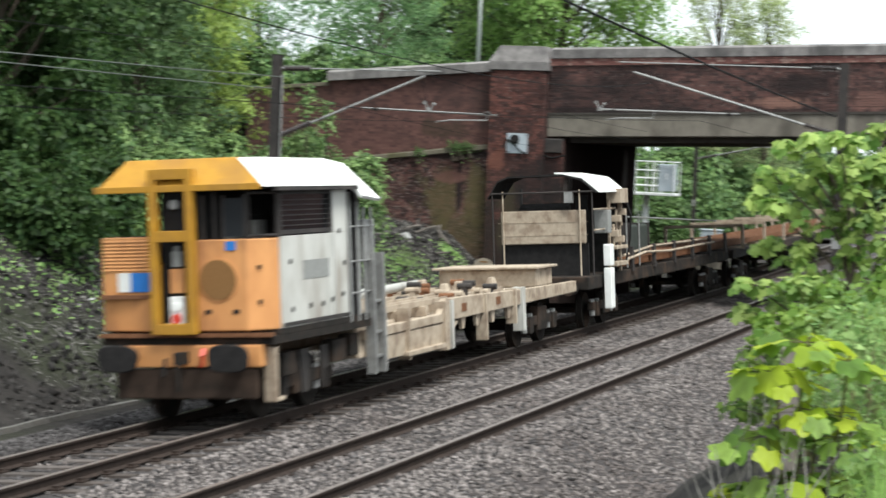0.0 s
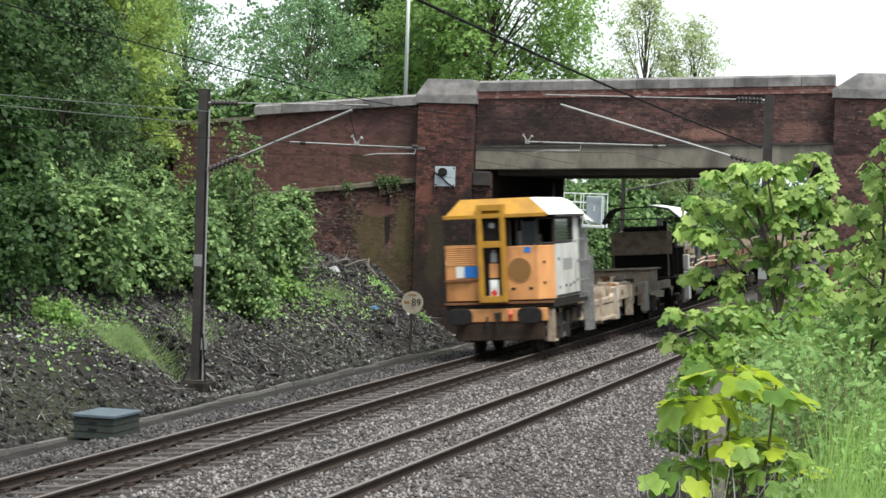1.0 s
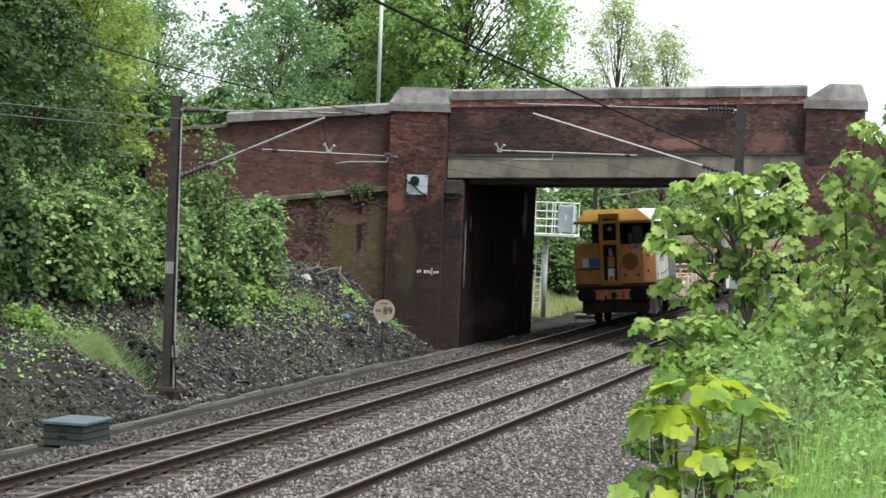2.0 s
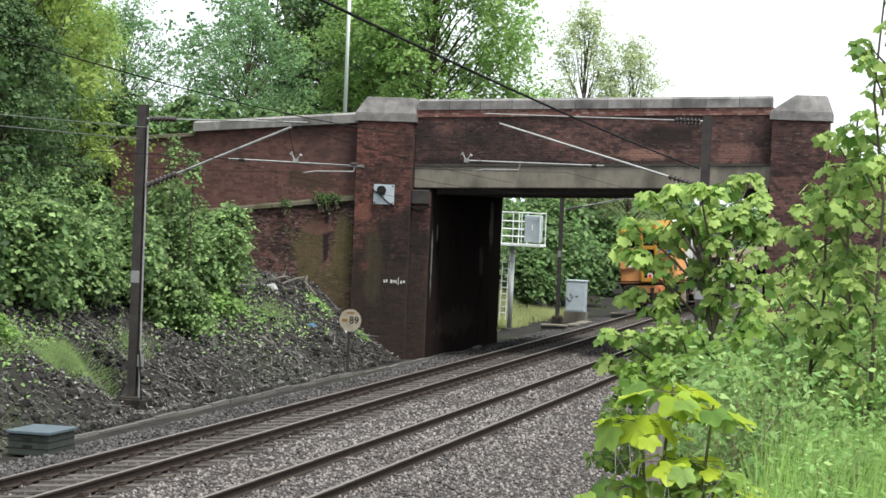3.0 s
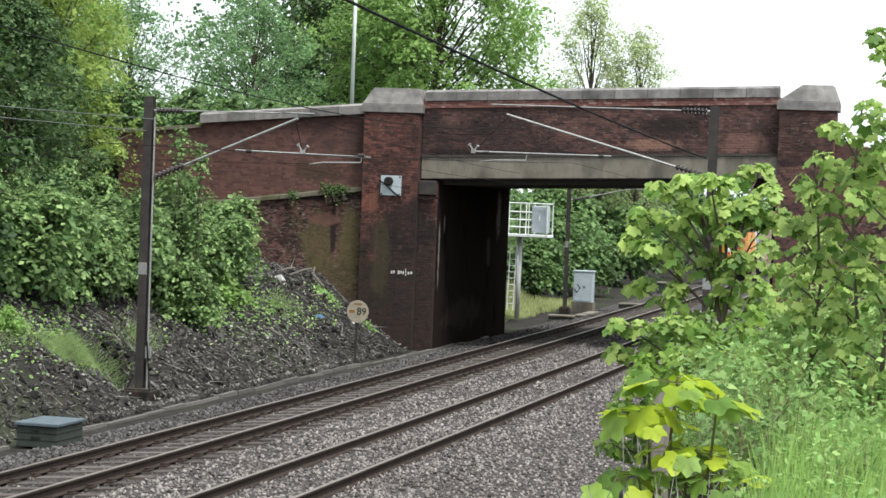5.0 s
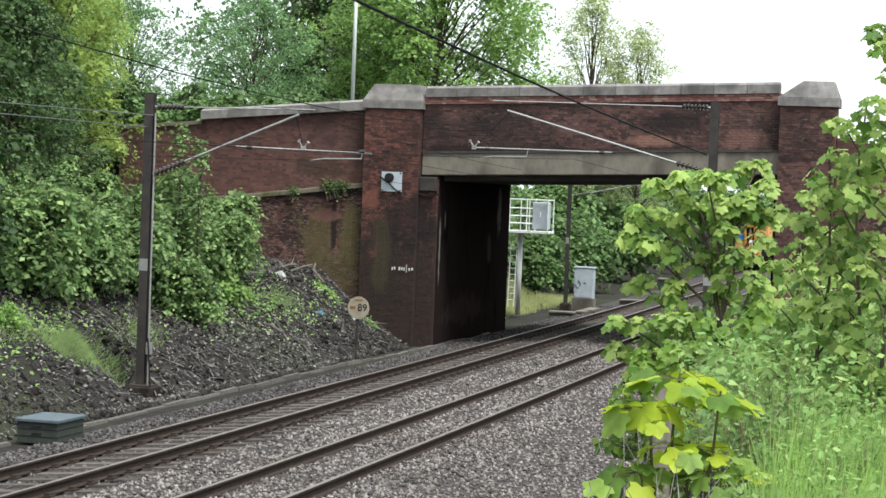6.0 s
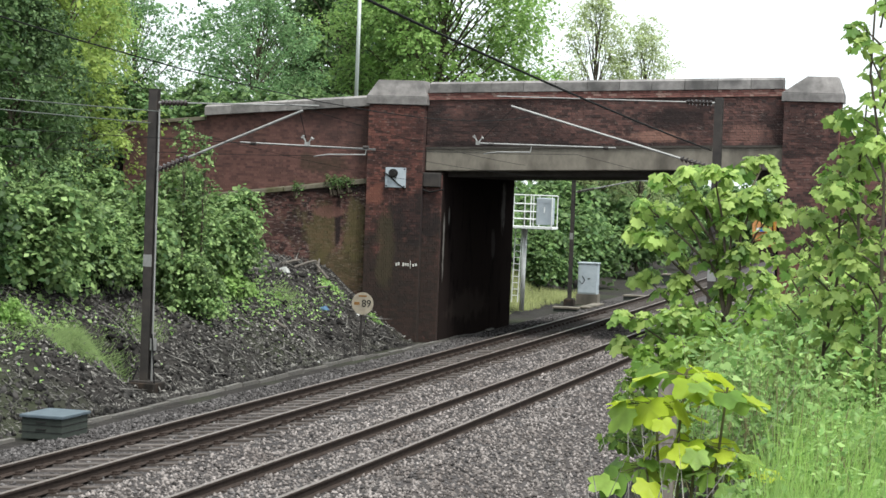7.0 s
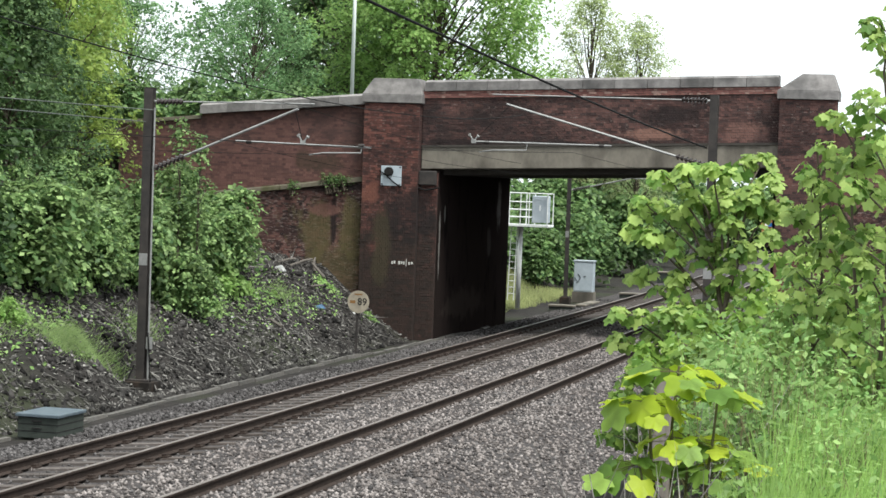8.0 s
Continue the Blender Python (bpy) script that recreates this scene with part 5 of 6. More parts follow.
def build_low_boxes():
    for x, y, w, l, h in ((-15.5, 76.5, 0.9, 0.5, 0.12), (-15.1, 79.5, 0.35, 3.0, 0.08), (-14.6, 86.5, 0.9, 0.6, 0.2), (-15.6, 104, 1.2, 0.8, 0.5)):
        b = empty("cable_chamber", "low dark concrete cable chamber beside the track", "cable chamber", "cable chambers", at=(x, y, -0.3))
        part("body", Shape().box(-w / 2, w / 2, -l / 2, l / 2, 0, h), "green_box", b, "", 0.015)
        part("lid", Shape().box(-w / 2 - 0.03, w / 2 + 0.03, -l / 2 - 0.03, l / 2 + 0.03, h, h + 0.07), "concrete", b, "grey concrete lid", 0.012)


def build_wall_fittings():
    p = empty("wall_plate", "square white plate with dark round horn on brick pier", "wall plate", at=(-17.03, 58.344, 4.42))
    part("plate", Shape().box(-0.31, 0.31, -0.03, -0.001, -0.29, 0.29), "cabinet_grey", p, "", 0.008)
    part("horn", disc(disc(Shape(), (-0.06, -0.08, 0.12), (0, 1, 0), 0.13, 0.1, 20), (-0.06, -0.15, 0.12), (0, 1, 0), 0.09, 0.06, 20), "black_paint", p, "dark round horn")
    part("cable", Shape().tube((-0.36, -0.03, 0.14), (-0.15, -0.05, 0.02), 0.018).tube((-0.15, -0.05, 0.02), (0.1, -0.04, -0.2), 0.018).tube((0.1, -0.04, -0.2), (0.32, -0.03, -0.33), 0.018), "wire", p)
    for x, z in ((-0.27, -0.25), (0.27, 0.25), (0.27, -0.25)):
        part("bolt", disc(Shape(), (x, -0.035, z), (0, 1, 0), 0.025, 0.015, 8), "black_paint", p)
    g = empty("painted_mark", "small white painted letters, illegible, on the brick pier", "marking", at=(-16.6, 58.344, 1.9))
    for i, (x, w, h) in enumerate(((-0.34, 0.05, 0.09), (-0.27, 0.05, 0.1), (-0.13, 0.06, 0.1), (-0.05, 0.05, 0.09), (0.02, 0.04, 0.09), (0.1, 0.02, 0.17), (0.17, 0.05, 0.08), (0.25, 0.06, 0.09))):
        part("bar", Shape().box(x, x + w, -0.004, -0.001, -0.05 + (0.02 if i % 2 else 0) - (0.07 if i == 5 else 0), -0.05 + h), "dirty_white", g)
    # cables and lamp box under the girder's end
    c = empty("cable_bracket", "dark cable bundle and box under the girder end", "cable box", at=(-16.0, 58.56, 4.3))
    part("box", Shape().box(-0.24, 0.3, -0.12, 0.0, -0.12, 0.3), "steel_brown", c, "", 0.03)
    part("cable", Shape().tube((-0.24, -0.1, -0.2), (0.0, -0.14, -0.27), 0.022).tube((0.0, -0.14, -0.27), (0.4, -0.1, -0.18), 0.022), "wire", c)


def build_street_lamp():
    s = empty("street_lamp", "tall thin pale grey street lamp column on the road", "street lamp", at=(-20.1, 64.0, 5.2))
    part("column", Shape().tube((0, 0, 0), (0, 0, 1.4), 0.09, n=10).tube((0, 0, 1.4), (0, 0, 8.5), 0.065, 0.05, n=10), "lamp_paint", s, "", smooth=True)
    part("arm", Shape().tube((0, 0, 8.5), (0.9, 0, 8.9), 0.04, n=8), "lamp_paint", s)
    part("lantern", Shape().box(0.8, 1.4, -0.12, 0.12, 8.84, 8.98), "cabinet_grey", s, "", 0.03)


mat("lamp_paint", (0.72, 0.77, 0.74), (0.8, 0.84, 0.81), 3, 0.5, 0.03)
for make in (build_equipment_box, build_disc_sign, build_signal, build_cabinet, build_low_boxes, build_wall_fittings, build_street_lamp):
    make()


# ---- shrubs ----
def make_shrub(label, width, height, leaf, count, size, seed, stems=16):
    rng = random.Random(seed)
    t = empty("shrub", label, "shrub", "shrubs")
    sh, cs, rs = Shape(), [], []
    for i in range(stems):
        a, r = i * 2.4, width * math.sqrt((i + 0.5) / stems) * 0.85
        z = height * (1 - 0.55 * (r / width) ** 2) * rng.uniform(0.55, 1.0)
        c = Vector((math.cos(a) * r, math.sin(a) * r, z))
        limb(sh, (rng.uniform(-0.15, 0.15), rng.uniform(-0.15, 0.15), -0.3), c, 0.035, 0.01, rng, 4)
        for k in range(3):
            f = 1 - 0.28 * k
            cs.append(Vector((c.x * (0.9 + 0.1 * f), c.y * (0.9 + 0.1 * f), c.z * f)) + Vector((rng.uniform(-0.2, 0.2), rng.uniform(-0.2, 0.2), rng.uniform(-0.1, 0.1))))
            q = width * rng.uniform(0.16, 0.28)
            rs.append((q, q, q * 0.8))
    part("stem", sh, "bark", t, "thin brown stems")
    part("foliage", leaves_mesh("foliage", cs, rs, count, size, seed, shell=0.35, spray=17), leaf, t, "dense broad green leaves")
    return t


def on_bank(spots):
    return [(x, y, float(ground_z([x], [y])[0]) - 0.1 + dz, r, s) for x, y, r, s, dz in spots]


shrub_a = make_shrub("leafy green sycamore shrub on the cutting slope", 1.7, 2.7, "leaf_bush", 11000, 0.165, 31)
plant(shrub_a, on_bank([(-20.4, 40.8, 70, 1, -0.5), (-19.9, 43.2, 140, 0.72, 0), (-19.9, 45.8, 200, 0.8, 0), (-20.3, 48.4, 280, 0.85, 0),
                        (-21.9, 45.0, 20, 0.6, -0.2), (-22.3, 48.5, 60, 0.6, -0.2), (-20.3, 51.6, 100, 0.9, 0), (-19.6, 50.2, 100, 0.75, 0.1), (-18.75, 46.2, 20, 0.62, 0)]))
# dark foliage; the shade below the evergreens is in this leaf colour too
shrub_d = make_shrub("dark leafy shrub with the evergreen trees' shade in its leaf colour", 1.8, 2.6, "leaf_shade", 9000, 0.16, 36)
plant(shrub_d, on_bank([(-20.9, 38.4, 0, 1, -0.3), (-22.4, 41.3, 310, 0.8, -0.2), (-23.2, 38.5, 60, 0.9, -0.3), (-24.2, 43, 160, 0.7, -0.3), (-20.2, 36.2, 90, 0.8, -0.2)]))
# undergrowth whose leaf colour is darkened for tree shade
shrub_b = make_shrub("dark green undergrowth with some tree shade in its leaf colour", 2.0, 3.0, "leaf_hedge", 7500, 0.18, 32)
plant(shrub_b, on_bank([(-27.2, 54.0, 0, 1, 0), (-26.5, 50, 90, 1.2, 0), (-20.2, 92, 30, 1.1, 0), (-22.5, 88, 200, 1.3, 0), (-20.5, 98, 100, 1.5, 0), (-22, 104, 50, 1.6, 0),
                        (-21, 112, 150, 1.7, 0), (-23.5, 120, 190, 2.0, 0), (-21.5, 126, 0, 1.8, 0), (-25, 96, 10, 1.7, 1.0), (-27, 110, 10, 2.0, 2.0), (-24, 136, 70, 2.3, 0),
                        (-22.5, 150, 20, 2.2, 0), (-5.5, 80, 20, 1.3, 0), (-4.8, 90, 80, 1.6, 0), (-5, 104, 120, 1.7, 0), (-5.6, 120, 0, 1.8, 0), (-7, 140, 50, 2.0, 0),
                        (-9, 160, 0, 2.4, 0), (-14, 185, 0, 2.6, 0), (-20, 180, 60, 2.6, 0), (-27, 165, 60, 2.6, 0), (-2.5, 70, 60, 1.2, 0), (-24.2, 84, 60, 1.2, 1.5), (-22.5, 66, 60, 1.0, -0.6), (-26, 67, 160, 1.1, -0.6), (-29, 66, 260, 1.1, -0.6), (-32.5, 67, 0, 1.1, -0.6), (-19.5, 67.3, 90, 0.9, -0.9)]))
shrub_c = make_shrub("yellow-green low bush on the cleared slope", 0.9, 0.8, "leaf_light", 3000, 0.12, 33, 10)
plant(shrub_c, on_bank([(-19.3, 49.6, 0, 0.8, -0.1), (-18.9, 51.0, 70, 0.55, -0.15), (-18.6, 52.6, 30, 0.3, -0.1), (-17.4, 57.6, 50, 0.2, 0), (-18.6, 57.2, 150, 0.24, -0.05), (-18.2, 57.0, 90, 0.2, -0.05), (-18.9, 57.5, 10, 0.2, -0.05),
                        (-18.9, 47.9, 150, 0.6, -0.1), (-19.0, 37.6, 20, 0.6, 0)]))
tuft = make_shrub("small dull green plant rooted on the wall's stone ledge", 0.3, 0.24, "leaf_hedge", 260, 0.07, 37, 7)
plant(tuft, [(x, 58.66, 4.26 + (x + 17.93) * 0.127, x * 50, k) for x, k in ((-19.0, 1.0), (-18.55, 0.8), (-20.1, 0.75), (-18.8, 0.9))])
# tall thin shoot that stands out of the shrubs
shoot = make_tree("slender young sycamore shoot rising from the shrubs", 3.4, 0.26, "leaf_bush", 700, 0.11, 35, first=0.1, clumps=18, thick=0.5, group="saplings", category="sapling", name="sapling")
plant(shoot, [(-19.24, 47.5, 2.3, 0, 1.0), (-18.75, 47.6, 2.15, 90, 0.93)])


# ---- cleared slope: stems, clods, tufts ----
def strips(name, base, tip, width, material, label, category):
    """Thin three-sided slivers from base to tip points."""
    n = len(base)
    rng = np.random.default_rng(3)
    d = tip - base
    u = np.cross(d, rng.normal(0, 1, (n, 3)))
    u /= np.linalg.norm(u, axis=1)[:, None] + 1e-9
    w = np.cross(d, u)
    w /= np.linalg.norm(w, axis=1)[:, None] + 1e-9
    wd = np.broadcast_to(np.asarray(width), (n,))[:, None]
    v = np.stack([base + u * wd, base - u * wd * 0.5 + w * wd * 0.86, base - u * wd * 0.5 - w * wd * 0.86, tip], 1).reshape(-1, 3)
    k = np.arange(n)[:, None] * 4
    f = np.concatenate([k + np.array([0, 1, 3]), k + np.array([1, 2, 3]), k + np.array([2, 0, 3])], 1).reshape(-1, 3)
    return tagged(part(name, big_mesh(name, v, f), material), label, category, kind="stuff")


def build_slope():
    rng = np.random.default_rng(21)
    n = 5200
    x, y = -16.3 - 5.0 * rng.random(n) ** 1.3, 31 + 27.2 * rng.random(n)
    z = ground_z(x, y)
    clear = np.hypot(x + 16.95, y - 40.1) > 0.85
    x, y, z = x[clear], y[clear], z[clear]
    n = len(x)
    b = np.stack([x, y, z + 0.01], 1)
    d = rng.normal(0, 1, (n, 3)) * np.array([1, 1, 0.35])
    d /= np.linalg.norm(d, axis=1)[:, None]
    d[:, 2] = np.abs(d[:, 2]) * 0.8 + d[:, 0] * -0.45
    strips("dead_stems", b, b + d * (0.1 + 0.4 * rng.random(n) ** 2)[:, None], 0.007 + 0.012 * rng.random(n) ** 2, "dead_stem", "dry brown cut stems strewn on the slope", "dead stems")
    n = 240
    x, y = -16.6 - 3.6 * rng.random(n), 36 + 22 * rng.random(n)
    b = np.stack([x, y, ground_z(x, y) + 0.04], 1)
    d = rng.normal(0, 1, (n, 3)) * np.array([1, 1, 0.2])
    d /= np.linalg.norm(d, axis=1)[:, None]
    d[:, 2] = np.abs(d[:, 2]) + d[:, 0] * -0.55
    strips("dead_branches", b, b + d * (0.3 + 0.7 * rng.random(n))[:, None], 0.014 + 0.018 * rng.random(n), "dead_stem", "cut grey branches lying on the slope", "dead branches")
    for lx, ly, ln, tilt, turn in ((-19.35, 57.3, 0.7, 18, 35), (-19.0, 57.5, 0.5, 50, 110), (-18.8, 57.2, 0.6, 40, 160), (-19.7, 57.0, 0.8, 8, 70), (-18.4, 55.6, 0.6, 10, 20), (-17.6, 50.2, 0.7, 14, 140)):
        log = empty("cut_branch", "short grey-brown cut branch lying on the slope", "branch", "cut branches")
        part("wood", Shape().tube((-ln / 2, 0, 0), (ln * 0.1, 0.03, 0.02), 0.045, 0.04, 8).tube((ln * 0.1, 0.03, 0.02), (ln / 2, 0, 0.0), 0.04, 0.028, 8), "cut_wood", log)
        log.matrix_basis = pose(lx, ly, float(ground_z([lx], [ly])[0]) + 0.05 + 0.5 * ln * math.sin(radians(tilt)), 0, -tilt, turn)
    # clods and stones
    n = 9500
    x, y = -16.2 - 6.0 * rng.random(n) ** 1.2, 29 + 29 * rng.random(n)
    z = ground_z(x, y)
    r = 0.02 + 0.085 * rng.random(n) ** 2.6
    r = np.where(np.hypot(x + 16.95, y - 40.1) < 0.8, 0.012, r)
    base = np.array([(1, 0, 0), (0, 1, 0), (-1, 0, 0), (0, -1, 0), (0, 0, 1), (0, 0, -1)], float)
    tri = np.array([(0, 1, 4), (1, 2, 4), (2, 3, 4), (3, 0, 4), (1, 0, 5), (2, 1, 5), (3, 2, 5), (0, 3, 5)])
    v = base[None] * r[:, None, None] * (0.6 + 0.8 * rng.random((n, 6, 1))) + rng.normal(0, 0.3, (n, 6, 3)) * r[:, None, None]
    v += np.stack([x, y, z], 1)[:, None]
    f = (np.arange(n) * 6)[:, None, None] + tri[None]
    tagged(part("clods", big_mesh("clods", v.reshape(-1, 3), f.reshape(-1, 3)), "clod"), "dark earth clods and stones on the cleared slope", "earth", kind="stuff")
    # dead leaves and small green leaves, flat on the slope
    def flat(name, cx, cy, sx, sy, n, size, material, label, category, lift=0.1):
        px, py = rng.normal(cx, sx, n), rng.normal(cy, sy, n)
        px = np.minimum(px, -16.4)
        py = np.minimum(py, 58.3)
        pos = np.stack([px, py, ground_z(px, py) + lift * rng.random(n)], 1)
        nr = np.array([0.3, -0.3, 1.0]) + rng.normal(0, 0.5, (n, 3))
        nr /= np.linalg.norm(nr, axis=1)[:, None]
        u = np.cross(nr, rng.normal(0, 1, (n, 3)))
        u /= np.linalg.norm(u, axis=1)[:, None]
        w = np.cross(nr, u)
        s = size * (0.5 + rng.random(n))[:, None]
        v = np.stack([pos - u * s, pos - w * s * 0.6, pos + u * s, pos + w * s * 0.6 + nr * s * 0.3], 1).reshape(-1, 3)
        k = np.arange(n)[:, None] * 4
        return v, np.concatenate([k + np.array([0, 1, 2]), k + np.array([0, 2, 3])], 1).reshape(-1, 3)
    def put(name, lots, material, label, category):
        vs, fs, o = [], [], 0
        for a in lots:
            v, f = flat(name, *a, material, label, category)
            vs.append(v)
            fs.append(f + o)
            o += len(v)
        tagged(part(name, big_mesh(name, np.concatenate(vs), np.concatenate(fs)), material), label, category, kind="stuff")
    put("dry_leaves", [(-18.3, 46, 1.5, 7, 6000, 0.035)], "dead_stem", "dry fallen leaves on the slope", "dead leaves")
    put("ground_weeds", [(-18.6, 51, 0.5, 1.6, 650, 0.045), (-18.5, 57.0, 0.2, 0.4, 240, 0.055), (-18.9, 39, 0.6, 2, 700, 0.05), (-18.6, 49, 0.7, 3, 400, 0.04), (-19.5, 35, 0.9, 2, 600, 0.05), (-18.0, 54.2, 0.3, 1.5, 220, 0.04), (-17.35, 57.7, 0.12, 0.2, 120, 0.05)],
        "nettle", "low green weeds on the slope", "weeds")
    # grass tufts
    n = 5200
    c = np.array([(-18.15, 39.3), (-17.95, 40.3), (-18.25, 38.5), (-18.6, 37.4), (-18.4, 53.0), (-18.3, 43.0)])
    pick = rng.choice(len(c), n, p=[0.42, 0.34, 0.08, 0.03, 0.07, 0.06])
    x, y = c[pick, 0] + rng.normal(0, 0.22, n), c[pick, 1] + rng.normal(0, 0.5, n)
    b = np.stack([x, y, ground_z(x, y)], 1)
    t = b + np.stack([0.05 + rng.normal(0, 0.1, n), rng.normal(0, 0.1, n), 0.06 + 0.14 * rng.random(n)], 1)
    strips("slope_grass", b, t, 0.007, "soft_grass", "soft bright green grass tufts on the slope", "grass")
    n = 9000
    x, y = -19.5 + 3.6 * rng.random(n) - 1.2, 69 + 22 * rng.random(n)
    b = np.stack([x, y, ground_z(x, y)], 1)
    t = b + np.stack([rng.normal(0, 0.08, n), rng.normal(0, 0.08, n), 0.1 + 0.25 * rng.random(n)], 1)
    strips("verge_grass", b, t, 0.012, "dry_grass", "short dull yellow-green grass beside the signal", "grass")
    # litter
    n = 14
    x, y = -16.1 - 4 * rng.random(n), 34 + 24 * rng.random(n)
    sh = Shape()
    for i in range(n):
        q, zz = rng.random(6), float(ground_z([x[i]], [y[i]])[0])
        a, s = q[0] * 6, 0.03 + 0.05 * q[1]
        sh.hull([(x[i] + s * math.cos(a + k * 1.57), y[i] + s * math.sin(a + k * 1.57), zz + 0.0 + 0.03 * q[2 + k]) for k in range(4)],
                [(x[i] + 0.7 * s * math.cos(a + k * 1.57), y[i] + 0.7 * s * math.sin(a + k * 1.57), zz + 0.03 + 0.04 * q[2 + k]) for k in range(4)])
    tagged(part("litter", sh, "litter"), "scraps of pale litter on the slope", "litter", kind="stuff")
    rag = empty("plastic_scrap", "crumpled dull blue plastic scrap on the slope", "litter", at=(-17.9, 54.6, float(ground_z([-17.9], [54.6])[0])))
    part("scrap", Shape().hull([(-0.16, -0.1, 0), (0.15, -0.08, 0), (0.2, 0.1, 0), (-0.1, 0.12, 0)], [(-0.05, -0.05, 0.1), (0.1, -0.06, 0.07), (0.08, 0.06, 0.14), (-0.05, 0.05, 0.05)]), "blue_scrap", rag, "", 0.02)
    bag = empty("litter_bag", "pale crumpled plastic bag on the slope", "litter", at=(-19.3, 55.2, float(ground_z([-19.3], [55.2])[0])))
    part("bag", Shape().hull([(-0.2, -0.1, 0), (0.2, -0.12, 0), (0.22, 0.1, 0), (-0.15, 0.12, 0)], [(-0.1, -0.05, 0.14), (0.12, -0.06, 0.2), (0.1, 0.06, 0.16), (-0.05, 0.05, 0.1)]), "litter", bag, "", 0.03)


mat("cut_wood", (0.07, 0.062, 0.055), (0.16, 0.14, 0.125), 9, 0.9, 0.3, stretch=(0.4, 3, 3))
mat("clod", (0.01, 0.0095, 0.0092), (0.032, 0.029, 0.028), 6, 0.95, 0.3, (0.08, 0.076, 0.073), 3.0, 0.4, island=0.7)
build_slope()


# ---- near bank: sycamores, weeds, fence ----
def leaf_shape():
    """Palmate leaf of five toothed lobes, stalk at the origin, tip along +y, unit length."""
    pol = [(-172, 0.2), (-142, 0.5), (-118, 0.66), (-98, 0.52), (-72, 0.72), (-52, 0.86), (-38, 0.72), (-28, 0.66), (-12, 0.86), (0, 1.0)]
    pol = pol + [(-a, r) for a, r in reversed(pol[:-1])]
    v = [(0, 0.22, 0)]
    for a, r in pol:
        x, y = math.sin(radians(a)) * r * 0.85, 0.22 + math.cos(radians(a)) * r * 0.78
        v.append((x, y, -0.22 * x * x - 0.12 * max(0, y - 0.3) ** 2 + 0.05 * math.sin(a * 0.13)))
    n = len(pol)
    f = [(0, i + 1, i) for i in range(1, n)] + [(0, 1, n)]
    return np.array(v), np.array(f)


LEAF_V, LEAF_F = leaf_shape()


def leaf_frames(rng, n, out, droop=0.35, tilt=0.55):
    """Axes for n leaves: tip direction outward and down, face upward."""
    tip = out * 0.9 + rng.normal(0, 0.25, (n, 3))
    tip[:, 2] -= droop * 1.6
    tip /= np.linalg.norm(tip, axis=1)[:, None]
    up = np.array([0, 0, 0.8]) + out * 0.5 + rng.normal(0, tilt, (n, 3))
    side = np.cross(tip, up)
    side /= np.linalg.norm(side, axis=1)[:, None]
    nor = np.cross(side, tip)
    return side, tip, nor


def sycamore(label, boughs, size, leaf, seed, tip=13, node=6, nodes=(0.5, 0.72, 0.88)):
    """A sapling: stem and boughs given as base-to-tip lines in its own space, with lobed leaves in whorls along them."""
    rng, pr = np.random.default_rng(seed), random.Random(seed)
    t = empty("sapling", label, "sapling", "saplings")
    sh, hubs = Shape(), []
    for p, q, r in boughs:
        limb(sh, p, q, r, r * 0.35, pr, 5, 0.04)
        p, q = Vector(p), Vector(q)
        hubs.append((q, tip))
        for f in nodes:
            c = p.lerp(q, f)
            side = Vector((pr.uniform(-1, 1), pr.uniform(-1, 1), pr.uniform(0.1, 0.7))).normalized() * size * pr.uniform(0.8, 1.8)
            sh.tube(c, c + side, r * 0.3, r * 0.2, 5)
            hubs.append((c + side, node))
    part("stem", sh, "bark", t, "brown branching stem")
    centre = np.concatenate([np.tile(np.array(c), (n, 1)) for c, n in hubs])
    count = len(centre)
    tier = np.concatenate([np.arange(n) / n for _, n in hubs])
    a = np.arange(count) * 2.4 + rng.normal(0, 0.3, count)
    rise = 0.55 - 1.05 * tier + rng.normal(0, 0.15, count)
    out = np.stack([np.cos(a), np.sin(a), rise], 1)
    out /= np.linalg.norm(out, axis=1)[:, None]
    s = size * (0.45 + 0.6 * tier + 0.2 * rng.random(count))
    stalk = size * (0.2 + 0.75 * tier)
    pos = centre + out * stalk[:, None] - np.array([0, 0, 1]) * (size * 0.45 * tier)[:, None]
    side, way, nor = leaf_frames(rng, count, out, 0.55, 0.4)
    M = np.stack([side, way, nor], 2) * s[:, None, None]
    v = np.einsum("nij,kj->nki", M, LEAF_V) + pos[:, None]
    fc = (np.arange(count) * len(LEAF_V))[:, None, None] + LEAF_F[None]
    ob = part("foliage", big_mesh("foliage", v.reshape(-1, 3), fc.reshape(-1, 3)), leaf, t, "lobed fresh green leaves in whorls")
    tagged(ob, kind="stuff")
    return t


def at_bank(x, y, sink=0.1):
    return (x, y, float(ground_z([x], [y])[0]) - sink)


NEAR = []
# tall sapling over the track edge: boughs out and up from a forked stem
gx, gy, gz = at_bank(-2.13, 17.0)
b = [((0, 0, -0.1), (0.02, 0, 1.35), 0.03), ((0.02, 0, 1.0), (-0.2, 0.1, 2.0), 0.022), ((0.02, 0, 1.1), (0.2, 0, 2.1), 0.02)]
rr = random.Random(41)
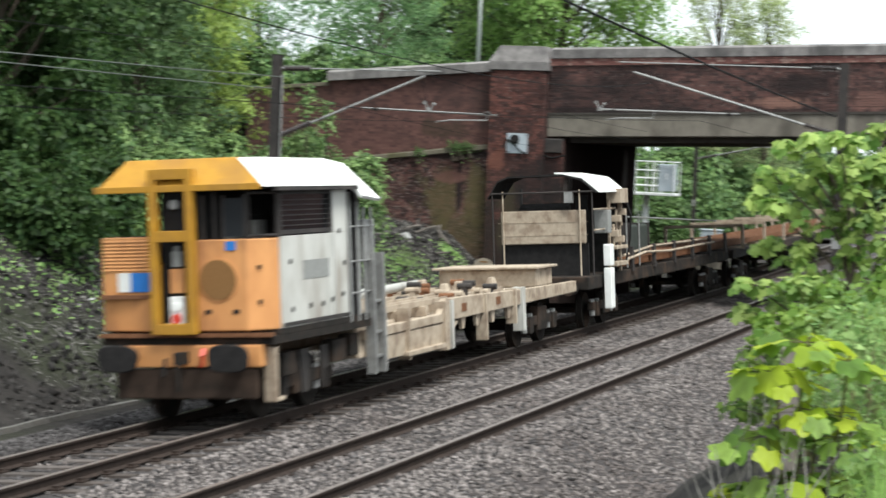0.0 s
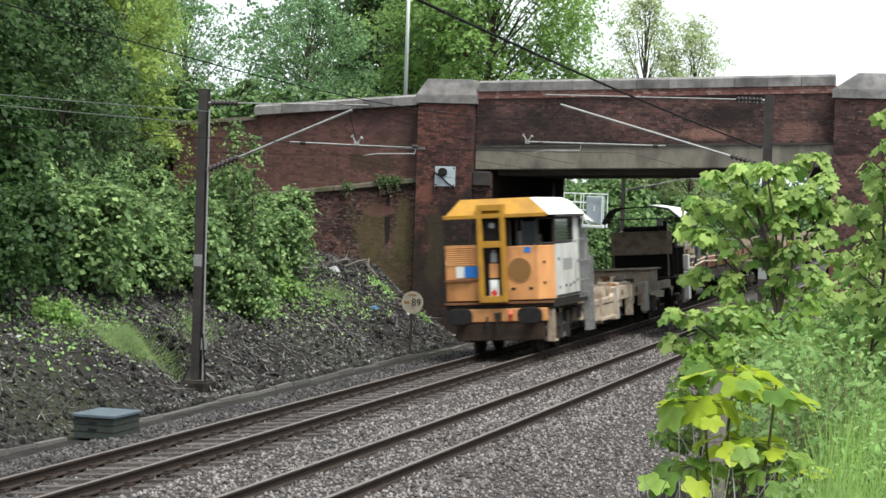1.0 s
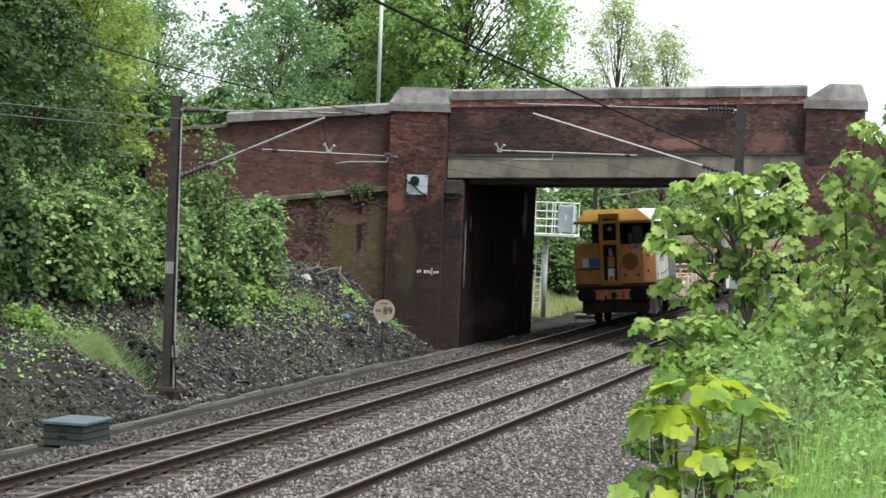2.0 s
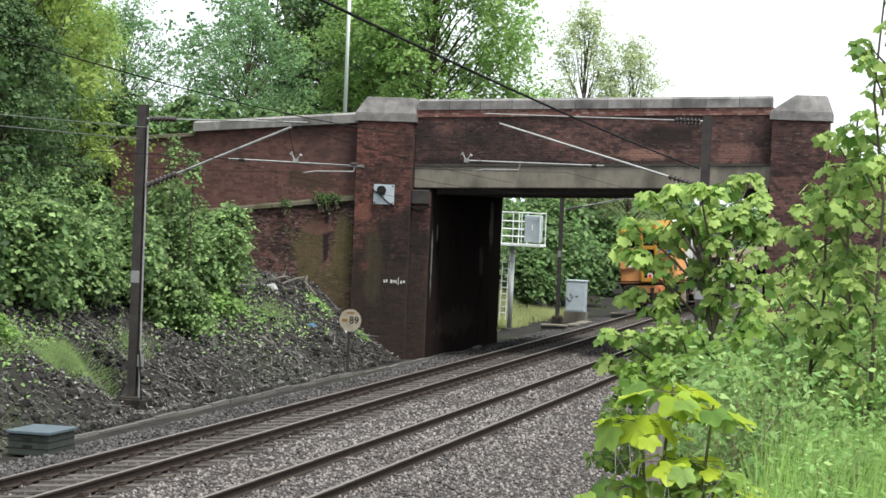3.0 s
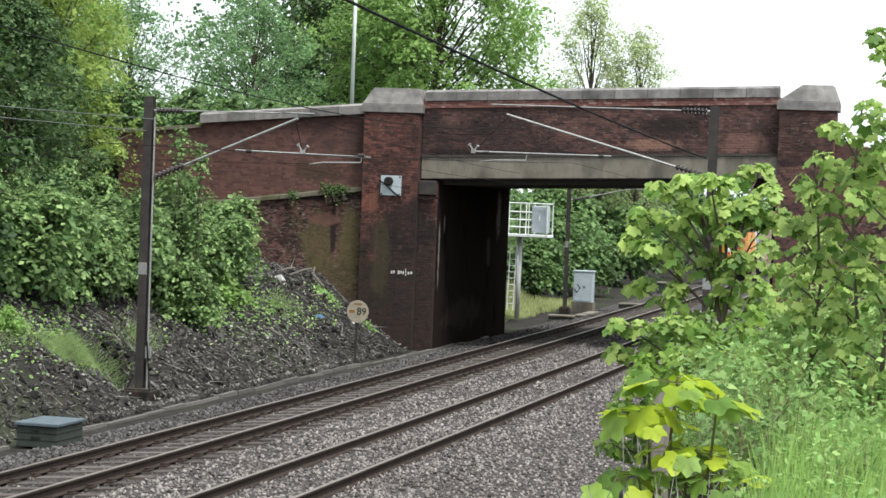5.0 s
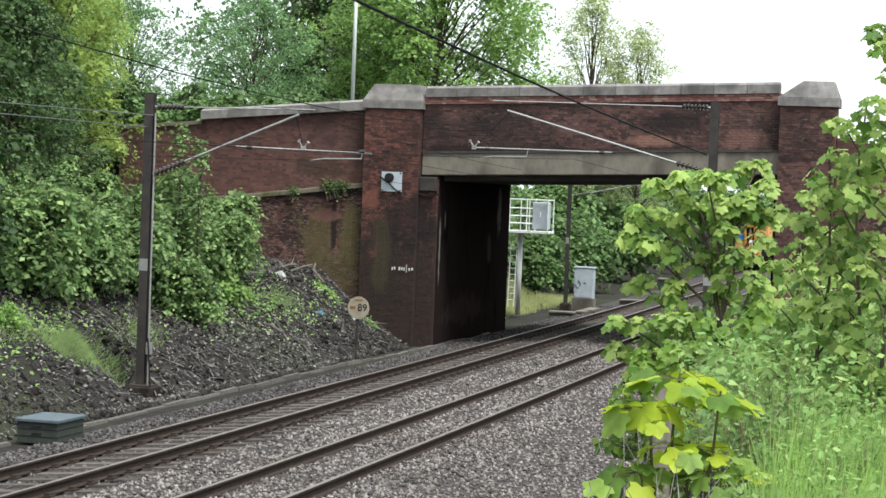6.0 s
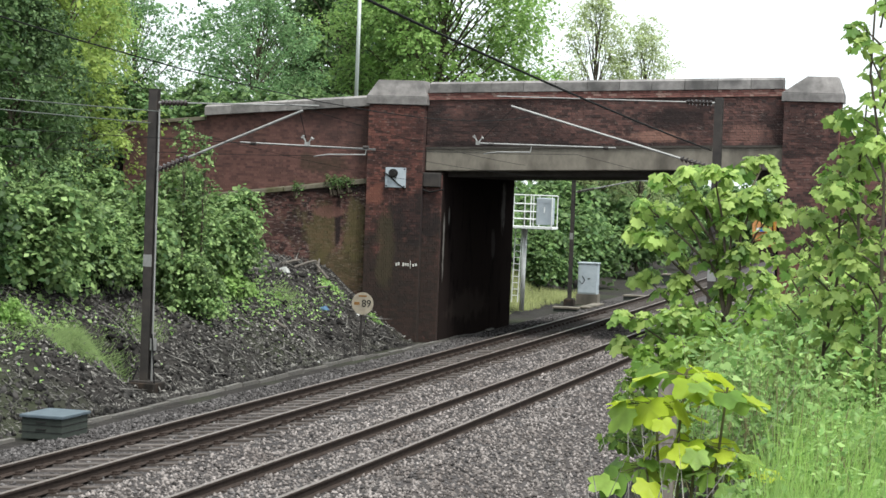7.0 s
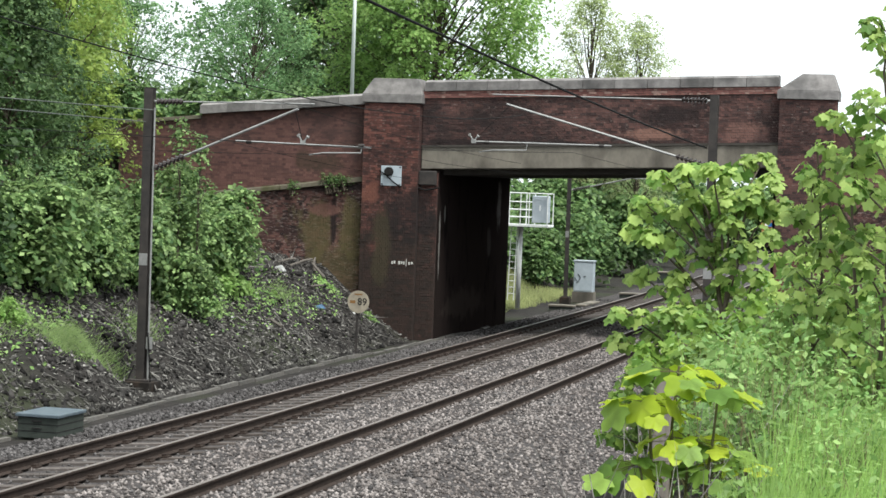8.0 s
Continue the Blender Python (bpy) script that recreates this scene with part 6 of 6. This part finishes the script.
for tx, tz in ((-0.53, 2.2), (-0.33, 2.26), (-0.12, 2.28), (0.24, 2.38), (0.33, 2.22), (-0.74, 1.98), (-0.78, 1.76), (-0.62, 1.72), (-0.43, 1.92), (0.06, 2.02), (0.33, 1.94), (-0.11, 1.66), (-0.72, 1.36), (-0.36, 1.38), (0.17, 1.66),
               (-0.8, 1.08), (-0.56, 0.92), (-0.25, 1.12), (-0.86, 0.84), (0.3, 1.42), (-0.6, 0.64), (-0.05, 1.3), (-0.26, 0.75), (0.1, 0.95), (0.28, 1.15), (-0.42, 1.1), (-0.1, 2.1)):
    f = min(0.75, 0.35 + 0.2 * tz)
    b.append(((tx * 0.2, 0.02, tz * f), (tx, rr.uniform(-0.4, 0.4), tz), 0.012))
s1 = sycamore("fresh green sycamore sapling at the top of the bank", b, 0.094, "leaf_near", 41, 20, 9)
s1.matrix_basis = pose(gx, gy, gz)
NEAR.append((s1, (gx, gy, gz), 1.0))
# taller thin saplings
for x, y, hgt, sp, arms, seed, mt in ((-1.12, 14.2, 2.15, 0.27, 17, 43, "leaf_near"), (-0.88, 14.0, 2.5, 0.3, 19, 44, "leaf_near"), (-0.68, 13.6, 3.3, 0.34, 24, 47, "leaf_near"), (-1.45, 16.2, 1.7, 0.42, 15, 46, "leaf_near"),
                                      (-1.7, 20.5, 1.9, 0.5, 16, 45, "leaf_near"), (-0.55, 15.6, 2.6, 0.4, 18, 48, "leaf_near"), (-1.85, 15.4, 0.95, 0.4, 14, 49, "leaf_fresh"),
                                      (-2.5, 16.6, 1.0, 0.5, 26, 50, "leaf_fresh"), (-2.15, 15.8, 0.95, 0.5, 24, 52, "leaf_fresh"), (-2.75, 17.6, 0.9, 0.4, 16, 53, "leaf_near")):
    gx, gy, gz = at_bank(x, y)
    b, rr = [((0, 0, -0.1), (0.05, 0, hgt), 0.017)], random.Random(seed)
    for i in range(arms):
        z = hgt * (0.12 + 0.8 * i / arms)
        a = i * 2.4
        q = sp * rr.uniform(0.55, 1.0) * (1.1 - 0.5 * i / arms)
        b.append(((0, 0, z), (math.cos(a) * q, math.sin(a) * q, z + rr.uniform(0.1, 0.3)), 0.008))
    s = sycamore("thin sycamore sapling among the weeds", b, 0.082, mt, seed, 11, 5, (0.55, 0.8))
    s.matrix_basis = pose(gx, gy, gz)
    NEAR.append((s, (gx, gy, gz), 1.2))


def big_leaf_sapling():
    """The nearest young maple: each large leaf is a piece of its own."""
    rng, pr = np.random.default_rng(51), random.Random(51)
    x, y, z = at_bank(-1.5, 10.5, 0.42)
    t = empty("sapling", "young maple with large yellow-green leaves at the bank edge", "sapling", "saplings", at=(x, y, z))
    sh = Shape()
    me = big_mesh("leaf", LEAF_V, LEAF_F)
    me.materials.append(MATS["leaf_young"])
    mg = big_mesh("leaf", LEAF_V, LEAF_F)
    mg.materials.append(MATS["leaf_fresh"])
    tiers = ((-0.02, 1.24, 0.2, 11), (0.2, 1.16, 0.17, 9), (-0.16, 1.08, 0.2, 11), (0.06, 0.9, 0.26, 15), (-0.2, 0.76, 0.22, 13), (0.24, 0.78, 0.2, 11), (0.0, 0.56, 0.3, 18), (-0.25, 0.44, 0.24, 15), (0.22, 0.4, 0.28, 16), (0.36, 0.6, 0.18, 9))
    for cx, tz, rad, n in tiers:
        limb(sh, (cx * 0.4, 0, 0), (cx, 0, tz), 0.012, 0.006, pr, 4, 0.03)
        for i in range(n):
            a = i * 2.4 + pr.uniform(-0.4, 0.4)
            r = rad * math.sqrt((i + 0.5) / n)
            px, py, pz = cx + math.cos(a) * r, math.sin(a) * r, tz - 0.28 * (r / rad) ** 2 * rad + pr.uniform(-0.03, 0.03)
            sh.tube((cx, 0, tz - 0.03), (px, py, pz), 0.003, 0.002, 4)
            ob = new("leaf", me if tz > 0.78 and pr.random() < 0.7 or pr.random() < 0.2 else mg)
            ob.parent = t
            ob.matrix_basis = (Matrix.Translation((px, py, pz)) @ Euler((radians(pr.uniform(-65, -8)), radians(pr.uniform(-25, 25)), a - math.pi / 2)).to_matrix().to_4x4()
                               @ Matrix.Diagonal((*[0.145 * pr.uniform(0.7, 1.25)] * 3, 1)))
    part("stem", sh, "young_stem", t, "thin green-brown stems")
    NEAR.append((t, (x, y, z), 0.8))


mat("young_stem", (0.07, 0.07, 0.03), (0.13, 0.12, 0.06), 8, 0.8, 0.1)
big_leaf_sapling()


def build_weeds():
    rng = np.random.default_rng(61)
    # nettles and cow parsley: stems with paired leaves
    n = 3600
    y = 9.5 + 13 * rng.random(n)
    x = -2.45 + 3.0 * rng.random(n) - (y - 14) * 0.03
    keep = (x > -1.55 - 0.075 * (y - 9.5)) & ((y > 11.2) | (x > -1.15))
    x, y = x[keep], y[keep]
    n = len(x)
    g = ground_z(x, y)
    hgt = (0.45 + 0.3 * rng.random(n) + 0.22 * np.sin(x * 5.1 + y * 1.7) + 0.14 * np.sin(x * 9.3 - y * 4.1 + 1)) * np.where(y < 11.5, 0.6, 1.0 + 0.35 * np.clip((x + 1.5) * (y > 13), 0, 1))
    lean = rng.normal(0, 0.12, (n, 2))
    b = np.stack([x, y, g - 0.03], 1)
    t = b + np.stack([lean[:, 0], lean[:, 1], hgt], 1)
    strips("weed_stems", b, t, 0.006, "young_stem", "thin green weed stems on the near bank", "weeds")
    per = 22
    m = n * per
    i = np.repeat(np.arange(n), per)
    f = 0.25 + 0.78 * rng.random(m)
    a = rng.random(m) * 6.28
    out = np.stack([np.cos(a), np.sin(a), rng.normal(-0.4, 0.5, m)], 1)
    out /= np.linalg.norm(out, axis=1)[:, None]
    pos = b[i] + (t - b)[i] * f[:, None] + out * (0.02 + 0.06 * rng.random(m))[:, None]
    nr = np.array([0, 0, 0.7]) + np.stack([np.cos(a), np.sin(a), 0 * a], 1) * 0.5 + rng.normal(0, 0.5, (m, 3))
    nr /= np.linalg.norm(nr, axis=1)[:, None]
    w = np.cross(nr, out)
    w /= np.linalg.norm(w, axis=1)[:, None]
    s = (0.016 + 0.03 * rng.random(m) ** 2)[:, None] * np.where(y < 11.5, 0.75, 1.0)[i][:, None]
    v = np.stack([pos - out * s, pos - w * s * 0.55, pos + out * s * 1.2, pos + w * s * 0.55], 1).reshape(-1, 3)
    k = np.arange(m)[:, None] * 4
    fc = np.concatenate([k + np.array([0, 1, 2]), k + np.array([0, 2, 3])], 1).reshape(-1, 3)
    tagged(part("nettles", big_mesh("nettles", v, fc), "nettle"), "tall pale green nettles and weeds on the near bank", "weeds", kind="stuff")
    # grass
    n = 26000
    y = 6.5 + 9 * rng.random(n)
    x = -1.3 + 2.4 * rng.random(n)
    keep = x > -1.0 - 0.05 * (y - 9)
    x, y = x[keep], y[keep]
    n = len(x)
    b = np.stack([x, y, ground_z(x, y) - 0.02], 1)
    mid = b + np.stack([rng.normal(0.05, 0.14, n), rng.normal(0, 0.14, n), 0.18 + 0.42 * rng.random(n) ** 1.5], 1)
    strips("bank_grass", b, mid, 0.006, "grass", "long bright green grass on the near bank", "grass")
    # dry stalks at the bank edge
    n = 70
    x, y = -2.0 + 0.8 * rng.random(n), 9.5 + 4 * rng.random(n)
    b = np.stack([x, y, ground_z(x, y)], 1)
    strips("dry_stalks", b, b + np.stack([rng.normal(0, 0.25, n), rng.normal(0, 0.2, n), 0.3 + 0.5 * rng.random(n)], 1), 0.005, "dead_stem", "dry pale stalks at the bank edge", "dead stems")


build_weeds()


def build_fence():
    for x, y, z1 in ((-1.75, 11.6, 3.16), (-2.12, 17.4, 3.1), (-2.0, 17.5, 3.12), (-1.9, 14.5, 2.9)):
        g = float(ground_z([x], [y])[0])
        p = empty("fence_post", "weathered grey wooden fence post in the weeds", "fence post", "fence posts", at=(x, y, g))
        part("post", Shape().box(-0.05, 0.05, -0.05, 0.05, -0.3, z1 - g), "post_wood", p, "", 0.008)


mat("post_wood", (0.14, 0.12, 0.11), (0.24, 0.21, 0.19), 9, 0.9, 0.3, stretch=(3, 3, 0.4))
build_fence()


# ---- pieces of the line: sleepers and edging ----
def build_sleepers():
    prof = Shape().hull([(-1.25, -0.14, -0.2), (1.25, -0.14, -0.2), (1.25, 0.14, -0.2), (-1.25, 0.14, -0.2)],
                        [(-1.24, -0.11, 0.0), (1.24, -0.11, 0.0), (1.24, 0.11, 0.0), (-1.24, 0.11, 0.0)]).mesh("sleeper")
    prof.materials.append(MATS["sleeper"])
    chair = Shape().box(-0.17, 0.17, -0.09, 0.09, 0.0, 0.022).box(-0.14, -0.06, -0.05, 0.05, 0.02, 0.055).box(0.06, 0.14, -0.05, 0.05, 0.02, 0.055).mesh("chair")
    chair.materials.append(MATS["rail_side"])
    rng = random.Random(8)
    for tr, off, rise, y0, y1, sink in ((tracks[0], 0, 0, 22, 106, 0.0), (tracks[1], SPACING, RISE, 22, 72, 0.035)):
        y = y0
        while y < y1:
            base = Matrix.Translation((rail_x(y) + off + 0.7525, y, rise + CANT / 2)) @ pose(0, 0, 0, 0, -LEAN, swing(y) + rng.uniform(-0.4, 0.4))
            s = new("sleeper", prof)
            s.parent = tr
            s.matrix_basis = base @ Matrix.Translation((rng.uniform(-0.02, 0.02), 0, -0.172 - sink + rng.uniform(-0.006, 0.006)))
            if y < 75:
                for x in (-0.7525, 0.7525):
                    c = new("chair", chair)
                    c.parent = s
                    c.matrix_basis = Matrix.Translation((x, 0, 0.003))
            y += 0.66


def build_edging():
    t = empty("cable_trough", "dirty grey concrete cable trough edging along the cess", "cable trough", kind="structure")
    me = Shape().hull([(-0.075, 0.003, -0.25), (0.075, 0.003, -0.25), (0.075, 0.997, -0.25), (-0.075, 0.997, -0.25)], [(-0.05, 0.003, 0.0), (0.05, 0.003, 0.0), (0.05, 0.997, 0.0), (-0.05, 0.997, 0.0)]).mesh("trough_piece")
    me.materials.append(MATS["trough"])
    rng = random.Random(9)
    for i in range(46):
        y = 20 + i
        if 31 < y < 34:
            continue
        x = -15.92 + 0.22 * max(0, y - 50) / 8 + 0.05 * math.sin(y * 0.6) + rng.uniform(-0.01, 0.01)
        ob = new("trough_piece", me)
        ob.parent = t
        ob.matrix_basis = pose(x, y, -0.285 + rng.uniform(-0.035, 0.02), rng.uniform(-1.2, 1.2), rng.uniform(-7, 7), rng.uniform(-2.2, 2.2))


build_sleepers()
build_edging()


# ---- bricks of the bridge's faces ----
def lay_bricks(name, material, x0, x1, y, low, high, seed, slope=0.0, singles=False):
    """Courses of stretchers and headers by turns on a face at y, between two height lines; slope: climb of the courses."""
    rng = random.Random(seed)
    vs, fs = [], []
    zmin, zmax = min(low(x0), low(x1)), max(high(x0), high(x1))
    if slope:
        zmin, zmax = low(x0), high(x0)
    rows = max(1, round((zmax - zmin) / 0.075))
    hgt = (zmax - zmin) / rows if slope else 0.075
    stretcher = Shape().add([(a, b, c) for b in (0, 0.03) for c in (0, 0.066) for a in (0, 0.215)], [(0, 1, 3, 2), (0, 4, 5, 1), (2, 3, 7, 6), (0, 2, 6, 4), (1, 5, 7, 3)]).mesh("brick") if singles else None
    header = Shape().add([(a, b, c) for b in (0, 0.03) for c in (0, 0.066) for a in (0, 0.1025)], [(0, 1, 3, 2), (0, 4, 5, 1), (2, 3, 7, 6), (0, 2, 6, 4), (1, 5, 7, 3)]).mesh("brick") if singles else None
    if singles:
        stretcher.materials.append(MATS[material])
        header.materials.append(MATS[material])
    for r in range(rows):
        w = 0.225 if r % 2 else 0.1125
        x = x0 + 0.004 - (0.056 if r % 2 else 0.0)
        while x < x1 - 0.03:
            a, b = max(x, x0 + 0.004), min(x + w - 0.01, x1 - 0.004)
            x += w
            rise = slope * (a - x0)
            za, zb = zmin + r * hgt + rise, zmin + (r + 1) * hgt - 0.008 + rise
            za, top = max(za, low((a + b) / 2) + 0.004), min(zb, high((a + b) / 2) - 0.004)
            if top - za < 0.02 or b - a < 0.03:
                continue
            out = y - 0.012 - rng.uniform(0, 0.012) + (rng.uniform(0.004, 0.01) if rng.random() < 0.08 else 0)
            if singles and b - a > w - 0.012:
                ob = new("brick", stretcher if r % 2 else header)
                ob.parent = bridge
                ob.matrix_basis = Matrix.Translation((a, out, za))
                continue
            k = len(vs)
            vs += [(p, q, c) for q in (out, y + 0.01) for c in (za, top) for p in (a, b)]
            fs += [tuple(i + k for i in fc) for fc in ((0, 1, 3, 2), (0, 4, 5, 1), (2, 3, 7, 6), (0, 2, 6, 4), (1, 5, 7, 3))]
    if vs:
        me = bpy.data.meshes.new(name)
        me.from_pydata(vs, [], fs)
        tagged(part(name, me, material, bridge), kind="stuff")


def line_of(xa, za, xb, zb):
    return lambda x: za + (zb - za) * (x - xa) / (xb - xa)


def build_brickwork():
    f = BY
    lay_bricks("parapet_bricks", "parapet_brick", -16.22, -5.9, f + 0.05, line_of(-16.22, 5.345, -5.9, 5.717), line_of(-16.22, 6.69, -5.9, 7.062), 1, GRADE)
    lay_bricks("corbel_bricks", "corbel_brick", -16.22, -5.9, f + 0.0, line_of(-16.22, 6.705, -5.9, 7.077), line_of(-16.22, 6.91, -5.9, 7.282), 2, GRADE)
    lay_bricks("wing_bricks", "wing_brick", -23.15, -17.93, f + 0.2, line_of(-25.8, 3.38, -17.93, 4.38), line_of(-23.15, 6.08, -17.93, 6.5), 3)
    lay_bricks("wing_bricks", "wing_brick", -25.8, -23.16, f + 0.2, line_of(-25.8, 3.38, -17.93, 4.38), line_of(-25.8, 5.7, -23.15, 5.93), 4)
    lay_bricks("retaining_bricks", "retaining_brick", -25.8, -17.93, f + 0.1, lambda x: 0.9, line_of(-25.8, 3.2, -17.93, 4.2), 5)
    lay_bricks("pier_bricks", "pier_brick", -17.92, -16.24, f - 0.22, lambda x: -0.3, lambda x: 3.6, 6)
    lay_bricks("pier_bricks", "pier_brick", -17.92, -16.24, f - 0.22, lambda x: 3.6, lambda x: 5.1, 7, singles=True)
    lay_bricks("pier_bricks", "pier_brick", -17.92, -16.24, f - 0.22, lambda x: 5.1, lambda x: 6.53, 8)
    lay_bricks("pier_bricks", "parapet_brick", -5.9, -4.36, f - 0.22, lambda x: 2.5, lambda x: 6.9, 9)
    lay_bricks("nib_bricks", "pier_brick", -16.236, -15.7, f - 0.02, lambda x: -0.4, lambda x: 4.5, 10)
    lay_bricks("wing_bricks", "wing_brick", -4.34, 2.0, f + 0.2, line_of(-4.35, 4.02, 9, 2.22), line_of(-4.35, 6.1, 9, 4.2), 11)
    lay_bricks("retaining_bricks", "retaining_brick", -4.34, 2.0, f + 0.1, lambda x: 1.5, line_of(-4.35, 4.0, 9, 2.2), 12)


build_brickwork()


def sway():
    """The near saplings nod in the wind."""
    for k, (ob, at_, amount) in enumerate(NEAR):
        rows = []
        for i in range(33):
            t = i * 0.25
            a = amount * (1.1 * math.sin(1.9 * t + k * 1.3) + 0.7 * math.sin(4.3 * t + k * 2.1))
            rows.append((t, pose(*at_, 0.4 * a, a, 0.5 * a)))
        walk(ob, rows)


def motions():
    sway()
    for wagon, lag in ((wagon_1, 0.0), (wagon_2, 18.6), (wagon_3, 37.6), (wagon_4, 56.8)):
        walk(wagon, [(t * 0.5, rides(station(t * 0.5) + lag)) for t in range(17)])


motions()
